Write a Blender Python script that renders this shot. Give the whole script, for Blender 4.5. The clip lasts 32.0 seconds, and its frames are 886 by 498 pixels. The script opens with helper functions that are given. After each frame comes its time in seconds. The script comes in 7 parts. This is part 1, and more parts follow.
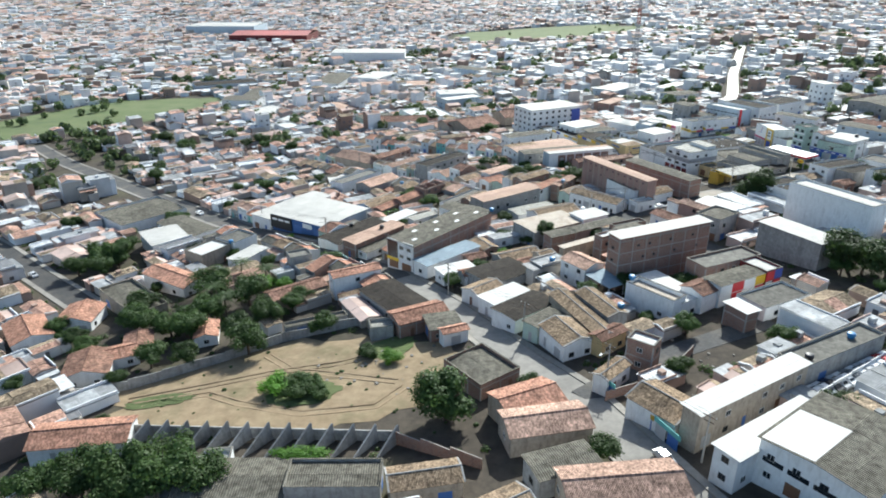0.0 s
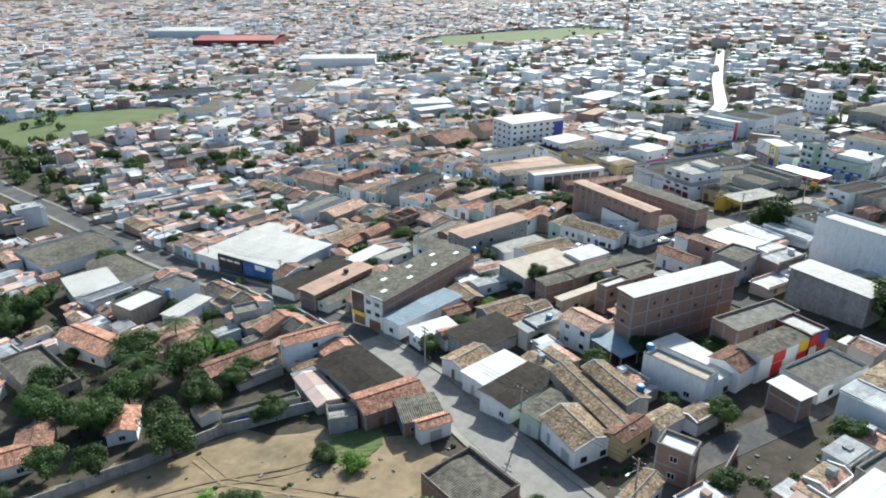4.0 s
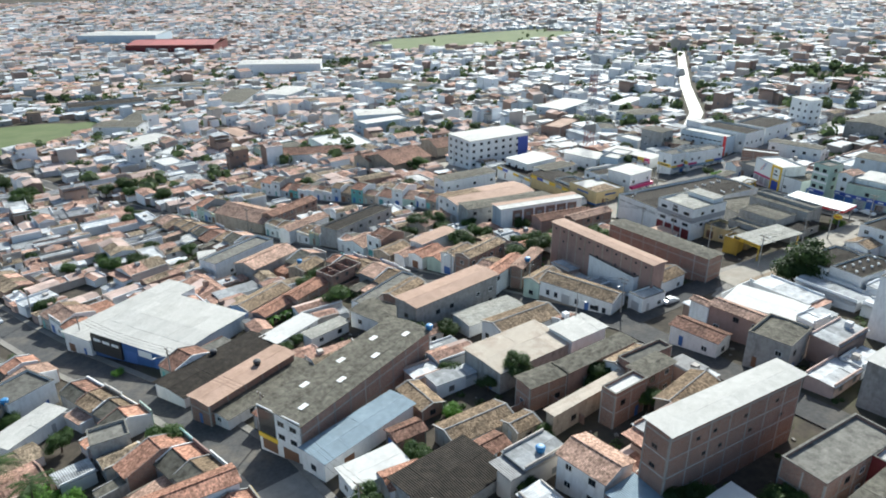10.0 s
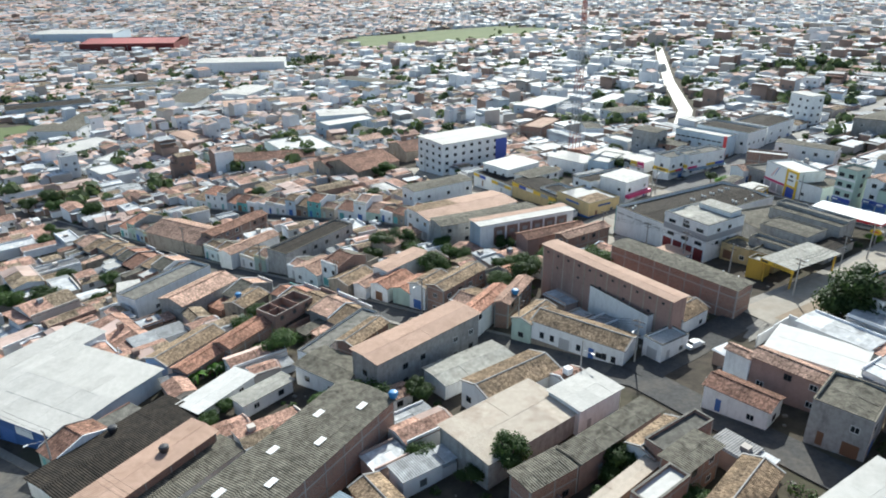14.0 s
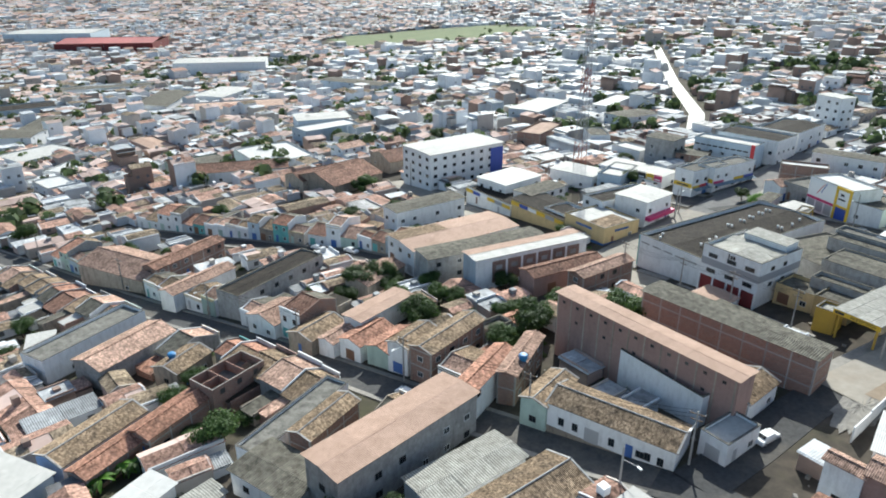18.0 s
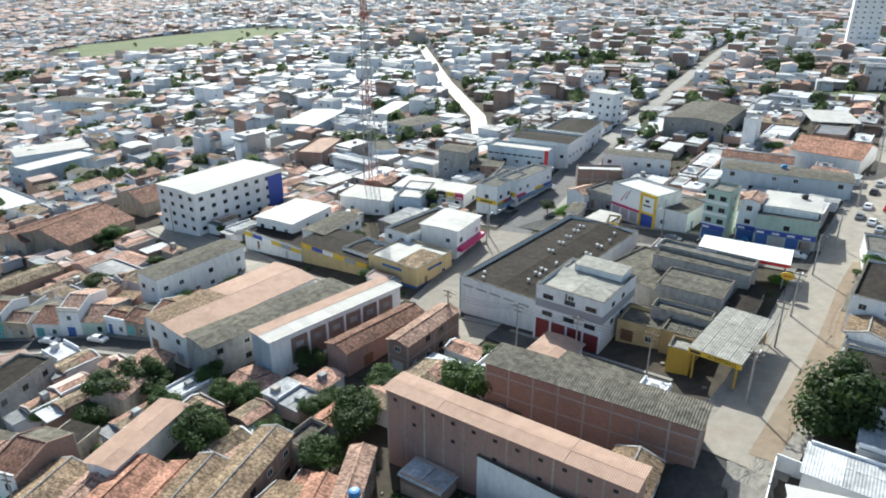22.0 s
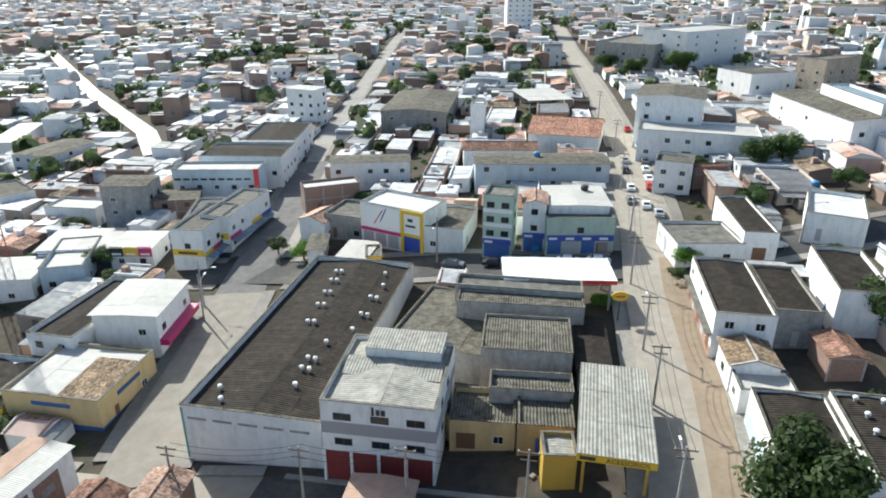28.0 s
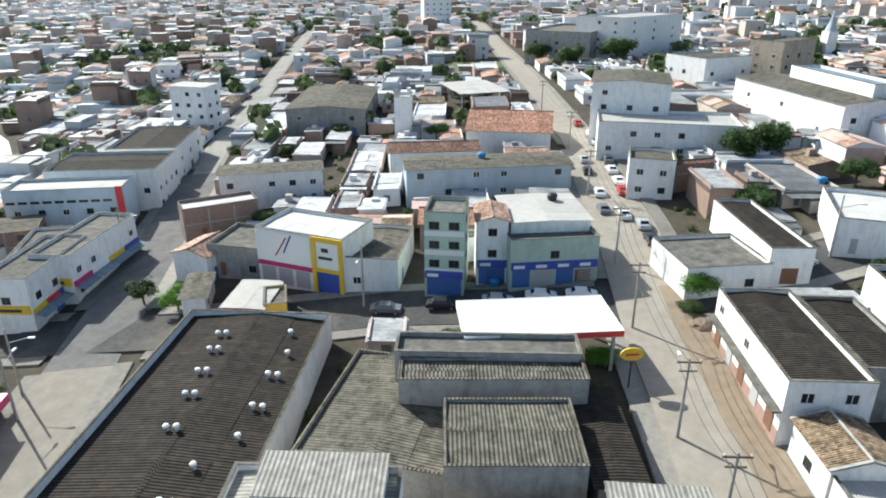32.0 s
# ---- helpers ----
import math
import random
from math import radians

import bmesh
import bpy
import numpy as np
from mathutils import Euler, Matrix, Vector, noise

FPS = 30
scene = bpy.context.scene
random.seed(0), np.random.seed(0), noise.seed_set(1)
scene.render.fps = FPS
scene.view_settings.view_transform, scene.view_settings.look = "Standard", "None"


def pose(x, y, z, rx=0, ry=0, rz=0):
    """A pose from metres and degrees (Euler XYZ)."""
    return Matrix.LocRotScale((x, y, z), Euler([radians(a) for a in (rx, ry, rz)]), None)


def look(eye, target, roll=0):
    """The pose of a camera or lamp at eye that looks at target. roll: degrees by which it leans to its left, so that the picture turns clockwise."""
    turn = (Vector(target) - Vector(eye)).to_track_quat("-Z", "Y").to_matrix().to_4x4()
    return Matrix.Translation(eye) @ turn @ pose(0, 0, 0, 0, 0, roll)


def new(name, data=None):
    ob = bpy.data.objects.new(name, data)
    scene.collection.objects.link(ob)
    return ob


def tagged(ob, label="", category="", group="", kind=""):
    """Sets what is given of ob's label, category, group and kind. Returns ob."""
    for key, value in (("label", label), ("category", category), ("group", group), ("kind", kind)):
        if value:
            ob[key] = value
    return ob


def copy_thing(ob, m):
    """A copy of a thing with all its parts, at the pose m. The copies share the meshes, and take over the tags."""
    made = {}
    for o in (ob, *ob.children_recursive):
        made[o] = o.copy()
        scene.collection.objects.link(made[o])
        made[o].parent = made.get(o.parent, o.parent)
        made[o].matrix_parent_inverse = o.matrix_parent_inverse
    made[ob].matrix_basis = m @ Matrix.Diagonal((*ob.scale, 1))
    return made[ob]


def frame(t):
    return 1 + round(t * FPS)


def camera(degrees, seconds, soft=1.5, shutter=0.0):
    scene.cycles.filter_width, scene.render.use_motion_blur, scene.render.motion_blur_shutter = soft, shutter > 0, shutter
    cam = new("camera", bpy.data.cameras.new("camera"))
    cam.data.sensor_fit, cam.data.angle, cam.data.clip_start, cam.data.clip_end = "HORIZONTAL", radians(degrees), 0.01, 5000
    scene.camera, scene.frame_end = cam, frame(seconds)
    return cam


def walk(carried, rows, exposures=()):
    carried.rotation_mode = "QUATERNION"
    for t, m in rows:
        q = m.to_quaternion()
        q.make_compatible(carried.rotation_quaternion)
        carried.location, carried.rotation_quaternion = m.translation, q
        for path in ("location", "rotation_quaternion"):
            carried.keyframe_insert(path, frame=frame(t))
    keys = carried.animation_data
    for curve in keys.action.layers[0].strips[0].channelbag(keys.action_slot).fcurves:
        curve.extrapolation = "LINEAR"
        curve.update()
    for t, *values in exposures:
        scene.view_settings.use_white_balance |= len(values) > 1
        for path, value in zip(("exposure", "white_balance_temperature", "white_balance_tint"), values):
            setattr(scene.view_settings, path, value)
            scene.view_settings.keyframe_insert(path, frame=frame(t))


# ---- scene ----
cam = camera(66.98, 32.0, 1.9)
PATH = [
    (0.0, pose(0.00, -133.75, 80.00, 66.80, 0.00, 9.64)),
    (0.5, pose(-0.69, -129.64, 79.76, 66.84, 0.00, 8.71)),
    (1.0, pose(-1.38, -125.71, 79.58, 66.84, 0.00, 8.42)),
    (1.5, pose(-2.09, -121.82, 79.47, 66.84, 0.00, 8.45)),
    (2.0, pose(-2.78, -117.93, 79.42, 66.86, 0.00, 8.46)),
    (2.5, pose(-3.40, -113.93, 79.39, 66.91, 0.00, 8.48)),
    (3.0, pose(-4.01, -109.92, 79.34, 66.92, 0.00, 8.23)),
    (3.5, pose(-4.60, -105.96, 79.34, 66.96, 0.00, 7.85)),
    (5.5, pose(-6.78, -89.87, 78.80, 67.21, 0.00, 5.10)),
    (6.0, pose(-7.26, -85.90, 78.77, 67.24, 0.00, 4.29)),
    (6.5, pose(-7.64, -81.77, 78.73, 67.24, 0.00, 3.52)),
    (7.0, pose(-7.88, -77.68, 78.64, 67.23, 0.00, 3.08)),
    (7.5, pose(-8.02, -73.64, 78.49, 67.24, 0.00, 3.14)),
    (8.0, pose(-8.15, -69.59, 78.11, 67.23, 0.00, 3.20)),
    (8.5, pose(-8.28, -65.60, 77.54, 67.21, 0.00, 3.23)),
    (9.0, pose(-8.42, -61.47, 76.94, 67.23, 0.00, 3.27)),
    (9.5, pose(-8.49, -57.35, 76.31, 67.22, 0.00, 3.31)),
    (10.0, pose(-8.55, -53.34, 75.58, 67.20, 0.00, 3.35)),
    (10.5, pose(-8.64, -49.27, 74.82, 67.21, 0.00, 3.36)),
    (11.0, pose(-8.72, -45.35, 73.99, 67.23, 0.00, 3.37)),
    (11.5, pose(-8.71, -41.41, 73.16, 67.22, 0.00, 3.43)),
    (12.0, pose(-8.65, -37.40, 72.43, 67.22, 0.00, 3.48)),
    (12.5, pose(-8.65, -33.33, 71.74, 67.18, 0.00, 3.01)),
    (13.0, pose(-8.79, -29.24, 70.98, 67.15, 0.00, 2.27)),
    (13.5, pose(-8.96, -25.08, 70.24, 67.14, 0.00, 1.48)),
    (14.0, pose(-9.13, -21.06, 69.50, 67.11, 0.00, 0.95)),
    (14.5, pose(-9.34, -17.10, 68.73, 67.09, 0.00, 0.84)),
    (16.5, pose(-9.36, -0.00, 65.73, 67.11, 0.00, -0.00)),
    (17.0, pose(-9.26, 4.00, 65.33, 67.05, 0.00, 0.04)),
    (17.5, pose(-9.14, 8.10, 65.09, 67.06, 0.00, 0.04)),
    (18.0, pose(-9.02, 12.16, 64.93, 67.12, 0.00, 0.06)),
    (18.5, pose(-8.94, 16.09, 64.75, 67.10, 0.00, 0.05)),
    (19.0, pose(-8.83, 20.13, 64.60, 67.13, 0.00, 0.08)),
    (19.5, pose(-8.57, 24.23, 64.52, 67.15, 0.00, -1.25)),
    (20.0, pose(-8.29, 28.21, 64.43, 67.16, 0.00, -6.67)),
    (20.5, pose(-8.03, 31.96, 64.35, 67.17, 0.00, -7.26)),
    (21.0, pose(-7.69, 35.70, 64.38, 67.20, 0.00, -7.28)),
    (21.5, pose(-7.12, 39.40, 64.45, 67.13, 0.00, -14.74)),
    (22.0, pose(-6.70, 43.40, 64.52, 67.11, 0.00, -19.33)),
    (22.5, pose(-6.23, 47.47, 64.42, 67.18, 0.00, -19.45)),
    (23.0, pose(-5.53, 51.40, 63.96, 67.17, 0.00, -19.53)),
    (23.5, pose(-4.49, 55.20, 63.14, 67.24, 0.00, -19.80)),
    (24.0, pose(-3.23, 58.92, 62.13, 67.29, 0.00, -20.13)),
    (24.5, pose(-1.82, 62.65, 61.10, 67.33, 0.00, -20.29)),
    (25.0, pose(-0.27, 66.32, 60.14, 67.35, 0.00, -23.38)),
    (25.5, pose(1.17, 69.96, 59.16, 67.40, 0.00, -34.25)),
    (27.5, pose(7.15, 84.15, 57.08, 67.03, 0.00, -43.32)),
    (28.0, pose(9.46, 87.59, 55.96, 67.09, 0.00, -46.85)),
    (28.5, pose(11.94, 90.78, 54.80, 67.17, 0.00, -46.86)),
    (29.0, pose(14.54, 93.76, 53.58, 67.25, 0.00, -46.85)),
    (29.5, pose(17.39, 96.63, 52.47, 67.29, 0.00, -48.84)),
    (30.0, pose(20.15, 99.31, 51.45, 67.29, 0.00, -53.98)),
    (30.5, pose(22.98, 101.88, 50.42, 67.33, 0.00, -53.99)),
    (31.0, pose(25.98, 104.51, 49.34, 67.32, 0.00, -53.97)),
    (31.5, pose(29.00, 106.96, 48.41, 67.37, 0.00, -53.95)),
    (32.0, pose(32.12, 109.52, 47.53, 67.43, 0.00, -53.97)),
]
walk(cam, PATH, ((0.0, 0.42, 6050, 2), (5.0, 0.34, 6050, 2), (11.0, 0.27, 6100, 2), (19.0, 0.31, 6120, 2), (28.0, 0.38, 6250, 3), (32.0, 0.34, 6250, 3)))

# ---- world, sun, exposure ----
SUN_AZ, SUN_EL = 10.5, 36.0
world = bpy.data.worlds.new("sky")
scene.world = world
world.use_nodes = True
wn = world.node_tree
sky = wn.nodes.new("ShaderNodeTexSky")
sky.sky_type, sky.sun_disc = "NISHITA", False
sky.sun_elevation, sky.sun_rotation = radians(SUN_EL), radians(SUN_AZ)
sky.air_density, sky.dust_density, sky.ozone_density = 1.0, 2.0, 1.5
wn.links.new(sky.outputs[0], wn.nodes["Background"].inputs[0])
wn.nodes["Background"].inputs[1].default_value = 0.138
sun = new("sun", bpy.data.lights.new("sun", "SUN"))
sun.data.energy, sun.data.angle, sun.data.color = 6.0, radians(0.55), (1.0, 0.955, 0.895)
sun_way = Vector((math.sin(radians(SUN_AZ)) * math.cos(radians(SUN_EL)), math.cos(radians(SUN_AZ)) * math.cos(radians(SUN_EL)), math.sin(radians(SUN_EL))))
sun.matrix_world = look(sun_way * 300, (0, 0, 0))
scene.view_settings.exposure = 0.3

rng = random.Random(7)


def ground_z(x, y):
    """The slope on which the town lies."""
    return 4.4 + 25.5 * math.tanh(x / 250) - 58.3 * math.tanh(y / 1200)


# ---- materials ----
MATS = {}


def node(t, kind, **inputs):
    n = t.nodes.new(kind)
    for key, v in inputs.items():
        n.inputs[key.replace("_", " ")].default_value = v
    return n


def surf(name, c1, c2, rough=0.8, grain=3.0, stain=0.25, bump=0.15, pattern="", size=0.2, metal=0.0, spread=0.25, dirt=(0.06, 0.055, 0.05), dirty=0.35, island=False, spec=0.4):
    """A weathered surface: two colours mixed by grain, stains of dirt, a spread of value from piece to piece, and a relief."""
    m = bpy.data.materials.new(name)
    m.use_nodes = True
    t = m.node_tree
    b = t.nodes["Principled BSDF"]
    b.inputs["Roughness"].default_value = rough
    b.inputs["Metallic"].default_value = metal
    b.inputs["Specular IOR Level"].default_value = spec
    co = t.nodes.new("ShaderNodeTexCoord")
    src = co.outputs["Object"]
    pat = src
    if island:
        src, pat = t.nodes.new("ShaderNodeNewGeometry").outputs["Position"], co.outputs["UV"]
    n1 = node(t, "ShaderNodeTexNoise", Scale=grain, Detail=5.0, Roughness=0.65)
    t.links.new(src, n1.inputs["Vector"])
    mix = node(t, "ShaderNodeMix")
    mix.data_type = "RGBA"
    ca, cb = mix.inputs[6], mix.inputs[7]
    ca.default_value, cb.default_value = (*c1, 1), (*c2, 1)
    ramp = node(t, "ShaderNodeMapRange")
    ramp.inputs[1].default_value, ramp.inputs[2].default_value = 0.3, 0.7
    t.links.new(n1.outputs[0], ramp.inputs[0])
    t.links.new(ramp.outputs[0], mix.inputs[0])
    col = mix.outputs[2]
    n2 = node(t, "ShaderNodeTexNoise", Scale=stain, Detail=6.0, Roughness=0.7)
    off = t.nodes.new("ShaderNodeVectorMath")
    info = t.nodes.new("ShaderNodeNewGeometry").outputs["Random Per Island"] if island else t.nodes.new("ShaderNodeObjectInfo").outputs["Random"]
    sc = node(t, "ShaderNodeMath")
    sc.operation = "MULTIPLY"
    t.links.new(info, sc.inputs[0])
    sc.inputs[1].default_value = 37.0
    if name.startswith("wall_"):
        # rain draws the stains of walls downwards
        st = t.nodes.new("ShaderNodeVectorMath")
        st.operation = "MULTIPLY"
        st.inputs[1].default_value = (1.5, 1.5, 0.4)
        t.links.new(src, st.inputs[0])
        t.links.new(st.outputs[0], off.inputs[0])
    else:
        t.links.new(src, off.inputs[0])
    if pattern == "corrugated" and not island:
        # weathering runs on across the sheets of a roof
        for l in list(off.inputs[0].links):
            t.links.remove(l)
        t.links.new(t.nodes.new("ShaderNodeNewGeometry").outputs["Position"], off.inputs[0])
    else:
        t.links.new(sc.outputs[0], off.inputs[1])
    t.links.new(off.outputs[0], n2.inputs["Vector"])
    r2 = node(t, "ShaderNodeMapRange")
    r2.inputs[1].default_value, r2.inputs[2].default_value, r2.inputs[4].default_value = 0.48, 0.72, dirty
    t.links.new(n2.outputs[0], r2.inputs[0])
    mx = node(t, "ShaderNodeMix")
    mx.data_type = "RGBA"
    mx.inputs[7].default_value = (*dirt, 1)
    t.links.new(r2.outputs[0], mx.inputs[0])
    t.links.new(col, mx.inputs[6])
    col = mx.outputs[2]
    height = n1.outputs[0]
    if pattern in ("corrugated", "tile"):
        sep = t.nodes.new("ShaderNodeSeparateXYZ")
        t.links.new(pat, sep.inputs[0])
        w = node(t, "ShaderNodeMath")
        w.operation = "MULTIPLY"
        w.inputs[1].default_value = 2 * math.pi / size
        t.links.new(sep.outputs[0], w.inputs[0])
        s = node(t, "ShaderNodeMath")
        s.operation = "SINE"
        t.links.new(w.outputs[0], s.inputs[0])
        height = s.outputs[0]
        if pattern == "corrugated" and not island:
            # the value drops in the troughs and rises on the crests
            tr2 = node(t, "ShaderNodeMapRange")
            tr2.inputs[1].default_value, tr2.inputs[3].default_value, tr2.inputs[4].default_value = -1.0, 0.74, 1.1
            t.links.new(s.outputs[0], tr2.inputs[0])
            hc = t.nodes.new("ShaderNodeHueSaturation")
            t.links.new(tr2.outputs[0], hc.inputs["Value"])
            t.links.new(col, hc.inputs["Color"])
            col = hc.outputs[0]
        if pattern == "tile":
            wy = node(t, "ShaderNodeMath")
            wy.operation = "MULTIPLY"
            wy.inputs[1].default_value = 1 / 0.38
            t.links.new(sep.outputs[1], wy.inputs[0])
            fr = node(t, "ShaderNodeMath")
            fr.operation = "FRACT"
            t.links.new(wy.outputs[0], fr.inputs[0])
            ad = node(t, "ShaderNodeMath")
            ad.operation = "ADD"
            t.links.new(fr.outputs[0], ad.inputs[0])
            t.links.new(s.outputs[0], ad.inputs[1])
            height = ad.outputs[0]
            # each tile has its own fired colour
            cell = node(t, "ShaderNodeVectorMath")
            cell.operation = "MULTIPLY"
            cell.inputs[1].default_value = (1 / size, 1 / 0.38, 0)
            t.links.new(pat, cell.inputs[0])
            fl = t.nodes.new("ShaderNodeVectorMath")
            fl.operation = "FLOOR"
            t.links.new(cell.outputs[0], fl.inputs[0])
            wh = t.nodes.new("ShaderNodeTexWhiteNoise")
            t.links.new(fl.outputs[0], wh.inputs[0])
            hs = t.nodes.new("ShaderNodeHueSaturation")
            mr = node(t, "ShaderNodeMapRange")
            mr.inputs[3].default_value, mr.inputs[4].default_value = 0.55, 1.35
            t.links.new(wh.outputs[0], mr.inputs[0])
            t.links.new(mr.outputs[0], hs.inputs["Value"])
            t.links.new(col, hs.inputs["Color"])
            col = hs.outputs[0]
    if pattern in ("corrugated", "tile") or name == "concrete":
        # moss and soot in blotches, and mended stretches of another age
        n3 = node(t, "ShaderNodeTexNoise", Scale=0.9, Detail=8.0, Roughness=0.78)
        t.links.new(off.outputs[0], n3.inputs["Vector"])
        r3n = node(t, "ShaderNodeMapRange")
        r3n.inputs[1].default_value, r3n.inputs[2].default_value = 0.36, 0.64
        r3n.inputs[3].default_value, r3n.inputs[4].default_value = (0.55, 1.25) if pattern == "tile" else (0.92, 1.05) if name in ("lightm", "white", "bluem", "sand", "clay") else (0.72, 1.16)
        t.links.new(n3.outputs[0], r3n.inputs[0])
        bl = t.nodes.new("ShaderNodeHueSaturation")
        t.links.new(r3n.outputs[0], bl.inputs["Value"])
        t.links.new(col, bl.inputs["Color"])
        col = bl.outputs[0]
        if pattern == "tile" or island:
            c3 = node(t, "ShaderNodeVectorMath")
            c3.operation = "MULTIPLY"
            c3.inputs[1].default_value = (1 / 2.9, 1 / 1.9, 0) if pattern == "tile" else (1 / 1.1, 1 / 2.4, 0)
            t.links.new(pat, c3.inputs[0])
            f3 = t.nodes.new("ShaderNodeVectorMath")
            f3.operation = "FLOOR"
            t.links.new(c3.outputs[0], f3.inputs[0])
            a3 = t.nodes.new("ShaderNodeVectorMath")
            t.links.new(f3.outputs[0], a3.inputs[0])
            t.links.new(sc.outputs[0], a3.inputs[1])
            w3 = t.nodes.new("ShaderNodeTexWhiteNoise")
            t.links.new(a3.outputs[0], w3.inputs[0])
            m3 = node(t, "ShaderNodeMapRange")
            m3.inputs[3].default_value, m3.inputs[4].default_value = 0.82, 1.14
            t.links.new(w3.outputs[0], m3.inputs[0])
            h3 = t.nodes.new("ShaderNodeHueSaturation")
            t.links.new(m3.outputs[0], h3.inputs["Value"])
            t.links.new(col, h3.inputs["Color"])
            col = h3.outputs[0]
    if pattern == "brick":
        sep = t.nodes.new("ShaderNodeSeparateXYZ")
        t.links.new(src, sep.inputs[0])
        a = node(t, "ShaderNodeMath")
        t.links.new(sep.outputs[0], a.inputs[0])
        t.links.new(sep.outputs[1], a.inputs[1])
        cb2 = t.nodes.new("ShaderNodeCombineXYZ")
        t.links.new(a.outputs[0], cb2.inputs[0])
        t.links.new(sep.outputs[2], cb2.inputs[1])
        br = node(t, "ShaderNodeTexBrick", Scale=1.0)
        br.inputs["Brick Width"].default_value, br.inputs["Row Height"].default_value, br.inputs["Mortar Size"].default_value = 0.3, 0.2, 0.018
        br.inputs["Mortar"].default_value = (0.30, 0.27, 0.24, 1)
        t.links.new(cb2.outputs[0], br.inputs["Vector"])
        t.links.new(col, br.inputs["Color1"])
        dk = t.nodes.new("ShaderNodeHueSaturation")
        dk.inputs["Value"].default_value = 0.72
        t.links.new(col, dk.inputs["Color"])
        t.links.new(dk.outputs[0], br.inputs["Color2"])
        col = br.outputs[0]
        height = br.outputs["Fac"]
    hv = t.nodes.new("ShaderNodeHueSaturation")
    vr = node(t, "ShaderNodeMapRange")
    vr.inputs[3].default_value, vr.inputs[4].default_value = 1 - spread, 1 + spread * 0.6
    t.links.new(info, vr.inputs[0])
    t.links.new(vr.outputs[0], hv.inputs["Value"])
    t.links.new(col, hv.inputs["Color"])
    t.links.new(hv.outputs[0], b.inputs["Base Color"])
    bp = node(t, "ShaderNodeBump", Strength=bump)
    bp.inputs["Distance"].default_value = 0.05
    t.links.new(height, bp.inputs["Height"])
    t.links.new(bp.outputs[0], b.inputs["Normal"])
    if name.startswith("leaf"):
        tr = t.nodes.new("ShaderNodeBsdfTranslucent")
        t.links.new(hv.outputs[0], tr.inputs["Color"])
        ms = t.nodes.new("ShaderNodeMixShader")
        ms.inputs[0].default_value = 0.45
        t.links.new(b.outputs[0], ms.inputs[1])
        t.links.new(tr.outputs[0], ms.inputs[2])
        t.links.new(ms.outputs[0], t.nodes["Material Output"].inputs["Surface"])
    MATS[name] = m
    return m


def plain(name, c, rough=0.5, metal=0.0, spec=0.5):
    m = bpy.data.materials.new(name)
    m.use_nodes = True
    b = m.node_tree.nodes["Principled BSDF"]
    b.inputs["Base Color"].default_value = (*c, 1)
    b.inputs["Roughness"].default_value, b.inputs["Metallic"].default_value = rough, metal
    b.inputs["Specular IOR Level"].default_value = spec
    MATS[name] = m
    return m


# roofs
surf("tileO", (0.57, 0.31, 0.215), (0.46, 0.24, 0.165), 0.85, 2.0, 0.35, 0.8, "tile", 0.24, dirty=0.45, spec=0.12)
surf("tileP", (0.60, 0.40, 0.305), (0.50, 0.325, 0.245), 0.85, 2.0, 0.3, 0.8, "tile", 0.24, dirty=0.25, spec=0.12)
surf("tileB", (0.37, 0.21, 0.155), (0.27, 0.155, 0.11), 0.85, 2.0, 0.35, 0.9, "tile", 0.24, dirty=0.5, spec=0.12)
surf("tileT", (0.54, 0.40, 0.265), (0.20, 0.14, 0.092), 0.9, 3.0, 0.4, 1.0, "tile", 0.24, dirty=0.6, spec=0.12)
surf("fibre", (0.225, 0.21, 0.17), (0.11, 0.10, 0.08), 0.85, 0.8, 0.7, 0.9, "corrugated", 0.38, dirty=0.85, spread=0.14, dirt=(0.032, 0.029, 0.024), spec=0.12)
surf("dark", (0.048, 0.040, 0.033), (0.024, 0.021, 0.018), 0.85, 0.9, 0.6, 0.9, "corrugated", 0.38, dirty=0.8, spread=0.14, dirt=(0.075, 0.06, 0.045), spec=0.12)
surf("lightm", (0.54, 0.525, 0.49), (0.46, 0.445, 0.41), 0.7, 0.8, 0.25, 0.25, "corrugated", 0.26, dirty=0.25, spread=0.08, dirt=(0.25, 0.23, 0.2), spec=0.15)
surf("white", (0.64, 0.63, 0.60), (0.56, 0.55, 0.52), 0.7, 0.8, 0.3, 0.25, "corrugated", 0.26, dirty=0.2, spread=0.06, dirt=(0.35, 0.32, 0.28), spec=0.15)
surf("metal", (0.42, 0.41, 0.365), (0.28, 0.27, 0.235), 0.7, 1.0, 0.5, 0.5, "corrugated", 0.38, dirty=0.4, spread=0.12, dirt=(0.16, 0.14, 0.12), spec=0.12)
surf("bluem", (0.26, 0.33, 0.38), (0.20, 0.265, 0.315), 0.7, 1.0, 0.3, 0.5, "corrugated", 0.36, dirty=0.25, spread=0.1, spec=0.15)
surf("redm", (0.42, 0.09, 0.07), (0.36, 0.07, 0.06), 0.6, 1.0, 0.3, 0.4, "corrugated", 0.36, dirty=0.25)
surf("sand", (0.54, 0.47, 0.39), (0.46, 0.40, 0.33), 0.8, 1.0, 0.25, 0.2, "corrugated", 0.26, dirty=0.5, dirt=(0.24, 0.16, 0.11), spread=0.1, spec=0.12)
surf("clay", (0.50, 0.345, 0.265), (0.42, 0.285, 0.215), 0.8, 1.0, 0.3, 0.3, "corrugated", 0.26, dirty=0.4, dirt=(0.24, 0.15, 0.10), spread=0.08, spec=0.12)
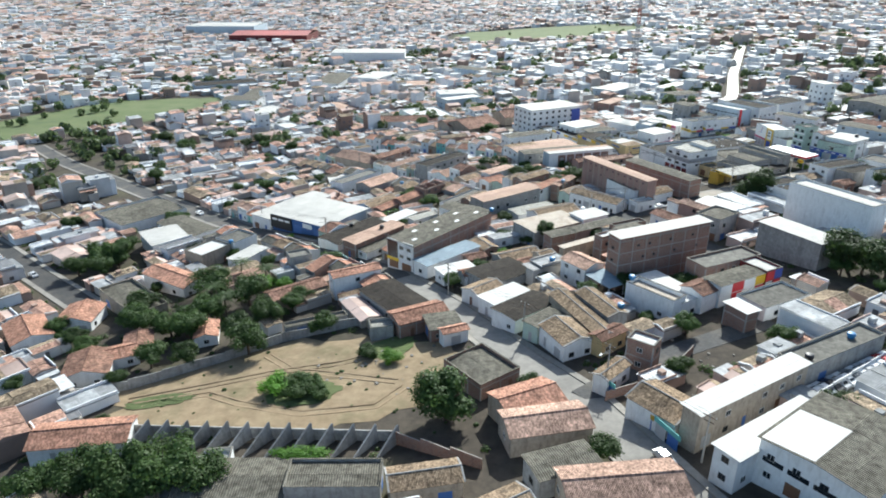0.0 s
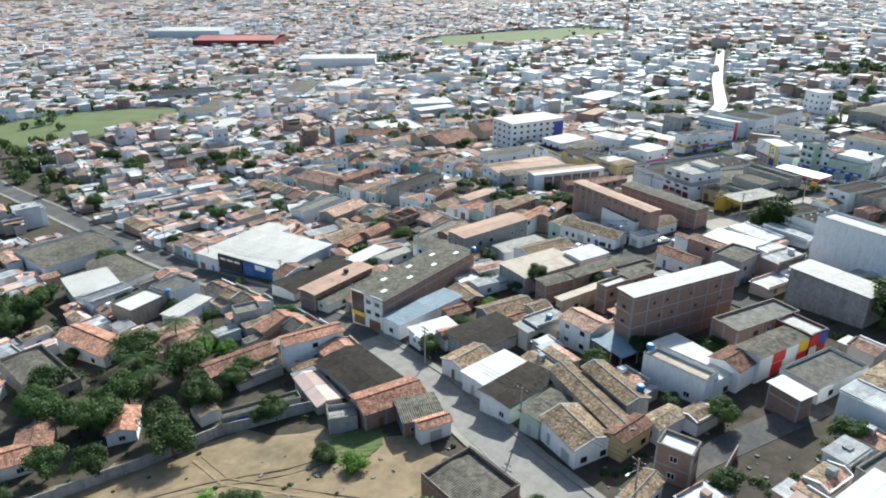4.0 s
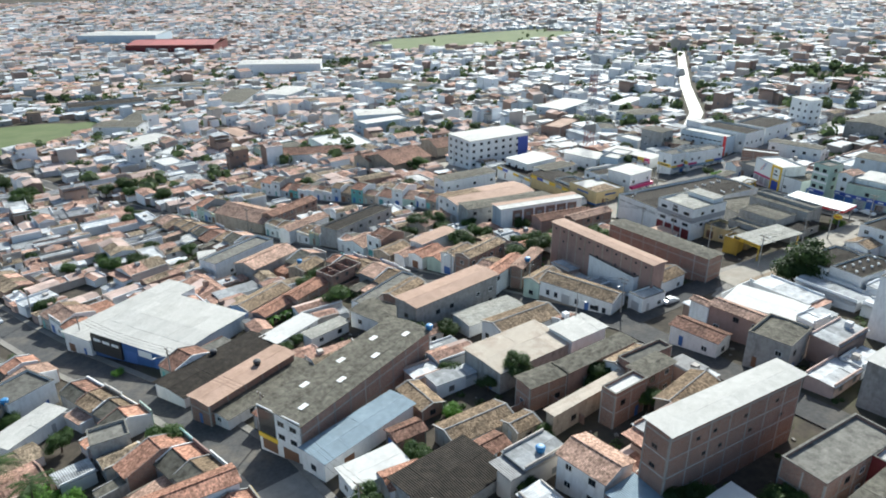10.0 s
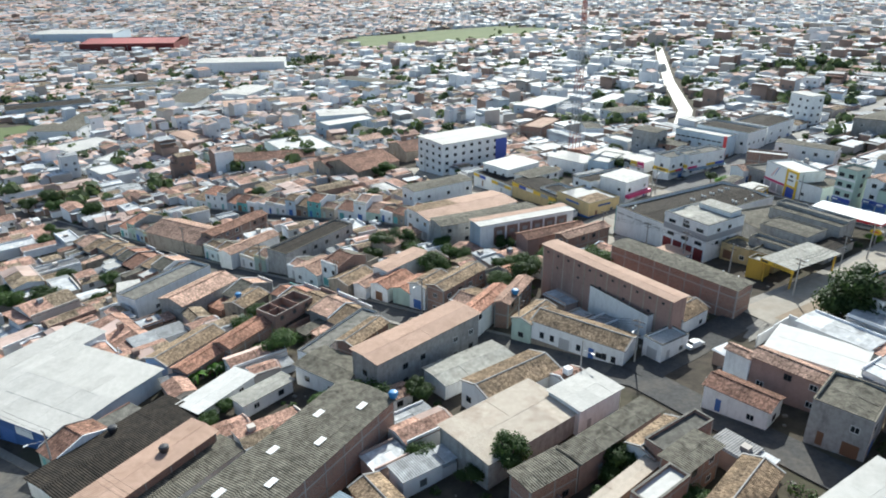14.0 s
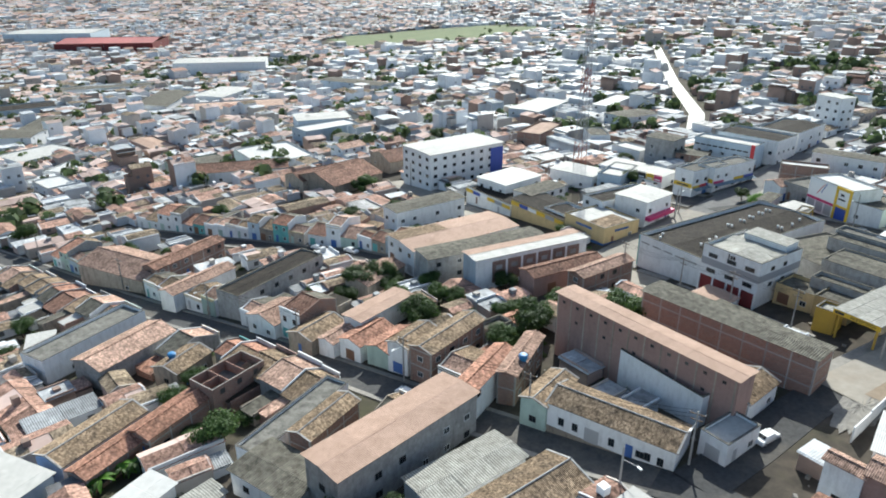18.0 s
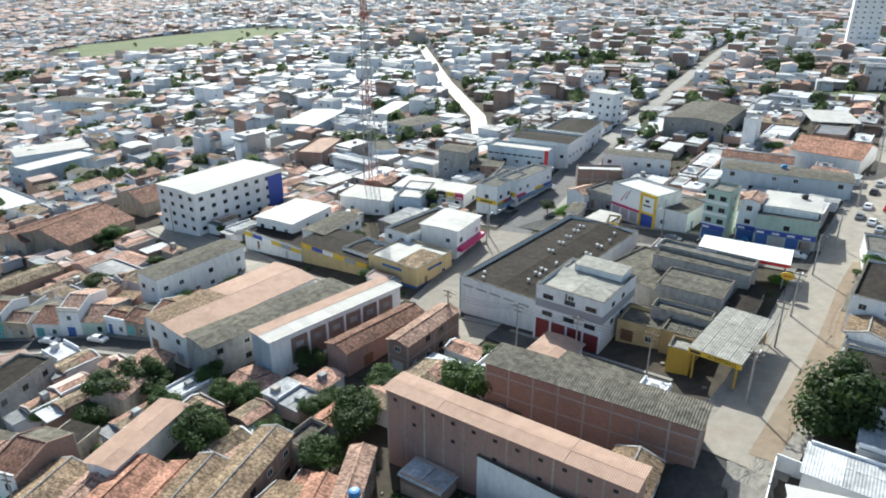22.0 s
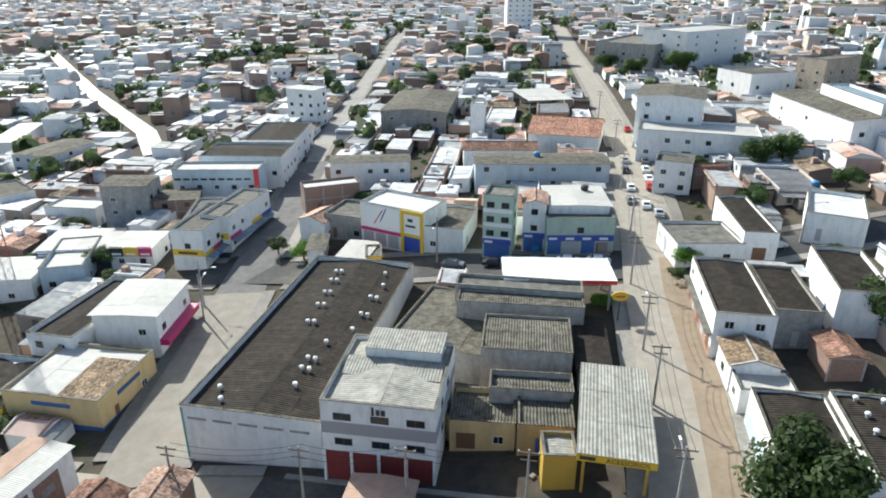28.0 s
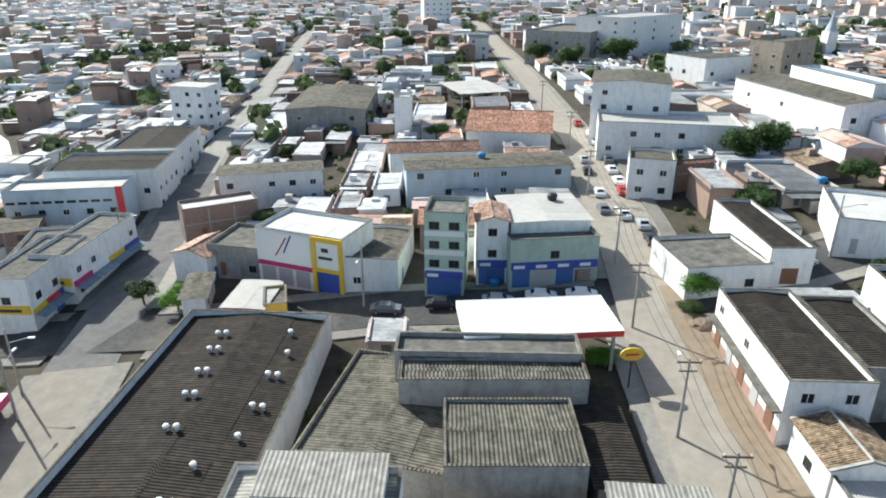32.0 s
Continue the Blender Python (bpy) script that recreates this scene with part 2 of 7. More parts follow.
surf("concrete", (0.22, 0.21, 0.185), (0.13, 0.125, 0.11), 0.9, 0.7, 0.6, 0.15, dirty=0.75, spec=0.12)
# walls
surf("wall_white", (0.84, 0.84, 0.83), (0.75, 0.75, 0.74), 0.8, 1.2, 0.8, 0.08, dirty=0.36, dirt=(0.33, 0.31, 0.28), spread=0.08)
surf("wall_tan", (0.47, 0.40, 0.32), (0.34, 0.285, 0.225), 0.9, 1.5, 0.7, 0.1, dirty=0.6, spread=0.3)
surf("wall_grey", (0.42, 0.41, 0.39), (0.28, 0.27, 0.255), 0.9, 1.2, 0.5, 0.1, dirty=0.5, spread=0.2)
surf("wall_brick", (0.40, 0.22, 0.16), (0.28, 0.15, 0.11), 0.9, 2.0, 0.3, 0.3, "brick", dirty=0.3, spread=0.15)
surf("wall_pink", (0.40, 0.265, 0.225), (0.34, 0.22, 0.185), 0.9, 1.5, 0.3, 0.1, dirty=0.35, spread=0.1)
surf("wall_blue", (0.05, 0.12, 0.30), (0.04, 0.10, 0.26), 0.6, 1.0, 0.3, 0.05, dirty=0.2)
surf("wall_bluew", (0.52, 0.60, 0.66), (0.46, 0.55, 0.62), 0.8, 1.0, 0.3, 0.05, dirty=0.3)
surf("wall_green", (0.46, 0.56, 0.48), (0.40, 0.50, 0.43), 0.85, 1.2, 0.3, 0.08, dirty=0.3)
surf("wall_yellow", (0.62, 0.40, 0.06), (0.56, 0.36, 0.06), 0.8, 1.0, 0.3, 0.05, dirty=0.25)
surf("wall_cream", (0.62, 0.47, 0.24), (0.55, 0.41, 0.21), 0.85, 1.0, 0.3, 0.05, dirty=0.3)
surf("wall_red", (0.20, 0.03, 0.03), (0.16, 0.025, 0.025), 0.7, 1.0, 0.3, 0.05, dirty=0.2)
surf("wall_teal", (0.16, 0.42, 0.40), (0.13, 0.37, 0.35), 0.8, 1.0, 0.3, 0.05, dirty=0.3)
# ground and the rest
surf("earth", (0.09, 0.075, 0.06), (0.045, 0.04, 0.033), 0.95, 0.4, 0.05, 0.3, dirty=0.5, dirt=(0.08, 0.085, 0.04), spec=0.12)
surf("lot_soil", (0.37, 0.285, 0.175), (0.24, 0.17, 0.10), 0.95, 0.35, 0.11, 0.6, dirty=0.75, dirt=(0.13, 0.12, 0.055))
surf("asphalt", (0.095, 0.094, 0.093), (0.06, 0.059, 0.058), 0.85, 1.5, 0.12, 0.2, dirty=0.4, dirt=(0.25, 0.21, 0.16), spec=0.12)
surf("street_stone", (0.33, 0.315, 0.285), (0.25, 0.235, 0.215), 0.85, 0.6, 0.12, 0.2, dirty=0.5, dirt=(0.12, 0.11, 0.10), spec=0.15)
surf("road_dust", (0.30, 0.272, 0.228), (0.225, 0.20, 0.165), 0.85, 0.5, 0.15, 0.15, dirty=0.45, dirt=(0.24, 0.19, 0.14))
# darker than road_dust: asphalt and the buildings' shade in one colour
surf("market_shaded_road", (0.17, 0.165, 0.16), (0.115, 0.11, 0.108), 0.85, 0.6, 0.15, 0.2, dirty=0.5, dirt=(0.25, 0.23, 0.20), spec=0.15)
surf("pale_road", (0.42, 0.40, 0.36), (0.36, 0.34, 0.30), 0.35, 0.6, 0.1, 0.1, dirty=0.2, dirt=(0.3, 0.27, 0.22))
surf("paving", (0.29, 0.27, 0.24), (0.21, 0.195, 0.17), 0.9, 1.5, 0.2, 0.2, dirty=0.4)
surf("grass", (0.085, 0.12, 0.035), (0.13, 0.15, 0.06), 0.95, 0.05, 0.03, 0.3, dirty=0.8, dirt=(0.055, 0.085, 0.03))
surf("leaf", (0.045, 0.085, 0.022), (0.085, 0.14, 0.038), 0.6, 1.0, 0.5, 0.05, dirty=0.4, dirt=(0.025, 0.05, 0.015), spread=0.35, spec=0.3)
surf("leaf_lime", (0.12, 0.26, 0.03), (0.16, 0.32, 0.05), 0.6, 1.0, 0.5, 0.05, dirty=0.3, dirt=(0.06, 0.13, 0.02), spec=0.3)
surf("bark", (0.14, 0.10, 0.07), (0.09, 0.065, 0.045), 0.95, 6.0, 1.0, 0.5)
surf("pole_concrete", (0.40, 0.38, 0.35), (0.32, 0.30, 0.28), 0.9, 4.0, 1.0, 0.1)
surf("rust_red", (0.42, 0.13, 0.08), (0.34, 0.10, 0.06), 0.7, 3.0, 1.0, 0.1)
plain("glass", (0.02, 0.025, 0.03), 0.12)
plain("frame_dark", (0.05, 0.05, 0.05), 0.5)
plain("frame_white", (0.7, 0.7, 0.68), 0.5)
plain("shutter_blue", (0.05, 0.13, 0.36), 0.5)
plain("shutter_grey", (0.4, 0.4, 0.4), 0.5)
plain("shutter_brown", (0.18, 0.09, 0.05), 0.6)
plain("wire", (0.02, 0.02, 0.02), 0.6)
plain("tyre", (0.02, 0.02, 0.02), 0.9)
plain("rim", (0.5, 0.5, 0.5), 0.35, 0.8)
plain("tank_blue", (0.04, 0.20, 0.42), 0.45)
plain("tank_black", (0.03, 0.03, 0.035), 0.5)
plain("white_paint", (0.8, 0.8, 0.78), 0.5)
plain("red_paint", (0.55, 0.03, 0.04), 0.5)
plain("blue_paint", (0.04, 0.08, 0.36), 0.5)
plain("yellow_paint", (0.72, 0.46, 0.03), 0.5)
plain("magenta_paint", (0.5, 0.03, 0.14), 0.5)
plain("grey_paint", (0.33, 0.33, 0.34), 0.6)
plain("black_paint", (0.03, 0.03, 0.03), 0.5)
for key, c in (("car_white", (0.75, 0.75, 0.74)), ("car_silver", (0.42, 0.43, 0.44)), ("car_black", (0.03, 0.03, 0.035)), ("car_red", (0.42, 0.03, 0.03)), ("car_grey", (0.16, 0.17, 0.18))):
    plain(key, c, 0.25)


# ---- mesh helpers ----
def boxes(*bs):
    """Vertices and faces of boxes given by two opposite corners."""
    vs, fs = [], []
    for x0, y0, z0, x1, y1, z1 in bs:
        n = len(vs)
        vs += [(x0, y0, z0), (x1, y0, z0), (x1, y1, z0), (x0, y1, z0), (x0, y0, z1), (x1, y0, z1), (x1, y1, z1), (x0, y1, z1)]
        fs += [(n, n + 3, n + 2, n + 1), (n + 4, n + 5, n + 6, n + 7), (n, n + 1, n + 5, n + 4), (n + 1, n + 2, n + 6, n + 5), (n + 2, n + 3, n + 7, n + 6), (n + 3, n, n + 4, n + 7)]
    return vs, fs


def joined(*gs):
    vs, fs = [], []
    for v, f in gs:
        n = len(vs)
        vs += list(v)
        fs += [tuple(i + n for i in q) for q in f]
    return vs, fs


def moved(g, dx=0, dy=0, dz=0, turn=0):
    c, s = math.cos(radians(turn)), math.sin(radians(turn))
    return [(x * c - y * s + dx, x * s + y * c + dy, z + dz) for x, y, z in g[0]], g[1]


def lathe(profile, n=12):
    """A solid of revolution from (radius, height) pairs."""
    vs, fs = [], []
    for r, z in profile:
        vs += [(r * math.cos(2 * math.pi * i / n), r * math.sin(2 * math.pi * i / n), z) for i in range(n)]
    for k in range(len(profile) - 1):
        fs += [(k * n + i, k * n + (i + 1) % n, (k + 1) * n + (i + 1) % n, (k + 1) * n + i) for i in range(n)]
    fs.append(tuple(range(n))[::-1])
    fs.append(tuple(range((len(profile) - 1) * n, len(profile) * n)))
    return vs, fs


def rod(p, q, r0, r1=None, n=6):
    """A tapered bar from p to q."""
    p, q = Vector(p), Vector(q)
    r1 = r0 if r1 is None else r1
    turn = (q - p).to_track_quat("Z", "Y")
    vs = [tuple(p + turn @ Vector((r0 * math.cos(2 * math.pi * i / n), r0 * math.sin(2 * math.pi * i / n), 0))) for i in range(n)]
    vs += [tuple(q + turn @ Vector((r1 * math.cos(2 * math.pi * i / n), r1 * math.sin(2 * math.pi * i / n), 0))) for i in range(n)]
    return vs, [(i, (i + 1) % n, n + (i + 1) % n, n + i) for i in range(n)] + [tuple(range(n))[::-1], tuple(range(n, 2 * n))]


def slab(a, b, c, d, thick):
    """A sheet with four top corners (counter-clockwise from above) and a thickness."""
    vs = [a, b, c, d] + [(x, y, z - thick) for x, y, z in (a, b, c, d)]
    return vs, [(0, 1, 2, 3), (7, 6, 5, 4), (0, 4, 5, 1), (1, 5, 6, 2), (2, 6, 7, 3), (3, 7, 4, 0)]


def to_mesh(name, geo, mat):
    me = bpy.data.meshes.new(name)
    me.from_pydata(geo[0], [], geo[1])
    me.materials.append(MATS[mat] if isinstance(mat, str) else mat)
    me.update()
    return me


def part(name, geo, mat, parent, label="", at=None):
    """One mesh object under a thing or a part; geo is (vertices, faces) or a mesh."""
    ob = new(name, to_mesh(name, geo, mat) if isinstance(geo, tuple) else geo)
    ob.parent = parent
    if at is not None:
        ob.matrix_basis = at if isinstance(at, Matrix) else Matrix.Translation(at)
    if label:
        ob["label"] = label
    return ob


def thing(name, m, label, category, group=""):
    ob = new(name)
    ob.empty_display_size = 0.5
    ob.matrix_basis = m
    return tagged(ob, label, category, group)


SOLID = []      # footprints that nothing else may enter: x, y, half w, half d, angle


def clash(x, y, w, d, ang, gap=0.3):
    c, s = math.cos(radians(ang)), math.sin(radians(ang))
    mine = [(x + c * i * w / 2 - s * j * d / 2, y + s * i * w / 2 + c * j * d / 2) for i in (-1, -0.5, 0, 0.5, 1) for j in (-1, -0.5, 0, 0.5, 1)]
    for x2, y2, hw, hd, a2 in SOLID:
        if abs(x2 - x) + abs(y2 - y) > 1.5 * (w + d) + 3 * (hw + hd):
            continue
        c2, s2 = math.cos(radians(a2)), math.sin(radians(a2))
        for px, py in mine:
            ex, ey = px - x2, py - y2
            if abs(ex * c2 + ey * s2) < hw + gap and abs(-ex * s2 + ey * c2) < hd + gap:
                return True
        for i in (-1, 0, 1):
            for j in (-1, 0, 1):
                qx, qy = x2 + c2 * i * hw - s2 * j * hd - x, y2 + s2 * i * hw + c2 * j * hd - y
                if abs(qx * c + qy * s) < w / 2 + gap and abs(-qx * s + qy * c) < d / 2 + gap:
                    return True
    return False


# ---- parts of buildings ----
WALL_WORDS = {"white": "white-painted", "tan": "ochre-rendered", "grey": "grey-rendered", "brick": "bare red brick", "pink": "faded pink", "blue": "dark blue", "bluew": "pale blue", "green": "pale green", "yellow": "yellow-painted", "red": "red-painted", "teal": "teal-painted", "cream": "cream-yellow", "none": "open"}
ROOF_WORDS = {"tileO": "an orange clay tile roof", "tileP": "a pale clay tile roof", "tileB": "a brown clay tile roof", "tileT": "an old mottled clay tile roof", "fibre": "a grey fibre-cement sheet roof", "dark": "a blackened fibre-cement roof", "lightm": "a pale metal sheet roof", "white": "a white metal sheet roof", "metal": "a grey corrugated roof", "bluem": "a blue-grey metal roof", "redm": "a red metal roof", "sand": "a sandy pink sheet roof", "clay": "a faded clay-red sheet roof", "concrete": "a flat stained concrete roof"}
SHEETY = {"fibre": (2.2, 3.4), "dark": (2.2, 3.6), "lightm": (2.0, 6.0), "white": (2.0, 6.0), "metal": (2.0, 5.0), "bluem": (2.0, 5.0), "redm": (2.0, 6.0), "sand": (2.2, 5.0), "clay": (2.2, 5.0)}


def sheets(parent, roof, x0, x1, y0, y1, z0, z1, limit=70):
    """Roof sheets laid course by course up a slope from the edge y0 (at z0) to y1 (at z1); pieces share one mesh."""
    sw, sl = SHEETY[roof]
    w, run = x1 - x0, y1 - y0
    nx, ny = max(1, round(w / sw)), max(1, round(abs(run) / sl))
    while nx * ny > limit:
        nx, ny = max(1, int(nx * 0.85)), max(1, int(ny * 0.85))
    px, py, pz = w / nx, run / ny, (z1 - z0) / ny
    lap = 0.12 * (1 if run > 0 else -1)
    a, b, c, d = (-px / 2 - 0.02, -py / 2 - lap, -pz / 2 + 0.03), (px / 2 + 0.02, -py / 2 - lap, -pz / 2 + 0.03), (px / 2 + 0.02, py / 2, pz / 2), (-px / 2 - 0.02, py / 2, pz / 2)
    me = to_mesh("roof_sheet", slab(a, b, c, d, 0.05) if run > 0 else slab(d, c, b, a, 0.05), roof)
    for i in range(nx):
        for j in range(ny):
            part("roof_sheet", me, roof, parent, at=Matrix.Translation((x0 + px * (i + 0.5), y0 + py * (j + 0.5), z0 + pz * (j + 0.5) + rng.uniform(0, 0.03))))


def window(parent, face, u, z, w, h, hw, hd, frame_mat="frame_dark"):
    """A framed window on a wall of the building; face is one of s n w e, u the place along it."""
    g = boxes((-w / 2, -0.05, 0, w / 2, 0.06, 0.08), (-w / 2, -0.05, h - 0.07, w / 2, 0.06, h), (-w / 2, -0.05, 0.08, -w / 2 + 0.07, 0.06, h - 0.07), (w / 2 - 0.07, -0.05, 0.08, w / 2, 0.06, h - 0.07), (-0.03, -0.04, 0.08, 0.03, 0.06, h - 0.07))
    turn, dx, dy = {"s": (0, u, -hd), "n": (180, u, hd), "w": (-90, -hw, u), "e": (90, hw, u)}[face]
    at = pose(dx, dy, z, 0, 0, turn)
    fr = part("window", g, frame_mat, parent, at=at)
    part("pane", boxes((-w / 2 + 0.07, -0.012, 0.08, w / 2 - 0.07, 0.012, h - 0.07)), "glass", fr)
    return fr


def shutter(parent, face, u, w, h, hw, hd, mat):
    """A roller door with its slats and side rails."""
    n = int(h / 0.15)
    vs, fs = [], []
    for k in range(n + 1):
        out = -0.05 if k % 2 else -0.02
        vs += [(-w / 2, out, k * h / n), (w / 2, out, k * h / n)]
        if k:
            fs.append((2 * k - 2, 2 * k - 1, 2 * k + 1, 2 * k))
    m = len(vs)
    vs += [(-w / 2, 0.02, 0), (w / 2, 0.02, 0), (w / 2, 0.02, h), (-w / 2, 0.02, h)]
    fs += [(m + 1, m, m + 3, m + 2), (0, m, m + 1, 1), (2 * n, 2 * n + 1, m + 2, m + 3)]
    turn, dx, dy = {"s": (0, u, -hd), "n": (180, u, hd), "w": (-90, -hw, u), "e": (90, hw, u)}[face]
    return part("roller_door", (vs, fs), mat, parent, at=pose(dx, dy, 0.05, 0, 0, turn))


def building(name, x, y, w, d, ang, h, roof, wall, parapet=None, openings=True, group="", limit=9, label=""):
    """A house or hall with its front towards its own -y, its walls, roof, windows and doors."""
    gz = ground_z(x, y)
    nm = {"row_house": "row_house", "hut": "hut", "shed": "shed"}.get(name, "house" if h < 7 and w * d < 260 else "building")
    b = thing(nm, pose(x, y, gz, 0, 0, ang), "%s %s with %s" % (WALL_WORDS[wall], nm.replace("_", " "), ROOF_WORDS[roof]), "building" if nm == "building" else "house", group)
    SOLID.append((x, y, w / 2, d / 2, ang))
    hw, hd, t = w / 2, d / 2, 0.2
    low = -0.11 * (w + d) / 2 - 0.6
    tile = roof.startswith("tile")
    if parapet is None:
        parapet = 0.0 if tile else rng.choice((0.0, 0.0, 0.45, 0.7))
    if roof == "concrete":
        parapet = max(parapet, 0.45)
    if group == "":
        h -= parapet
    top = h + parapet
    along_x = w >= d
    span = d if along_x else w
    pitch = 0.3 if tile else 0.035 if roof in ("white", "lightm", "sand") else 0.09
    rise = pitch * span / 2
    peak = rise if not parapet and roof != "concrete" else 0.0
    rim = lambda p, q: [(-p, -q), (0, -q), (p, -q), (p, 0), (p, q), (0, q), (-p, q), (-p, 0)]
    tops = [top + (peak if i in ((3, 7) if along_x else (1, 5)) else 0) for i in range(8)]
    outer, inner = rim(hw, hd), rim(hw - t, hd - t)
    vs = [(px, py, low) for px, py in outer] + [(px, py, z) for (px, py), z in zip(outer, tops)] + [(px, py, z) for (px, py), z in zip(inner, tops)] + [(px, py, low) for px, py in inner]
    fs = []
    for i in range(8):
        j = (i + 1) % 8
        fs += [(i, j, 8 + j, 8 + i), (8 + i, 8 + j, 16 + j, 16 + i), (16 + i, 16 + j, 24 + j, 24 + i)]
    g = (vs, fs)
    part("wall", g, "wall_" + wall, b)
    if parapet:
        c = 0.06
        part("coping", boxes((-hw - c, -hd - c, top, hw + c, -hd + t + c, top + 0.08), (-hw - c, hd - t - c, top, hw + c, hd + c, top + 0.08), (-hw - c, -hd + t + c, top, -hw + t + c, hd - t - c, top + 0.08), (hw - t - c, -hd + t + c, top, hw + c, hd - t - c, top + 0.08)), "fibre" if roof in ("dark", "fibre") else "concrete", b)
    # roof
    inset = t + 0.01 if parapet else -0.35
    x0, x1, y0, y1 = -hw + inset, hw - inset, -hd + inset, hd - inset
    base = h + 0.02 if not parapet else h - 0.05
    hold = b
    if roof == "concrete":
        part("roof_slab", boxes((x0, y0, h - 0.2, x1, y1, h)), roof, b)
    else:
        if not along_x:
            hold = part("roof_frame", boxes((-span / 2 + 0.3, -0.05, base - 0.15, span / 2 - 0.3, 0.05, base - 0.03)), "bark", b, at=pose(0, 0, 0, 0, 0, 90))
            x0, x1, y0, y1 = y0, y1, x0, x1
            y0, y1 = -y1, -y0
        eave = base - pitch * (-inset if inset < 0 else 0)
        ridge = base + rise
        if tile:
            part("roof_slope", slab((x0, y0, eave), (x1, y0, eave), (x1, 0, ridge), (x0, 0, ridge), 0.12), roof, hold)
            part("roof_slope", slab((x0, 0, ridge), (x1, 0, ridge), (x1, y1, eave), (x0, y1, eave), 0.12), roof, hold)
            old = roof == "tileT"
            part("ridge_tiles", rod((x0, 0, ridge + 0.02), (x1, 0, ridge + 0.02), 0.13), "wall_grey" if old else roof, hold, "pale mortared ridge" if old else "")
            if old:
                part("verge", joined(*[slab((xe - 0.14, ya, za + 0.05), (xe + 0.14, ya, za + 0.05), (xe + 0.14, yb, zb + 0.05), (xe - 0.14, yb, zb + 0.05), 0.1) for xe in (x0 + 0.14, x1 - 0.14) for ya, za, yb, zb in ((y0, eave, -0.1, ridge), (0.1, ridge, y1, eave))]), "wall_grey", hold, "pale mortared roof edge")
        else:
            sheets(hold, roof, x0, x1, y0, 0, eave, ridge, limit)
            sheets(hold, roof, x0, x1, y1, 0, eave, ridge, limit)
            part("ridge_cap", slab((x0, -0.25, ridge + 0.02), (x1, -0.25, ridge + 0.02), (x1, 0.25, ridge + 0.02), (x0, 0.25, ridge + 0.02), 0.03), roof, hold)
    if openings:
        floors = max(1, int((h + 0.4) / 3.1))
        remote = math.hypot(x - 10, y - 80) > 190
        for face, run in (("s", w), ("e", d), ("w", d)):
            if ang > -100 and math.sin(radians(ang + {"s": -90, "e": 0, "w": 180}[face])) > 0.25:
                continue
            n = min(3 if remote else 6, int(run / 3.6))
            if floors == 1:
                n = min(n, 2 if group == "" else 1)
            for k in range(n):
                u = (k + 0.5) * run / n - run / 2
                for fl in range(floors):
                    if rng.random() < 0.3:
                        continue
                    if fl == 0 and rng.random() < 0.4:
                        dw = rng.choice((0.9, 2.2)) if run / n > 2.8 else 0.9
                        shutter(b, face, u, dw, 2.2, hw, hd, rng.choice(("shutter_grey", "shutter_brown", "shutter_blue")))
                    else:
                        window(b, face, u, 1.0 + fl * 3.1, 1.2, 1.1, hw, hd, rng.choice(("frame_dark", "frame_white")))
    if wall == "brick":
        for face, run in (("s", w), ("e", d), ("w", d)):
            n = max(1, round(run / 4.0))
            turn, dx, dy = {"s": (0, 0, -hd), "w": (-90, -hw, 0), "e": (90, hw, 0)}[face]
            for k in range(n + 1):
                u = k * run / n - run / 2
                u = max(-run / 2 + 0.12, min(run / 2 - 0.12, u))
                part("column", boxes((u - 0.12, -0.03, low, u + 0.12, 0.01, h)), "pole_concrete", b, at=pose(dx, dy, 0, 0, 0, turn))
            for k in range(1, int(h / 3.1) + 1):
                part("beam", boxes((-run / 2, -0.026, k * 3.1 - 0.12, run / 2, 0.01, k * 3.1 + 0.12)), "pole_concrete", b, at=pose(dx, dy, 0, 0, 0, turn))
    return b


BUILT = {}


def add(name, x, y, w, d, ang, h, roof, wall):
    if wall == "tan" and int(x * 3 + y) % 2:
        wall = "white"
    para = {"super": 0.9, "jc": 0.6, "whitebox": 0.9, "hallc": 0.3, "ebldg": 0.5, "blackh": 0.5, "blackv": 0.5, "bricktall": 0.0, "longhall": 0.0, "ddark": 0.7, "hallw": 0.6, "greyhall": 0.0, "bigwhite": 0.5, "corner": 0.4, "dblue": 0.5, "hall": 0.0, "khall": 0.0, "warehouse": 0.0, "bighall": 0.0, "annex": 0.0, "tilehall": 0.0, "darkhall": 0.0, "lotroof": 0.0, "dwhite2": 0.0, "longwhite": 0.0}.get(name)
    if name in ("canopy", "canopyg", "awning"):
        b = open_roof(name, x, y, w, d, ang, h, roof, wall)
    else:
        plainish = name in ("super", "bricktall", "bigwhite", "greyhall", "jc", "warehouse", "hotel", "signb", "kiosk", "longhall", "pink", "hallc", "towerw", "green4")
        b = building(name, x, y, w, d, ang, h, roof, wall, para, not plainish, limit=40 if name in ("super", "hallc", "longhall", "jc", "warehouse", "greyhall", "bighall") else 4)
    BUILT.setdefault(name, []).append((b, w, d, h))
    return b


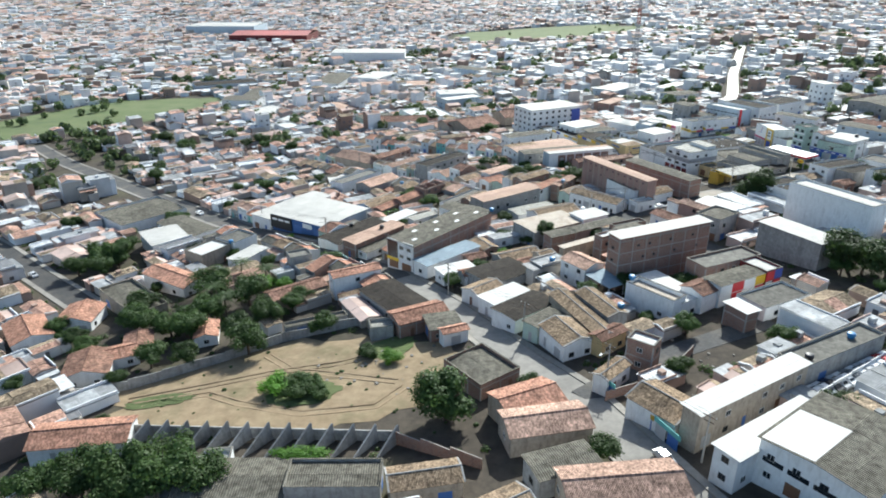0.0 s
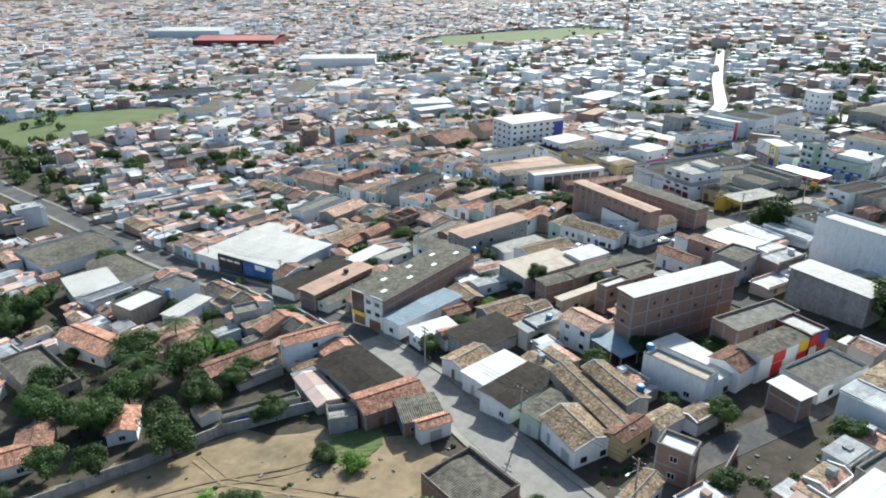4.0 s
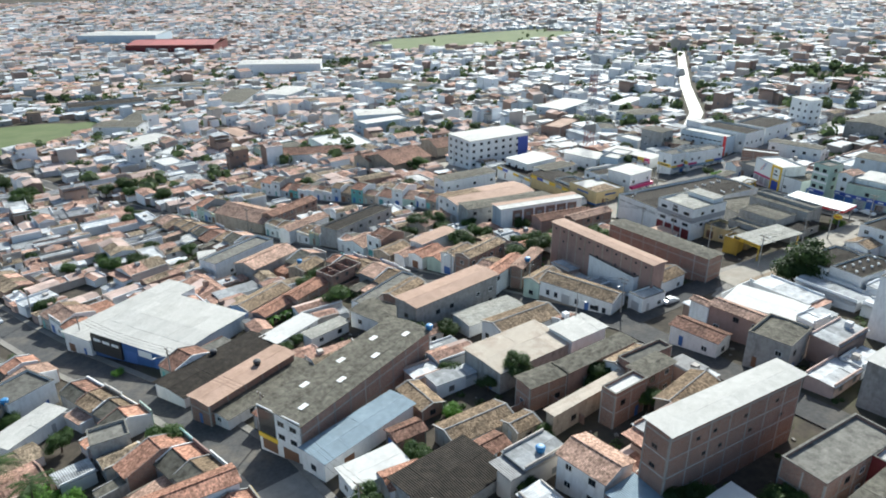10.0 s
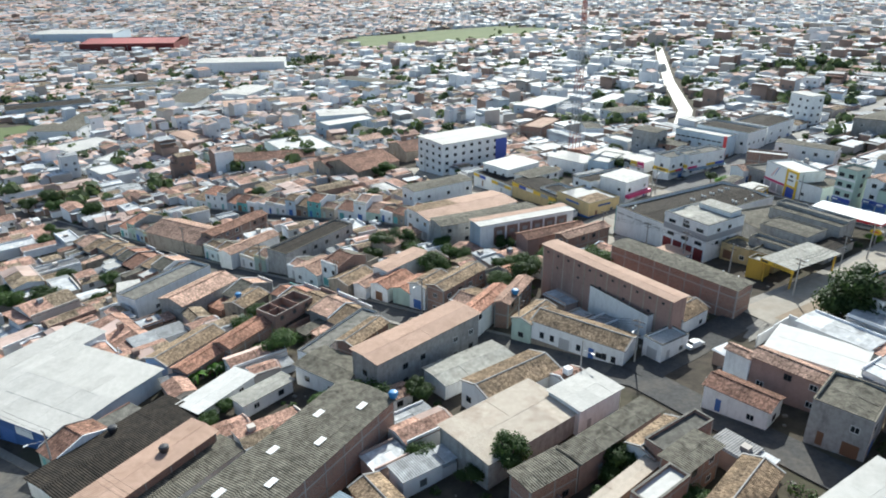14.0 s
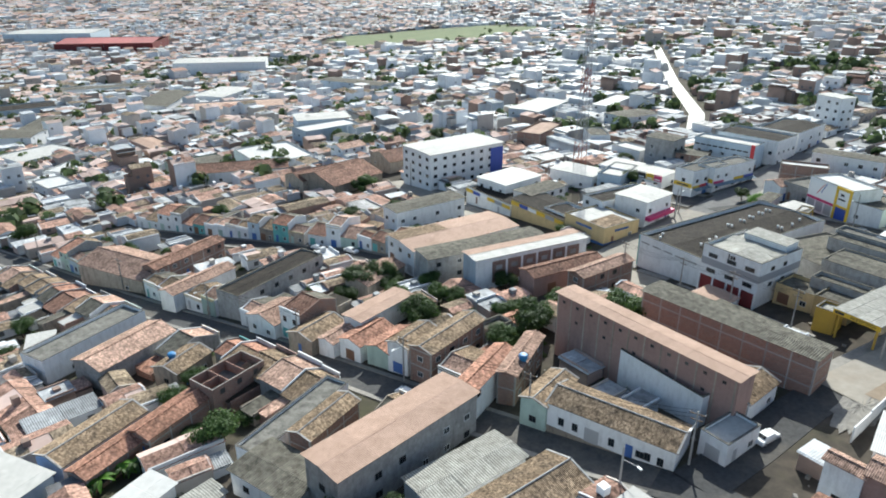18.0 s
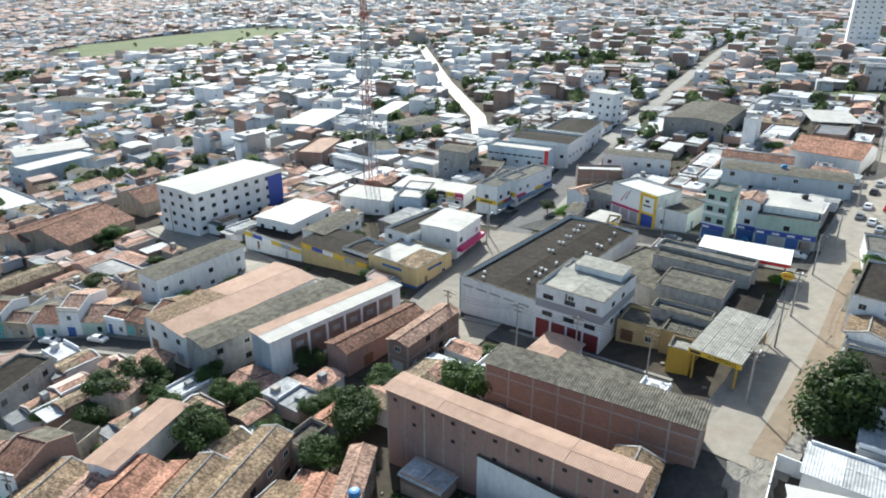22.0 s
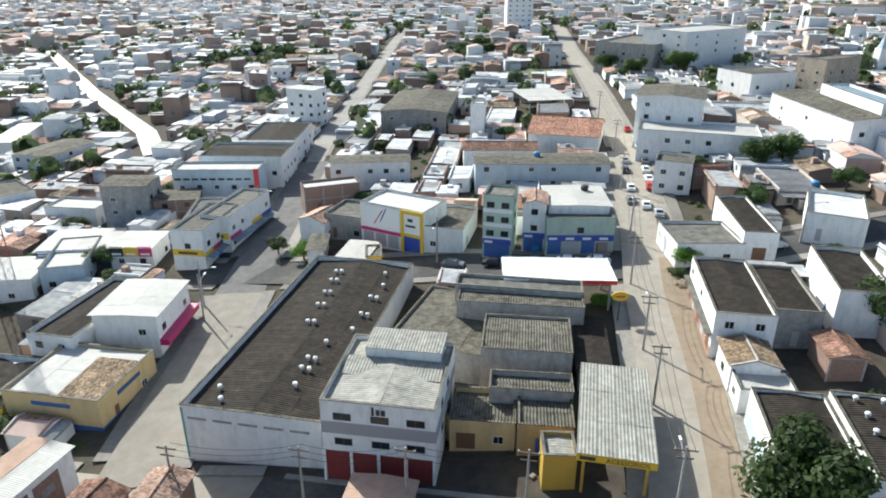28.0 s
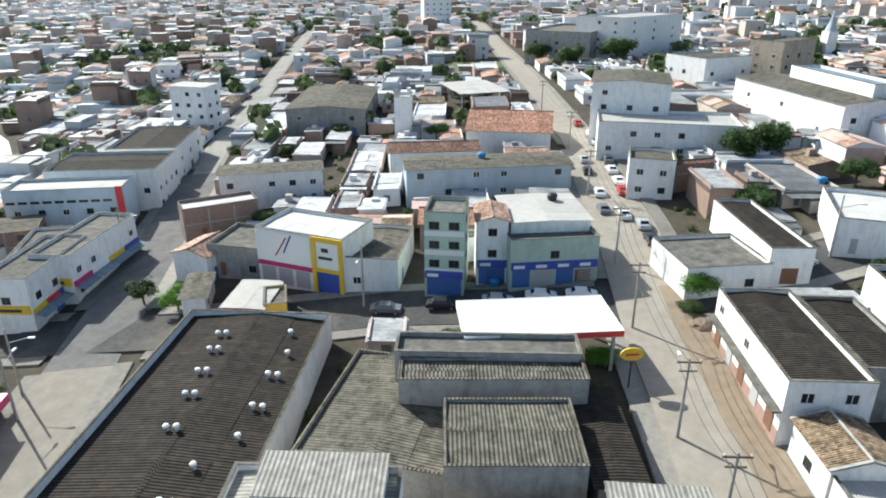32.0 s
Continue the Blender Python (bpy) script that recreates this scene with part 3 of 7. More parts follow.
def open_roof(name, x, y, w, d, ang, h, roof, wall):
    """A roof on posts."""
    b = thing("canopy", pose(x, y, ground_z(x, y), 0, 0, ang), "open canopy on posts with %s" % ROOF_WORDS[roof], "canopy")
    SOLID.append((x, y, w / 2, d / 2, ang))
    hw, hd = w / 2, d / 2
    for i in (-1, 1):
        for j in (-1, 1):
            part("post", boxes((i * (hw - 0.8) - 0.15, j * (hd - 0.8) - 0.15, -1.5, i * (hw - 0.8) + 0.15, j * (hd - 0.8) + 0.15, h - 0.6)), "wall_yellow" if wall == "yellow" else "grey_paint", b)
    if name == "canopy":
        part("fascia", boxes((-hw, -hd, h - 0.8, hw, -hd + 0.15, h), (-hw, hd - 0.15, h - 0.8, hw, hd, h), (-hw, -hd + 0.15, h - 0.8, -hw + 0.15, hd - 0.15, h), (hw - 0.15, -hd + 0.15, h - 0.8, hw, hd - 0.15, h)), "white_paint", b)
        part("roof_slab", boxes((-hw + 0.15, -hd + 0.15, h - 0.5, hw - 0.15, hd - 0.15, h - 0.06)), "white_paint", b)
        part("stripe", boxes((-hw + 0.3, -hd - 0.02, h - 0.7, hw * 0.1, -hd, h - 0.25)), "blue_paint", b, "blue fascia stripe")
        part("stripe", boxes((hw * 0.1, -hd - 0.02, h - 0.75, hw, -hd, h - 0.1)), "red_paint", b, "red fascia stripe")
        part("stripe", boxes((hw, -hd, h - 0.75, hw + 0.02, hd, h - 0.1)), "red_paint", b, "red fascia stripe")
    else:
        part("roof_frame", boxes(*[(-hw, j * hd / 3 - 0.06, h - 0.35, hw, j * hd / 3 + 0.06, h - 0.12) for j in (-2.8, -1, 1, 2.8)]), "grey_paint", b)
        sheets(b, roof, -hw, hw, -hd, hd, h - 0.06, h + 0.25, 40)
    return b

# ---- buildings with known places ----
add("row_house", -80.2, -48.3, 16.5, 7.2, 18, 3.5, "tileO", "white")
add("house", -125.6, -8.5, 9.0, 12.7, 49, 3.5, "tileO", "white")
add("house", -118.2, 1.2, 9.0, 9.6, 13, 3.5, "tileO", "white")
add("house", -97.0, -24.2, 9.3, 9.8, 25, 3.5, "tileB", "tan")
add("house", -93.8, -18.0, 7.5, 5.9, 37, 3.2, "tileO", "tan")
add("house", -109.7, 11.1, 9.3, 21.7, 56, 4.0, "fibre", "tan")
add("house", -105.6, 25.2, 7.7, 18.2, 67, 4.0, "tileO", "tan")
add("house", -129.4, 59.5, 12.0, 14.9, 47, 5.0, "lightm", "white")
add("house", -128.4, 72.3, 10.2, 22.2, 61, 4.0, "fibre", "white")
add("house", -158.2, 90.1, 26.0, 22.8, 59, 5.0, "fibre", "white")
add("house", -78.6, -6.4, 5.2, 7.4, 25, 3.0, "tileO", "white")
add("house", -92.6, -12.4, 6.0, 7.0, 30, 3.2, "tileB", "tan")
add("shed", -45.6, -59.1, 16.6, 8.2, 10, 4.0, "fibre", "grey")
add("shed", -30.0, -56.8, 14.5, 6.2, 10, 4.0, "fibre", "grey")
add("house", -16.0, -56.4, 10.9, 4.8, 21, 4.0, "tileT", "tan")
add("hut", -51.7, -53.5, 4.8, 5.4, 17, 3.0, "white", "white")
add("house", -64.5, 15.3, 15.0, 5.9, 47, 4.0, "tileB", "tan")
add("house", -50.2, 21.5, 13.1, 4.3, 37, 6.5, "tileO", "tan")
add("darkhall", -36.6, 10.2, 17.0, 10.0, -43, 3.6, "dark", "grey")
add("house", -28.6, 0.4, 12.5, 6.8, 37, 4.0, "tileO", "brick")
add("house", -22.3, -3.2, 7.2, 6.7, 24, 3.5, "fibre", "brick")
add("house", -19.1, -7.2, 5.8, 2.6, 32, 3.5, "tileO", "white")
add("hut", -36.4, -4.2, 5.2, 4.1, 22, 3.5, "metal", "grey")
add("house", -53.2, -1.1, 14.8, 2.6, 34, 3.0, "fibre", "grey")
add("house", -105.8, 45.4, 8.4, 11.0, -24, 5.4, "white", "tan")
add("house", -100.8, 55.2, 8.6, 9.6, -24, 5.8, "concrete", "tan")
add("house", -92.0, 44.5, 12.2, 5.0, 73, 3.5, "lightm", "white")
add("house", -72.6, 38.5, 6.3, 5.0, 36, 5.5, "concrete", "grey")
add("warehouse", -81.9, 83.2, 26.1, 22.5, -23, 5.2, "lightm", "blue")
add("annex", -96.5, 93.6, 9.5, 31.9, -24, 5.0, "lightm", "white")
add("lotroof", -54.6, 57.2, 5.6, 21.7, -30, 5.2, "clay", "brick")
add("lotroof", -63.3, 66.3, 9.5, 24.9, -31, 3.0, "dark", "white")
add("lotroof", -50.2, 55.7, 5.4, 21.8, -32, 2.8, "fibre", "white")
add("lotroof", -52.1, 81.1, 4.9, 13.3, -29, 3.0, "white", "white")
add("lotroof", -43.4, 80.2, 3.3, 10.5, -40, 3.0, "metal", "white")
add("longhall", -32.0, 52.9, 10.0, 37.3, -30, 8.4, "fibre", "brick")
add("annex", -28.2, 39.5, 5.7, 20.6, -37, 4.0, "bluem", "white")
add("annex", -24.2, 29.1, 9.8, 5.0, 39, 3.5, "white", "white")
add("house", -18.8, 27.3, 7.3, 4.2, 31, 3.2, "tileO", "tan")
add("house", -12.2, 26.3, 14.7, 10.2, 44, 3.5, "dark", "grey")
add("house", -9.4, 10.0, 5.8, 11.6, -42, 4.0, "white", "white")
add("house", -15.0, 15.2, 6.6, 8.6, -40, 3.5, "tileT", "white")
add("house", -4.4, 3.6, 7.2, 13.6, -40, 4.0, "dark", "white")
add("oldhouse", 8.3, -2.1, 20.9, 4.6, -60, 4.8, "tileT", "tan")
add("oldhouse", 12.4, 1.8, 12.6, 4.8, -58, 5.4, "tileT", "grey")
add("oldhouse", 5.2, -10.0, 9.4, 7.6, -57, 4.2, "tileT", "white")
add("oldhouse", 0.2, -3.6, 4.0, 8.8, -38, 4.2, "fibre", "green")
add("house", 13.4, -10.4, 3.4, 7.4, -44, 4.2, "tileB", "cream")
add("house2", 9.0, 25.8, 6.8, 8.3, 45, 6.0, "tileP", "white")
add("awning", 14.6, 18.3, 6.5, 8.7, 41, 4.0, "bluem", "none")
add("bricktall", 27.7, 29.2, 28.6, 4.4, 34, 13.4, "lightm", "brick")
add("whitebox", 24.6, 7.4, 12.5, 4.7, -41, 6.0, "sand", "white")
add("house", 28.2, 12.0, 6.6, 14.9, 38, 4.5, "white", "white")
add("house", 42.7, 25.3, 18.2, 6.3, 35, 6.5, "concrete", "brick")
add("shop", 34.9, 10.2, 6.8, 6.0, 43, 5.0, "tileB", "white")
add("shop", 43.3, 15.5, 15.5, 4.8, 38, 5.5, "fibre", "white")
add("shop", 50.5, 22.4, 5.5, 7.5, 38, 5.5, "lightm", "red")
add("house", 41.1, -0.3, 5.8, 3.5, -54, 5.0, "white", "brick")
add("house", 50.1, 9.0, 14.7, 7.6, 37, 3.5, "concrete", "tan")
add("longwhite", 34.2, -34.1, 28.0, 3.3, 41, 7.0, "white", "tan")
add("longwhite", 34.9, -45.0, 21.4, 3.9, 42, 6.0, "white", "white")
add("bighall", 43.1, -49.4, 14.8, 17.7, -44, 7.0, "fibre", "white")
add("house", 53.0, -16.8, 23.9, 5.3, 38, 5.0, "concrete", "grey")
add("house", 19.5, -17.4, 5.4, 4.0, -28, 6.5, "white", "brick")
add("house", 13.3, -24.7, 3.0, 7.8, -36, 4.0, "tileT", "white")
add("house", 21.2, -35.4, 9.5, 7.9, -43, 4.0, "tileT", "white")
add("house", -1.8, -34.8, 11.1, 8.0, 35, 4.0, "tileO", "tan")
add("house", 1.5, -41.3, 13.9, 7.1, 21, 4.0, "tileP", "tan")
add("house", 4.3, -52.0, 10.2, 5.4, 29, 4.0, "fibre", "grey")
add("house", 12.6, -56.4, 17.2, 7.7, 16, 4.0, "tileP", "tan")
add("house", -11.2, -23.2, 9.9, 11.2, 47, 4.0, "fibre", "brick")
add("bigwhite", 78.5, 59.5, 24.7, 7.0, -53, 12.0, "lightm", "white")
add("greyhall", 63.3, 39.2, 17.6, 7.3, -52, 8.0, "lightm", "grey")
add("khall", -15.6, 88.9, 26.0, 7.0, 46, 8.0, "clay", "grey")
add("hall", -0.3, 62.8, 18.8, 10.6, 40, 5.0, "sand", "grey")
add("hall", 12.1, 69.2, 9.8, 6.5, 39, 5.0, "lightm", "white")
add("oldhouse", 1.0, 76.3, 15.7, 7.6, 38, 4.5, "tileT", "tan")
add("lotroof", 3.3, 50.1, 8.7, 4.0, 36, 5.5, "fibre", "brick")
add("lotroof", 14.1, 58.4, 18.6, 3.6, 40, 5.0, "fibre", "pink")
add("house", 20.4, 56.6, 9.4, 4.4, 41, 4.5, "tileT", "tan")
add("house", 11.5, 46.0, 20.8, 1.6, 42, 4.5, "sand", "tan")
add("house", 22.7, 55.9, 11.3, 3.1, 37, 6.0, "concrete", "brick")
add("house", 16.6, 44.0, 8.1, 3.0, 40, 7.0, "white", "brick")
add("house", 22.7, 51.0, 8.2, 3.8, 40, 6.0, "fibre", "brick")
add("house", 27.7, 45.5, 12.6, 4.9, 47, 4.0, "tileT", "tan")
add("pinkside", 44.9, 70.0, 11.6, 4.3, -47, 6.0, "tileP", "pink")
add("lotroof", 53.5, 79.0, 14.3, 9.6, -39, 3.2, "white", "white")
add("lotroof", 38.7, 75.0, 4.3, 2.3, -51, 6.4, "tileP", "white")
add("oldhouse", 36.2, 67.1, 10.0, 5.3, -45, 4.0, "tileB", "white")
add("house", 48.0, 59.6, 7.7, 9.9, -43, 7.0, "fibre", "grey")
add("pink", 23.0, 104.7, 34.3, 4.0, -53, 10.8, "clay", "pink")
add("longhall", 39.1, 111.0, 30.5, 5.7, -50, 8.0, "fibre", "brick")
add("whitebox", 25.2, 99.6, 15.7, 3.3, -57, 6.0, "dark", "white")
add("oldhouse", 16.0, 91.4, 19.0, 6.6, -36, 4.4, "tileT", "white")
add("oldhouse", 7.3, 99.2, 4.4, 9.4, -38, 4.8, "tileT", "green")
add("house", 30.2, 86.9, 7.4, 4.2, 35, 3.8, "lightm", "white")
add("house", 36.2, 96.8, 5.8, 8.8, -50, 4.0, "tileT", "white")
add("house", -2.3, 105.0, 3.7, 14.6, -31, 6.0, "tileO", "white")
add("house", 4.0, 108.5, 3.1, 13.9, -26, 6.0, "tileP", "brick")
add("super", 59.3, 159.0, 17.4, 44.5, -58, 6.1, "dark", "white")
add("jc", 53.5, 137.0, 12.7, 14.1, -56, 9.9, "metal", "white")
add("kiosk", 59.9, 118.0, 3.5, 3.9, -50, 4.5, "metal", "yellow")
add("awning", 67.8, 115.9, 8.0, 16.7, -59, 5.0, "metal", "yellow")
add("house", 60.8, 129.1, 7.5, 6.7, -53, 4.0, "fibre", "cream")
add("house", 64.2, 122.7, 6.3, 6.1, -53, 4.0, "fibre", "cream")
add("house", 66.5, 126.5, 9.9, 3.9, -53, 5.0, "fibre", "grey")
add("hallc", 73.5, 132.4, 11.6, 9.1, -54, 6.0, "fibre", "grey")
add("hallc", 79.7, 138.2, 18.0, 4.0, -54, 6.5, "fibre", "grey")
add("hallc", 82.5, 140.6, 18.5, 3.9, -56, 7.0, "concrete", "grey")
add("hallc", 72.9, 144.8, 13.6, 17.3, -67, 4.5, "fibre", "grey")
add("canopy", 91.0, 139.6, 17.0, 8.4, -49, 6.0, "white", "red")
add("signb", 95.2, 178.6, 14.4, 9.0, -76, 8.5, "white", "white")
add("house", 100.6, 170.8, 7.8, 13.4, -61, 5.0, "fibre", "white")
add("green4", 101.5, 159.3, 5.3, 6.7, -61, 12.0, "concrete", "green")
add("white3", 106.9, 155.6, 4.2, 6.6, -54, 9.5, "tileP", "white")
add("white3", 114.5, 151.8, 11.0, 11.4, -49, 8.0, "lightm", "white")
add("green2", 109.9, 148.0, 12.1, 6.1, -47, 7.0, "concrete", "green")
add("house", 93.3, 191.2, 9.8, 9.5, -67, 5.0, "concrete", "grey")
add("house", 99.8, 208.0, 12.9, 5.3, -26, 6.0, "white", "brick")
add("longwhite", 114.6, 210.8, 19.3, 6.4, -42, 7.0, "fibre", "white")
add("longgrey", 136.0, 175.1, 30.6, 9.0, -47, 6.0, "fibre", "bluew")
add("house", 142.9, 192.6, 18.7, 7.4, -47, 5.0, "tileB", "tan")
add("house", 166.0, 187.5, 18.5, 18.5, -63, 5.0, "tileO", "white")
add("canopyg", 200.3, 220.7, 15.4, 20.5, -36, 5.0, "lightm", "white")
add("towerw", 160.7, 215.1, 4.1, 7.3, -54, 11.0, "white", "white")
add("hall", 168.8, 246.5, 20.4, 36.2, -54, 7.0, "fibre", "grey")
add("dblue", 88.4, 237.1, 20.9, 7.5, -46, 9.0, "lightm", "bluew")
add("hallw", 100.6, 243.4, 21.3, 14.6, -49, 9.0, "dark", "white")
add("hallw", 118.5, 256.2, 15.0, 23.5, -48, 8.0, "dark", "white")
add("vwhite", 147.7, 281.7, 11.3, 7.4, -69, 13.0, "lightm", "white")
add("flatw", 73.8, 216.6, 7.5, 15.3, -41, 7.0, "concrete", "white")
add("corner", 32.9, 179.0, 14.3, 12.7, -57, 5.0, "lightm", "cream")
add("strip", 21.9, 194.1, 22.4, 11.0, -56.4, 4.6, "dark", "cream")
add("strip", 9.2, 213.2, 22.4, 11.0, -56.4, 4.4, "dark", "white")
add("strip", 25.2, 189.4, 8.0, 8.6, -57, 4.9, "white", "white")
add("dwhite", 46.0, 187.6, 9.9, 12.1, -49, 7.5, "lightm", "white")
add("ddark", 41.0, 194.4, 7.8, 20.0, -59, 6.5, "dark", "white")
add("dwhite2", 12.4, 222.6, 12.4, 16.9, -48, 7.0, "white", "white")
add("dgreen", 20.4, 208.5, 7.1, 15.5, -50, 6.0, "fibre", "white")
add("hotel", -5.4, 255.5, 17.7, 33.0, -54, 13.0, "lightm", "white")
add("greybox", -14.6, 200.2, 7.2, 24.2, -54, 7.6, "fibre", "white")
add("redroof", 17.6, 149.0, 5.4, 19.5, -61, 4.6, "tileB", "pink")
add("brickbox", 24.8, 143.1, 4.3, 15.6, -54, 6.0, "tileP", "brick")
add("ebldg", 99.2, 116.0, 18.4, 7.6, -147, 6.4, "dark", "white")
add("house", 104.0, 110.4, 14.6, 6.0, -147, 5.4, "dark", "grey")
add("house", 88.1, 108.9, 6.2, 5.7, -145, 3.8, "tileT", "white")
add("house", 84.3, 105.6, 4.6, 6.4, -146, 3.2, "lightm", "white")
add("blackh", 75.4, 98.4, 15.2, 7.7, -148, 5.0, "dark", "white")
add("blackv", 79.8, 91.9, 14.4, 7.4, -148, 5.0, "dark", "white")
add("house", 128.6, 125.2, 19.5, 5.6, -144, 5.0, "dark", "white")
add("house", 119.0, 129.0, 11.3, 10.7, -47, 4.0, "concrete", "white")
add("house", 140.6, 113.8, 9.3, 15.1, -74, 5.0, "white", "white")
add("house", 112.2, 104.4, 16.0, 7.0, -151, 6.4, "dark", "white")
add("white2", 147.2, 147.6, 7.7, 8.1, -68, 7.0, "fibre", "white")
add("house", 151.7, 141.6, 7.4, 1.8, -39, 5.0, "tileB", "brick")
add("hallw", 173.1, 154.0, 28.2, 14.3, -65, 7.0, "lightm", "white")
add("white4", 182.3, 166.0, 16.4, 17.7, -68, 13.0, "fibre", "white")
add("longwhite", 205.0, 131.7, 38.7, 15.3, -135, 8.0, "fibre", "white")
add("church", 206.5, 126.7, 30.4, 7.2, -140, 11.0, "bluem", "white")
add("grey4", 293.8, 233.9, 26.0, 40.2, -83, 12.0, "concrete", "grey")
add("white5", 304.1, 214.8, 22.0, 41.2, -102, 16.0, "lightm", "white")
add("white3", 245.3, 166.7, 15.6, 18.4, -118, 9.0, "fibre", "white")
add("house", 259.1, 149.5, 10.4, 17.4, -109, 12.0, "concrete", "tan")
add("farbox", -260.7, 398.1, 30.0, 20.5, 4, 9.0, "fibre", "white")
add("greyhall", 10.4, 156.4, 5.6, 30.5, -63, 7.4, "lightm", "white")
add("tilehall", -6.4, 174.2, 13.0, 31.9, -57, 6.6, "clay", "white")
add("darkhall", 0.4, 163.0, 6.9, 32.6, -63, 6.5, "fibre", "grey")
add("block4", 68.0, 241.0, 10.5, 7.9, -47, 11.0, "fibre", "grey")
add("house", 76.0, 235.1, 9.8, 7.7, -35, 6.0, "fibre", "brick")
add("flatsw", 69.8, 210.5, 6.6, 16.4, -55, 8.0, "concrete", "white")
add("flatsw", 78.5, 213.3, 6.3, 18.6, -59, 7.5, "concrete", "white")
add("shopn", 59.7, 220.2, 8.6, 8.6, -47, 4.5, "lightm", "white")
add("shopn", 52.7, 231.8, 13.9, 11.7, -41, 4.5, "lightm", "blue")
add("house", 54.3, 286.5, 8.1, 14.1, 1, 6.0, "fibre", "white")
add("house", 61.3, 256.8, 13.0, 7.7, -54, 5.0, "lightm", "white")
add("house", -24.2, 285.0, 17.5, 25.6, -58, 5.0, "tileB", "tan")
add("house", -48.8, 259.0, 21.7, 23.8, -41, 5.0, "tileB", "tan")
add("house", -52.3, 310.1, 9.3, 12.8, -48, 6.0, "tileP", "white")
add("house", -56.5, 339.8, 12.9, 7.4, -33, 5.0, "fibre", "white")
add("house", 36.6, 230.8, 16.0, 10.4, -41, 5.0, "lightm", "white")
add("house", 48.5, 226.0, 7.8, 15.7, -34, 5.0, "lightm", "bluew")
add("house", -93.0, 176.3, 24.3, 13.6, -27, 5.0, "tileP", "tan")
add("house", -78.9, 178.2, 5.2, 23.2, -29, 6.0, "tileB", "brick")
add("house", -69.0, 160.2, 5.0, 18.5, -32, 5.0, "tileP", "white")
add("house", -49.8, 156.9, 7.1, 27.6, -32, 6.5, "dark", "grey")
add("house", -23.9, 125.2, 5.4, 9.4, -37, 4.0, "tileO", "white")
add("house", -18.4, 121.6, 5.4, 9.0, -37, 3.8, "tileO", "green")
add("house", -34.4, 129.6, 6.4, 9.6, -35, 4.0, "tileT", "tan")
add("house", -29.0, 127.2, 4.0, 9.0, -36, 3.6, "tileP", "white")
add("house", -44.6, 138.8, 8.6, 9.0, -36, 4.0, "tileP", "white")
add("house", -22.4, 134.6, 4.8, 15.2, -38, 5.4, "clay", "white")
add("house", -25.2, 156.4, 6.8, 14.0, -33, 4.0, "tileP", "tan")
add("house", -8.2, 117.4, 4.8, 15.8, -38, 6.6, "tileT", "brick")
add("house", -14.6, 118.6, 4.6, 9.0, -36, 6.0, "tileT", "white")
add("house", -72.0, 126.8, 8.2, 17.0, -29, 5.0, "tileP", "grey")
add("house", -83.2, 133.4, 7.0, 23.5, -28, 5.8, "concrete", "white")
add("house", -92.9, 133.1, 4.7, 6.1, 25, 4.5, "lightm", "white")
add("house", -58.4, 120.7, 5.9, 8.8, -25, 4.0, "tileT", "tan")
add("house", -53.4, 101.6, 4.8, 12.2, -28, 4.4, "tileO", "brick")
add("house", -64.6, 98.6, 6.2, 15.2, -27, 4.0, "tileT", "tan")
add("house", -59.6, 93.0, 4.2, 10.4, -27, 3.6, "tileO", "brick")
add("house", -32.2, 98.8, 4.4, 21.0, -30, 4.4, "concrete", "white")
add("house", -31.6, 85.6, 11.8, 7.6, -34, 3.8, "fibre", "tan")
add("house", -27.2, 96.4, 4.2, 11.4, -31, 5.0, "tileT", "brick")
add("leanto", 80.4, 126.7, 3.8, 13.4, -54, 3.0, "dark", "grey")
add("kiosk2", 83.0, 178.4, 5.2, 8.0, -59, 3.0, "lightm", "red")
add("kiosk2", 84.3, 175.5, 3.0, 5.6, -41, 3.0, "concrete", "yellow")
add("hut", 80.7, 187.7, 3.1, 8.0, -44, 3.2, "fibre", "white")
add("house", 88.2, 196.1, 6.3, 7.2, -74, 4.5, "tileP", "white")
add("lotroof", 42.0, 127.5, 6.4, 9.4, -56, 3.6, "clay", "tan")
add("lotroof", 45.2, 118.3, 12.6, 4.4, -54, 3.8, "fibre", "grey")
add("redfar", -561, 1180, 150, 110, 8, 16.0, "redm", "red")
add("whitefar", -741, 1343, 150, 110, 8, 20.0, "lightm", "bluew")
add("farhall", -340, 523, 62, 28, 35, 8.0, "dark", "bluew")
add("farhall", -152, 484, 60, 30, 20, 8.0, "clay", "white")
add("farblue", -79, 395, 30, 18, 20, 8.0, "lightm", "bluew")
add("farhall", -79, 558, 60, 18, -30, 9.0, "fibre", "bluew")
add("farhall", -263, 840, 60, 30, 20, 11.0, "lightm", "bluew")
add("farhall", -71, 362, 15, 32, -50, 8.0, "white", "bluew")
add("farhall", -88, 316, 32, 27, -55, 5.0, "white", "white")
add("farhall", -121, 308, 18, 24, -53, 5.0, "fibre", "green")
add("farhall", -224, 358, 25, 31, -32, 5.0, "lightm", "white")
add("farhall", -270, 433, 22, 89, 9, 5.0, "fibre", "grey")
add("farhall", -189, 322, 12, 18, -9, 4.0, "white", "white")
add("farhall", -178, 291, 17, 12, -41, 4.0, "white", "white")
add("farhall", -163, 361, 33, 13, -45, 6.0, "clay", "pink")
add("farhall", -95, 290, 14, 37, -74, 5.0, "tileB", "tan")
add("farhall", -55, 267, 13, 30, -47, 5.0, "tileB", "tan")
add("farhall", -230, 544, 27, 68, 3, 8.0, "fibre", "white")
add("farhall", -194, 577, 28, 47, -13, 7.0, "lightm", "white")
add("farhall", 41, 365, 17, 35, -34, 7.0, "lightm", "bluew")
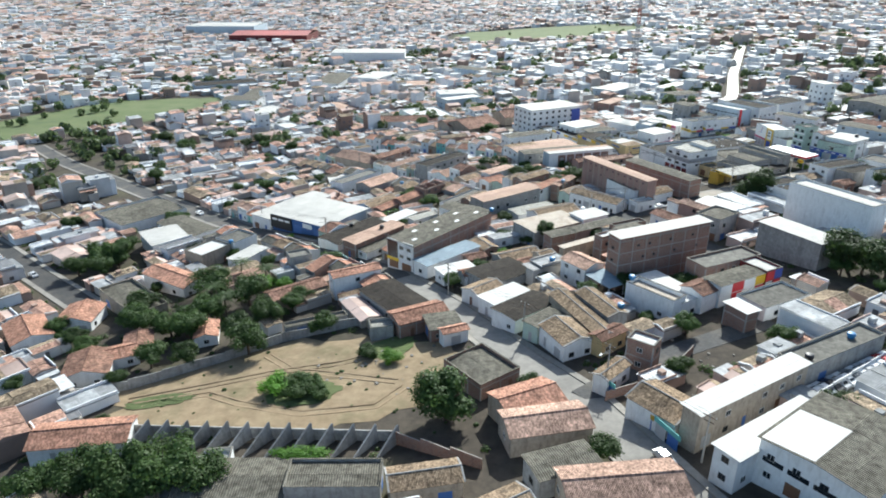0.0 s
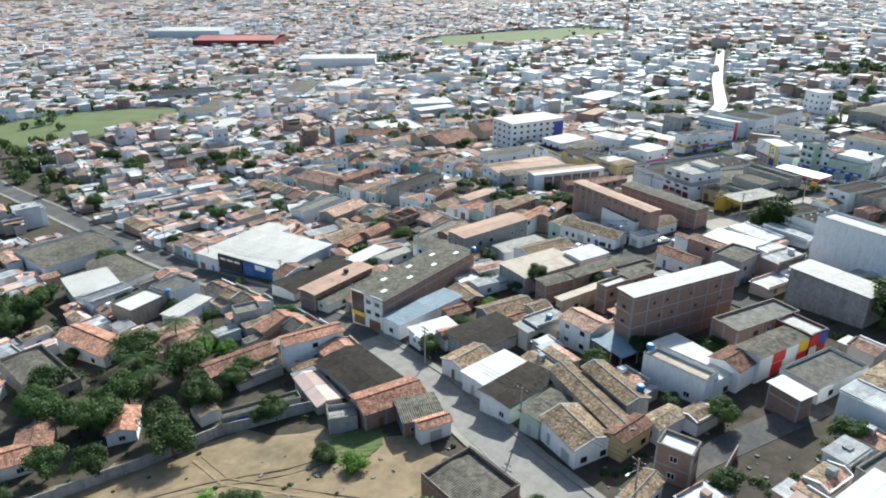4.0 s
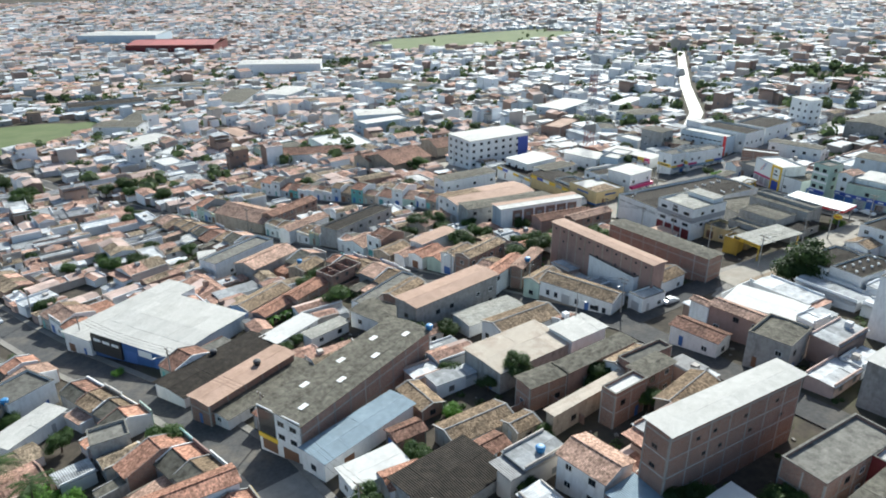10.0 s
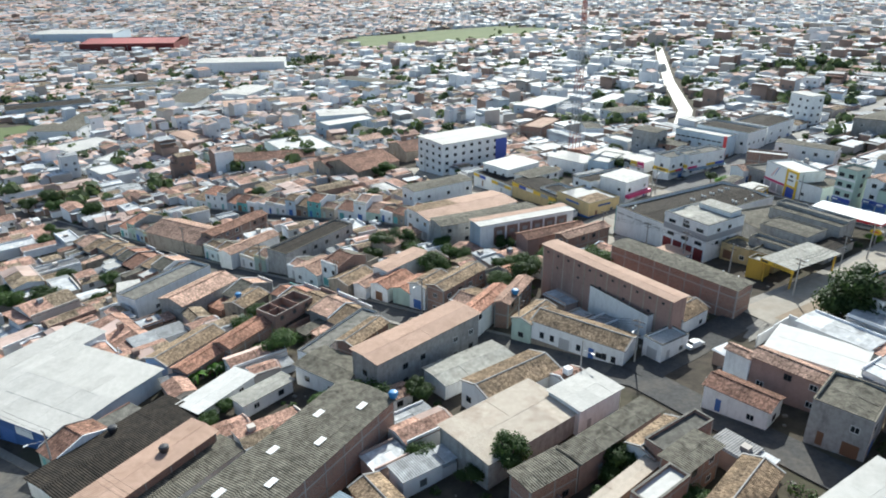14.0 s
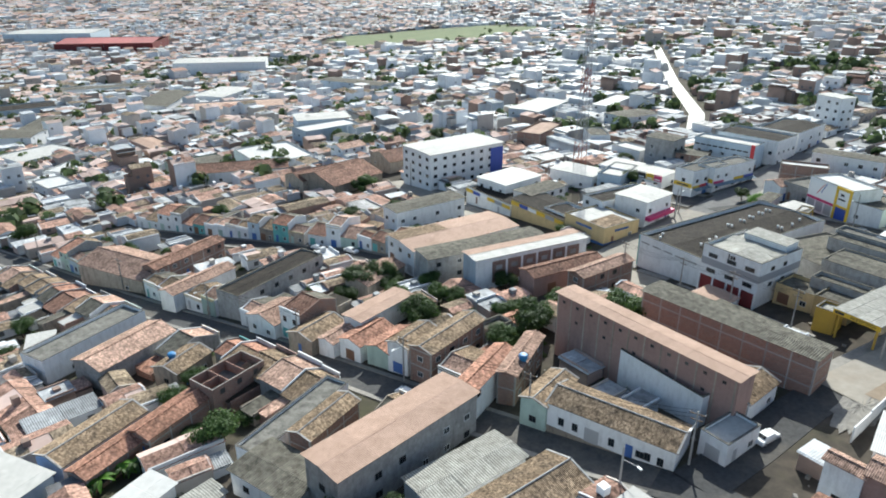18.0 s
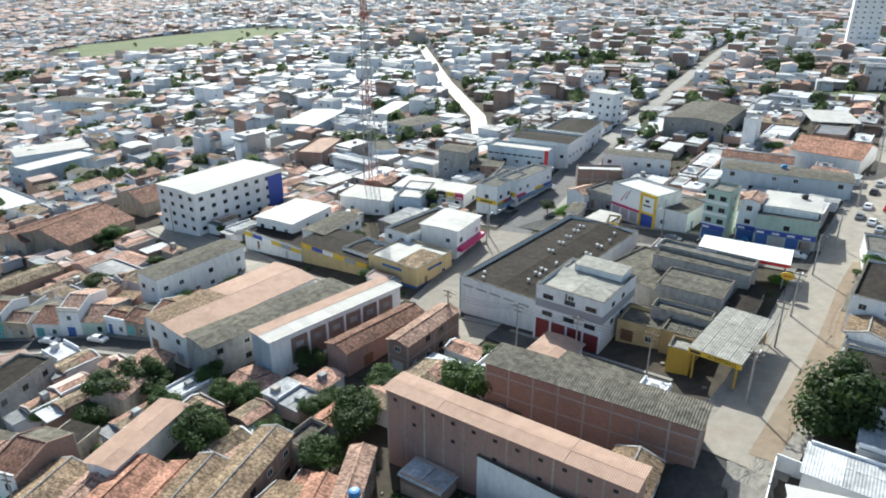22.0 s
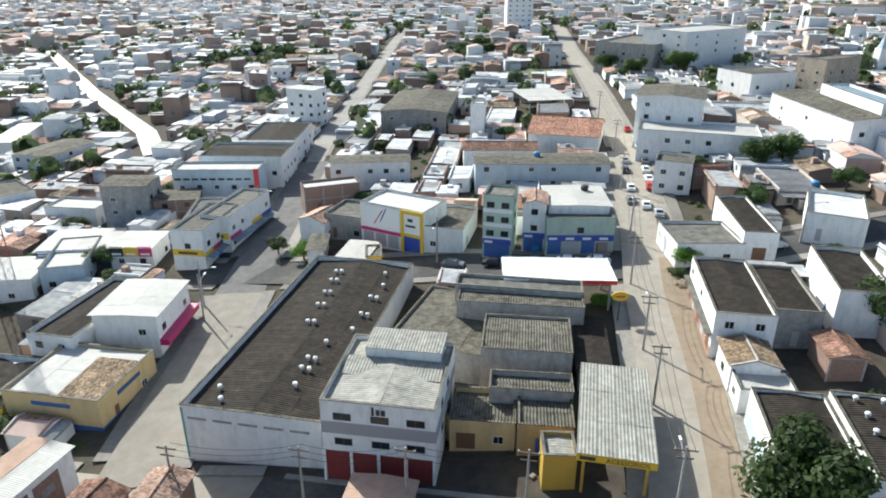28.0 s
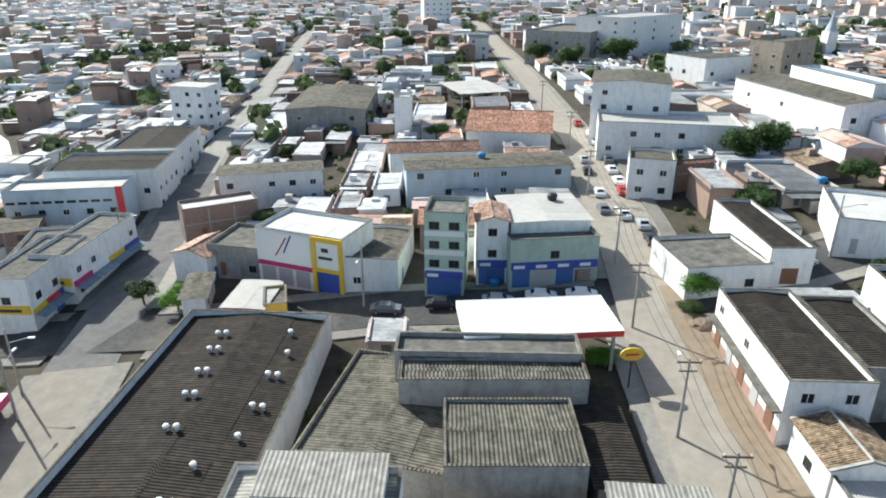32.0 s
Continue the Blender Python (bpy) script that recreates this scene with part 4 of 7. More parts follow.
add("farhall", 78, 361, 8, 31, -35, 6.0, "white", "white")
add("farhall", 34, 307, 11, 26, -31, 6.0, "clay", "brick")
add("farhall", 77, 320, 12, 21, -62, 6.0, "fibre", "white")
add("farhall", -263, 802, 100, 45, 10, 16.0, "lightm", "white")
add("farhall", -327, 671, 95, 26, 24, 6.0, "fibre", "white")
add("farhall", 611, 230, 60, 25, -60, 10.0, "fibre", "tan")

# ---- ground, streets, open land ----
def sheet_mesh(xs, ys, lift=0.0):
    vs = [(x, y, ground_z(x, y) + lift) for y in ys for x in xs]
    n = len(xs)
    return vs, [(j * n + i, j * n + i + 1, (j + 1) * n + i + 1, (j + 1) * n + i) for j in range(len(ys) - 1) for i in range(n - 1)]


def steps(stops, parts):
    out = []
    for a, b in zip(stops, stops[1:]):
        out += [a + (b - a) * k / parts for k in range(parts)]
    return out + [stops[-1]]


ground = new("ground", to_mesh("ground", sheet_mesh(steps((-3600, -1200, -400, 0, 400, 1200, 3600), 20), steps((-500, 0, 400, 1200, 4400), 20)), "earth"))
tagged(ground, "bare brown earth and yards between the houses", "ground", kind="structure")
STREETS = []
WALKS = []
surf("lot_rut", (0.27, 0.20, 0.122), (0.20, 0.145, 0.088), 0.95, 0.6, 0.3, 0.4, dirty=0.4, dirt=(0.33, 0.255, 0.16))
surf("verge_soil", (0.29, 0.225, 0.16), (0.215, 0.165, 0.115), 0.95, 0.7, 0.2, 0.4, dirty=0.5, dirt=(0.30, 0.25, 0.19))


def ribbon(points, half, lift, shift=0.0, thick=0.0):
    """A strip that follows a line over the ground."""
    fine = []
    for (ax, ay), (bx, by) in zip(points, points[1:]):
        n = max(1, int(math.hypot(bx - ax, by - ay) / 6))
        fine += [(ax + (bx - ax) * k / n, ay + (by - ay) * k / n) for k in range(n)]
    fine.append(points[-1])
    vs, fs = [], []
    for i, (x, y) in enumerate(fine):
        (ax, ay), (bx, by) = fine[max(0, i - 1)], fine[min(len(fine) - 1, i + 1)]
        l = math.hypot(bx - ax, by - ay)
        nx, ny = -(by - ay) / l, (bx - ax) / l
        for s in (-1, 1):
            px, py = x + nx * (shift + s * half), y + ny * (shift + s * half)
            z = max(ground_z(px, py), ground_z(x, y) if thick == 0 else -99) + lift
            vs += [(px, py, z), (px, py, z - 0.3)]
        if i:
            a, b = 4 * i - 4, 4 * i
            fs += [(a, a + 2, b + 2, b), (a + 1, b + 1, b + 3, a + 3), (a, b, b + 1, a + 1), (a + 2, a + 3, b + 3, b + 2)]
    return vs, fs


def street(name, points, half, mat, walk_width=1.8, label="worn grey asphalt street", near=True):
    STREETS.append((points, half + (walk_width if near else 0.5)))
    r = tagged(new("road_" + name, to_mesh("road", ribbon(points, half, 0.07), mat)), label, "road", kind="structure")
    if near:
        WALKS.append((name, points, half, walk_width))
    return r


street("lower", [(34, -76), (22, -54.7), (15.7, -43), (8, -29.1), (-2.9, -15.7), (-22.3, 10.6), (-40, 30.1)], 3.6, "street_stone", 1.4)
street("lower_far", [(-40, 30.1), (-44, 34.5), (-68.7, 54.1), (-103.7, 75), (-128.1, 91.9), (-157.1, 113.1), (-217.8, 157), (-271.7, 193.8), (-330, 240)], 3.8, "asphalt", 1.4)
street("middle", [(-330, 335), (-215.9, 252), (-128.2, 190), (-90.4, 162), (-50, 134), (-31.4, 119.9), (-3, 98), (19, 82)], 2.9, "asphalt", 0.9)
street("junction", [(19, 82), (24, 78.5), (30.5, 68.5), (36.5, 60), (41, 53.3), (46, 46), (56, 31)], 3.4, "asphalt", near=False)
street("cross", [(8, -29.1), (23, -14), (48, 2)], 2.6, "asphalt", near=False)
street("corner", [(23.5, 80), (33.4, 86.7), (44.1, 94.6), (51, 99)], 3.4, "asphalt", near=False)
street("hill", [(51.5, 97), (66.5, 105), (80.8, 113.5), (102.2, 128), (130.4, 145.1), (167.1, 169.4)], 5.0, "road_dust", 2.2, "wide dusty street with bare earth along one side")
street("hill_far", [(167.1, 169.4), (227.6, 214.3), (340.6, 300.4), (520, 430)], 3.6, "road_dust", 1.4)
dirt = tagged(new("road_verge", to_mesh("road_verge", ribbon([(54, 97.8), (66.5, 105), (80.8, 113.5), (102.2, 128), (113, 134.5)], 1.9, 0.24, -3.0), "verge_soil")), "strip of bare brown earth along the street", "ground", kind="structure")
dirt2 = tagged(new("road_track", to_mesh("road_track", ribbon([(54, 97.8), (66.5, 105), (80.8, 113.5), (102.2, 128)], 0.35, 0.2, -0.2), "verge_soil")), "dusty wheel track along the street", "ground", kind="structure")
street("market", [(28.8, 156), (43.4, 170), (63, 187.8)], 4.4, "road_dust", 2.2)
# this stretch has its building shade put into the road colour
street("market_upper", [(63, 187.8), (65.3, 190), (99.7, 222), (120, 241.5)], 4.4, "market_shaded_road", 2.2)
street("market_far", [(120, 241.5), (142.4, 263), (191.1, 306), (457.4, 553)], 2.6, "street_stone", 1.2)
street("shops", [(-26, 258), (-10.5, 226), (8, 187.5), (25.5, 158), (37, 142.5)], 3.6, "road_dust", 1.6)
street("front", [(38, 143.5), (45.5, 130), (54.5, 114)], 2.2, "asphalt", 0.7)
street("side", [(62, 204), (75, 184), (92, 163), (101, 147.5), (110, 132), (127.2, 120.2), (170, 88)], 4.6, "asphalt", 2.0)
street("lane", [(-120, 225), (-50.9, 188.8), (-34.2, 181), (-22.2, 171)], 2.6, "asphalt", 1.0)
street("avenue", [(100, 300), (113, 335), (138.8, 452), (202.9, 703.7), (240, 850)], 3.6, "pale_road", near=False, label="pale avenue shining in the sun")
street("west", [(-230, 80), (-195, 58.7), (-157.8, 33.4), (-125, 12)], 3.4, "asphalt", 1.4)



def on_other_street(x, y, own):
    for pts, half in STREETS:
        if pts is own:
            continue
        for (ax, ay), (bx, by) in zip(pts, pts[1:]):
            l2 = (bx - ax) ** 2 + (by - ay) ** 2
            k = max(0.0, min(1.0, ((x - ax) * (bx - ax) + (y - ay) * (by - ay)) / l2))
            if math.hypot(x - ax - k * (bx - ax), y - ay - k * (by - ay)) < half - 1.2:
                return True
    return False


# pavements, broken off where streets meet
for name, pts, half, wide in WALKS:
    for side in (-1, 1):
        runs, run = [], []
        for (ax, ay), (bx, by) in zip(pts, pts[1:]):
            l = math.hypot(bx - ax, by - ay)
            nx, ny, n = -(by - ay) / l, (bx - ax) / l, max(1, int(l / 2.5))
            for k in range(n + 1):
                off = side * (half + wide / 2 - 0.05)
                x, y = ax + (bx - ax) * k / n, ay + (by - ay) * k / n
                if on_other_street(x + nx * off, y + ny * off, pts):
                    runs.append(run)
                    run = []
                elif k < n or (bx, by) == pts[-1]:
                    run.append((x + nx * off, y + ny * off))
        runs.append(run)
        for run in runs:
            if len(run) > 2:
                tagged(new("pavement_" + name, to_mesh("pavement", ribbon(run, wide / 2, 0.22), "paving")), "narrow concrete pavement with a kerb", "pavement", kind="structure")

OPEN = []      # ellipses of open land: x, y, a, b, angle


def patch(name, x, y, a, b, ang, mat, label, lift=0.05, seed=1, kind="structure"):
    """A patch of open ground with an uneven rim."""
    OPEN.append((x, y, a, b, ang))
    r = random.Random(seed)
    c, s = math.cos(radians(ang)), math.sin(radians(ang))
    wob = [r.uniform(0.85, 1.08) if a < 60 else r.uniform(0.66, 1.12) for _ in range(40)]
    vs, fs, rings = [(x, y, ground_z(x, y) + lift)], [], 8
    for k in range(1, rings + 1):
        for i in range(40):
            q = k / rings * (wob[i] if k == rings else 1)
            ex, ey = a * q * math.cos(2 * math.pi * i / 40), b * q * math.sin(2 * math.pi * i / 40)
            px, py = x + ex * c - ey * s, y + ex * s + ey * c
            vs.append((px, py, ground_z(px, py) + lift + (r.uniform(-0.03, 0.12) if k < rings else 0)))
    for i in range(40):
        fs.append((0, 1 + i, 1 + (i + 1) % 40))
    for k in range(rings - 1):
        fs += [(1 + k * 40 + i, 1 + (k + 1) * 40 + i, 1 + (k + 1) * 40 + (i + 1) % 40, 1 + k * 40 + (i + 1) % 40) for i in range(40)]
    return tagged(new(name, to_mesh(name, (vs, fs), mat)), label, "ground", kind=kind)


patch("ground_lot", -50, -25, 38, 19, 14, "lot_soil", "bare sandy building plot with wheel tracks", 0.06, 3)
for pts in ([(-82, -33), (-68, -27), (-55, -21), (-42, -17), (-33, -12)], [(-80, -35), (-66, -30), (-58, -33), (-44, -36), (-30, -33), (-26, -26)], [(-60, -14), (-52, -20), (-40, -22), (-28, -24)]):
    for side in (-0.8, 0.8):
        tagged(new("ground_track", to_mesh("ground_track", ribbon(pts, 0.24, 0.19, side), "lot_rut")), "dark wheel rut across the plot", "ground", kind="structure")
patch("ground_weeds", -33, -10, 6.5, 4.5, 40, "grass", "rough green weeds at the edge of the plot", 0.2, 21)
patch("ground_weeds", -75, -33, 7, 2.4, 18, "grass", "rough green weeds at the edge of the plot", 0.2, 22)
patch("ground_weeds", -46, -29, 7.5, 5, 10, "grass", "rough green weeds under the bushes", 0.2, 23)
patch("ground_meadow", -364, 356, 120, 66, 74, "grass", "green overgrown meadow", 0.3, 4)
patch("ground_hilltop", -45, 1200, 215, 150, -44, "grass", "broad green field among far houses", 0.6, 5)
patch("ground_green", 262, 268, 14, 20, 40, "grass", "small green square", 0.1, 6)
patch("ground_yard", 52.5, 94, 8, 3.2, 42, "paving", "pale bare corner of ground by the street", 0.12, 7)


OPEN += [(-54, 8, 11, 6, 42), (-79, 18, 9, 13, 0), (-55, 92.5, 9, 3, 45), (-30, 78, 5, 5, 0), (26, 123, 4, 4, 0), (8, 124, 4, 4, 0), (-14, 132, 4, 4, 0), (-22, -32, 9, 12, 0), (81, 123, 5, 9, 30), (84, 188, 9, 8, 40), (62, 176, 7, 9, 40), (-88, 2, 22, 24, 30), (-48, -48, 34, 12, 2), (-66, -58, 22, 7, 0), (-16, -38, 8, 7, 0), (-42, 101, 6, 5, 30), (-28, 76, 8, 5, 30), (-139, 44, 9, 14, 20), (54, -22, 13, 7, 40), (66, 98, 5, 4, 30), (76, 26, 10, 10, 0), (62, 121, 10, 10, 30), (75, 94, 7, 6, 0)]


def street_near(x, y, gap):
    for pts, half in STREETS:
        for (ax, ay), (bx, by) in zip(pts, pts[1:]):
            l2 = (bx - ax) ** 2 + (by - ay) ** 2
            k = max(0.0, min(1.0, ((x - ax) * (bx - ax) + (y - ay) * (by - ay)) / l2))
            if math.hypot(x - ax - k * (bx - ax), y - ay - k * (by - ay)) < half + gap:
                return True
    return False


def open_land(x, y):
    for ex, ey, a, b, ang in OPEN:
        c, s = math.cos(radians(ang)), math.sin(radians(ang))
        u, v = ((x - ex) * c + (y - ey) * s) / a, (-(x - ex) * s + (y - ey) * c) / b
        if u * u + v * v < 1.05:
            return True
    return False


def lie(x, y):
    """The way the streets run at a place, degrees."""
    return 36 + max(0, min(4, (90 - y) / 20)) + max(0, min(20, (-45 - x) * 0.3)) * (1 if y < 130 else 0.4)


# ---- the houses between ----
def in_view(x, y, far):
    """Whether the place lies ahead of the flight at some time."""
    for ex, ey, yaw in ((0, -134, 9.6), (-8, -70, 3.5), (-9, 0, 0), (-5, 51, -19.5), (10, 88, -47), (32, 110, -54)):
        dx, dy = x - ex, y - ey
        c, s = math.cos(radians(yaw)), math.sin(radians(yaw))
        u, v = dx * c + dy * s, -dx * s + dy * c
        if 42 < v < far and abs(u) < 0.70 * v + 14:
            return True
    return False


def row_house(x, y, w, d, ang, h, roof, wall, q):
    """A narrow house of a terrace: gabled front range with party walls, a lower range behind, its front towards -y."""
    b = thing("row_house", pose(x, y, ground_z(x, y), 0, 0, ang), "narrow %s terraced house with %s" % (WALL_WORDS[wall], ROOF_WORDS[roof]), "house", "terraced houses")
    SOLID.append((x, y, w / 2, d / 2, ang))
    hw, hd = w / 2, d / 2
    d1 = min(d, max(6.0, d * q.uniform(0.5, 0.68)))
    y0, y1 = -hd, -hd + d1
    ym = y0 + d1 * q.uniform(0.4, 0.6)
    rise = q.uniform(0.24, 0.34) * d1 / 2
    low = -2.2
    high = q.choice((0.0, 0.6, 0.9))
    part("front_wall", boxes((-hw, y0, low, hw, y0 + 0.2, h + high)), "wall_" + wall, b)
    part("back_wall", boxes((-hw, y1 - 0.2, low, hw, y1, h)), "wall_grey" if wall != "brick" else "wall_brick", b)
    lift = q.uniform(0.1, 0.35)
    for e in (-1, 1):
        xa, xb = (-hw, -hw + 0.18) if e < 0 else (hw - 0.18, hw)
        prof = [(y0 + 0.2, low), (y1 - 0.2, low), (y1 - 0.2, h + lift), (ym, h + rise + lift), (y0 + 0.2, h + lift)]
        vs = [(xa, py, pz) for py, pz in prof] + [(xb, py, pz) for py, pz in prof]
        part("party_wall", (vs, [(4, 3, 2, 1, 0), (5, 6, 7, 8, 9)] + [(i, (i + 1) % 5, 5 + (i + 1) % 5, 5 + i) for i in range(5)]), q.choice(("wall_white", "wall_grey", "wall_grey", "wall_brick", "wall_tan")), b)
    xa, xb = -hw + 0.18, hw - 0.18
    ya = y0 + 0.2 if high else y0 - 0.4
    za = h if high else h - 0.1
    part("roof_slope", slab((xa, ya, za), (xb, ya, za), (xb, ym, h + rise), (xa, ym, h + rise), 0.12), roof, b)
    part("roof_slope", slab((xa, ym, h + rise), (xb, ym, h + rise), (xb, y1 + 0.3, h - 0.05), (xa, y1 + 0.3, h - 0.05), 0.12), q.choice((roof, roof, "tileT", "fibre")), b)
    part("ridge_tiles", rod((xa, ym, h + rise + 0.02), (xb, ym, h + rise + 0.02), 0.13), roof, b)
    if high:
        part("cornice", boxes((-hw - 0.02, y0 - 0.14, h + high - 0.25, hw + 0.02, y0 + 0.22, h + high - 0.08), (-hw - 0.02, y0 - 0.1, h - 0.1, hw + 0.02, y0 - 0.003, h + 0.02)), q.choice(("white_paint", "concrete", "wall_cream")), b)
    if hd - y1 > 2.0:
        rw = w * q.choice((0.55, 0.75, 1.0))
        rx0 = -hw if q.random() < 0.5 else hw - rw
        h2 = h * q.uniform(0.62, 0.85)
        ye = hd - q.uniform(0, 0.3) * (hd - y1)
        part("rear_wall", boxes((rx0, y1 + 0.003, low, rx0 + 0.18, ye, h2), (rx0 + rw - 0.18, y1 + 0.003, low, rx0 + rw, ye, h2), (rx0 + 0.18, ye - 0.18, low, rx0 + rw - 0.18, ye, h2 - 0.3)), q.choice(("wall_white", "wall_grey", "wall_brick", "wall_tan")), b)
        rr = q.choice(("tileO", "tileP", "tileB", "tileT", "fibre", "fibre", "dark", "lightm", "concrete"))
        part("rear_roof", slab((rx0 + 0.15, y1 + 0.01, h2 + 0.12), (rx0 + rw - 0.15, y1 + 0.01, h2 + 0.12), (rx0 + rw - 0.15, ye + 0.2, h2 - 0.28), (rx0 + 0.15, ye + 0.2, h2 - 0.28), 0.1), rr, b)
    n = max(1, int(w / 2.4))
    for fl in range(2 if h > 5 else 1):
        for k in range(n if math.cos(radians(ang)) > -0.3 else 1):
            u = -hw + (k + 0.5) * w / n
            if fl == 0 and k == 0:
                shutter(b, "s", u, q.choice((0.9, 1.0, 1.8)), 2.2, hw, hd, q.choice(("shutter_grey", "shutter_brown", "shutter_blue", "wall_teal", "wall_green")))
            else:
                window(b, "s", u, 0.95 + fl * 2.9, 1.0, 1.2, hw, hd, q.choice(("frame_white", "frame_dark", "frame_white")))
    if q.random() < 0.4:
        part("dado", boxes((-hw + 0.01, y0 - 0.03, low, hw - 0.01, y0 + 0.01, 0.05)), q.choice(("wall_brick", "wall_teal", "wall_grey", "wall_blue")), b)
    return b


def terrace(points, half, far, most, seed):
    """Row houses shoulder to shoulder along both sides of a street, where the ground is free."""
    q = random.Random(seed)
    made = 0
    for side in (-1, 1):
        for (ax, ay), (bx, by) in zip(points, points[1:]):
            l = math.hypot(bx - ax, by - ay)
            tx, ty = (bx - ax) / l, (by - ay) / l
            nx, ny = -ty * side, tx * side
            ang = math.degrees(math.atan2(ny, nx)) - 90
            s = 0.5
            while s < l - 3.5 and made < most:
                w, d = q.uniform(4.2, 6.6), q.uniform(12, 18)
                for dd in (d, d * 0.75, d * 0.55):
                    x, y = ax + tx * (s + w / 2) + nx * (half + 0.1 + dd / 2), ay + ty * (s + w / 2) + ny * (half + 0.1 + dd / 2)
                    if in_view(x, y, far) and not open_land(x, y) and not clash(x, y, w, dd, ang, -0.25) and not on_other_street(x, y, points):
                        row_house(x, y, w, dd, ang, q.choice((3.2, 3.4, 3.7, 4.0, 6.0 if ny > 0 else 3.0)), q.choice(("tileO", "tileO", "tileP", "tileP", "tileB", "tileT", "tileT")), q.choice(("white", "white", "white", "green", "pink", "teal", "tan", "bluew", "white", "grey")), q)
                        made += 1
                        s += w
                        break
                else:
                    s += 1.0
    return made


terrace([(-3, 98), (-31.4, 119.9), (-50, 134), (-90.4, 162), (-128.2, 190)], 4.1, 260, 52, 51)
terrace([(-22.3, 10.6), (-44, 34.5), (-68.7, 54.1), (-103.7, 75), (-128.1, 91.9)], 5.4, 230, 16, 52)
terrace([(-22.2, 171), (-34.2, 181), (-50.9, 188.8), (-120, 225)], 3.6, 230, 20, 53)

# a shell of bare brick rooms without a roof
uf = thing("unfinished_house", pose(-46.7, 111.4, ground_z(-46.7, 111.4), 0, 0, -34), "unfinished bare brick upper storey without a roof", "building")
SOLID.append((-46.7, 111.4, 3, 5.6, -34))
part("wall", boxes((-3, -5.6, -2, 3, -5.4, 6.0), (-3, 5.4, -2, 3, 5.6, 6.0), (-3, -5.4, -2, -2.8, 5.4, 6.0), (2.8, -5.4, -2, 3, 5.4, 6.0)), "wall_brick", uf)
part("floor_slab", boxes((-2.8, -5.4, 3.9, 2.8, 5.4, 4.1)), "concrete", uf)
for v in (-1.9, 1.7):
    part("partition", boxes((-2.8, v - 0.08, 4.1, 2.8, v + 0.08, 5.9)), "wall_brick", uf)
part("partition", boxes((-0.1, -5.4, 4.1, 0.06, -1.98, 5.9)), "wall_brick", uf)
# dark boards on the uncut wall imitate the shade inside openings
for k in range(3):
    panel_u = -3.6 + k * 3.6
    part("opening", boxes((2.99, panel_u - 0.5, 4.3, 3.02, panel_u + 0.5, 5.3)), "frame_dark", uf)

LINE = ((0, -62), (-12, -10), (-12, 40), (-8, 80), (0, 120), (30, 150), (75, 165), (110, 160), (90, 110))
LOTS = []
r2 = random.Random(21)
for gy in range(-90, 330, 5):
    for gx in range(-330, 330, 5):
        x, y = gx + r2.uniform(-1.5, 1.5), gy + r2.uniform(-1.5, 1.5)
        if not in_view(x, y, 270) or open_land(x, y):
            continue
        if noise.noise((x / 14, y / 14, 5.0)) > 0.22:
            continue
        a = lie(x, y) - (90 if r2.random() < 0.7 else 0) + r2.uniform(-2, 2)
        for w, d in ((r2.uniform(6, 9), r2.uniform(11, 16)), (r2.uniform(4.5, 6), r2.uniform(8, 11)), (r2.uniform(3.4, 4.4), r2.uniform(4.5, 6.5))):
            if street_near(x, y, min(w, d) / 2 + 0.3) or clash(x, y, w, d, a, 0.12):
                continue
            c, s = math.cos(radians(a)), math.sin(radians(a))
            if any(street_near(x + c * i * w / 2 - s * j * d / 2, y + s * i * w / 2 + c * j * d / 2, 0.1) for i in (-1, 1) for j in (-1, 1)):
                continue
            tiled = r2.random() < (0.74 if x < 25 and y > 60 else 0.5 if x < 20 else 0.2)
            roof = r2.choice(("tileO", "tileO", "tileP", "tileB", "tileT", "tileT")) if tiled else r2.choice(("fibre", "fibre", "dark", "tileT", "concrete", "metal", "tileB", "tileT") if y < 50 else ("fibre", "fibre", "fibre", "dark", "white", "lightm", "concrete", "metal"))
            wall = r2.choice(("white", "white", "white", "tan", "grey", "brick", "white", "pink", "white", r2.choice(("teal", "green", "cream", "bluew", "pink", "tan"))))
            if y < 50 and wall == "white" and r2.random() < 0.5:
                wall = r2.choice(("grey", "tan", "brick"))
            h = r2.choice((2.7, 2.9, 3.1, 3.3, 3.8, 5.6 if w > 4.5 else 3.0))
            SOLID.append((x, y, w / 2, d / 2, a))
            LOTS.append((min(math.hypot(x - px, y - py) for px, py in LINE), x, y, w, d, a, h, roof, wall))
            break
LOTS.sort()
NAMED = 16
for lot in LOTS[:NAMED]:
    _, x, y, w, d, a, h, roof, wall = lot
    if d > w:
        w, d, a = d, w, a + 90
    building("house", x, y, w, d, a, h, roof, wall, None, True, "town houses", 3)
    SOLID.pop()

# ---- the far town, one mesh ----
# base colours lifted and flattened, painting distance haze into the far houses
FAR_MATS = ["far_white", "far_tan", "far_brick", "far_tile", "far_fibre", "far_metal", "far_window", "far_old", "far_dark", "far_pink"]
surf("far_white", (0.80, 0.81, 0.82), (0.70, 0.71, 0.72), 0.8, 0.3, 0.1, 0.0, island=True, dirty=0.3, dirt=(0.3, 0.28, 0.25), spec=0.32)
surf("far_tan", (0.52, 0.47, 0.42), (0.44, 0.40, 0.36), 0.85, 0.3, 0.1, 0.0, island=True, dirty=0.3, spec=0.32)
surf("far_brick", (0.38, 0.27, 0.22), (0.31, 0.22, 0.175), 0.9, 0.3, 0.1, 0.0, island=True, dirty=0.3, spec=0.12)
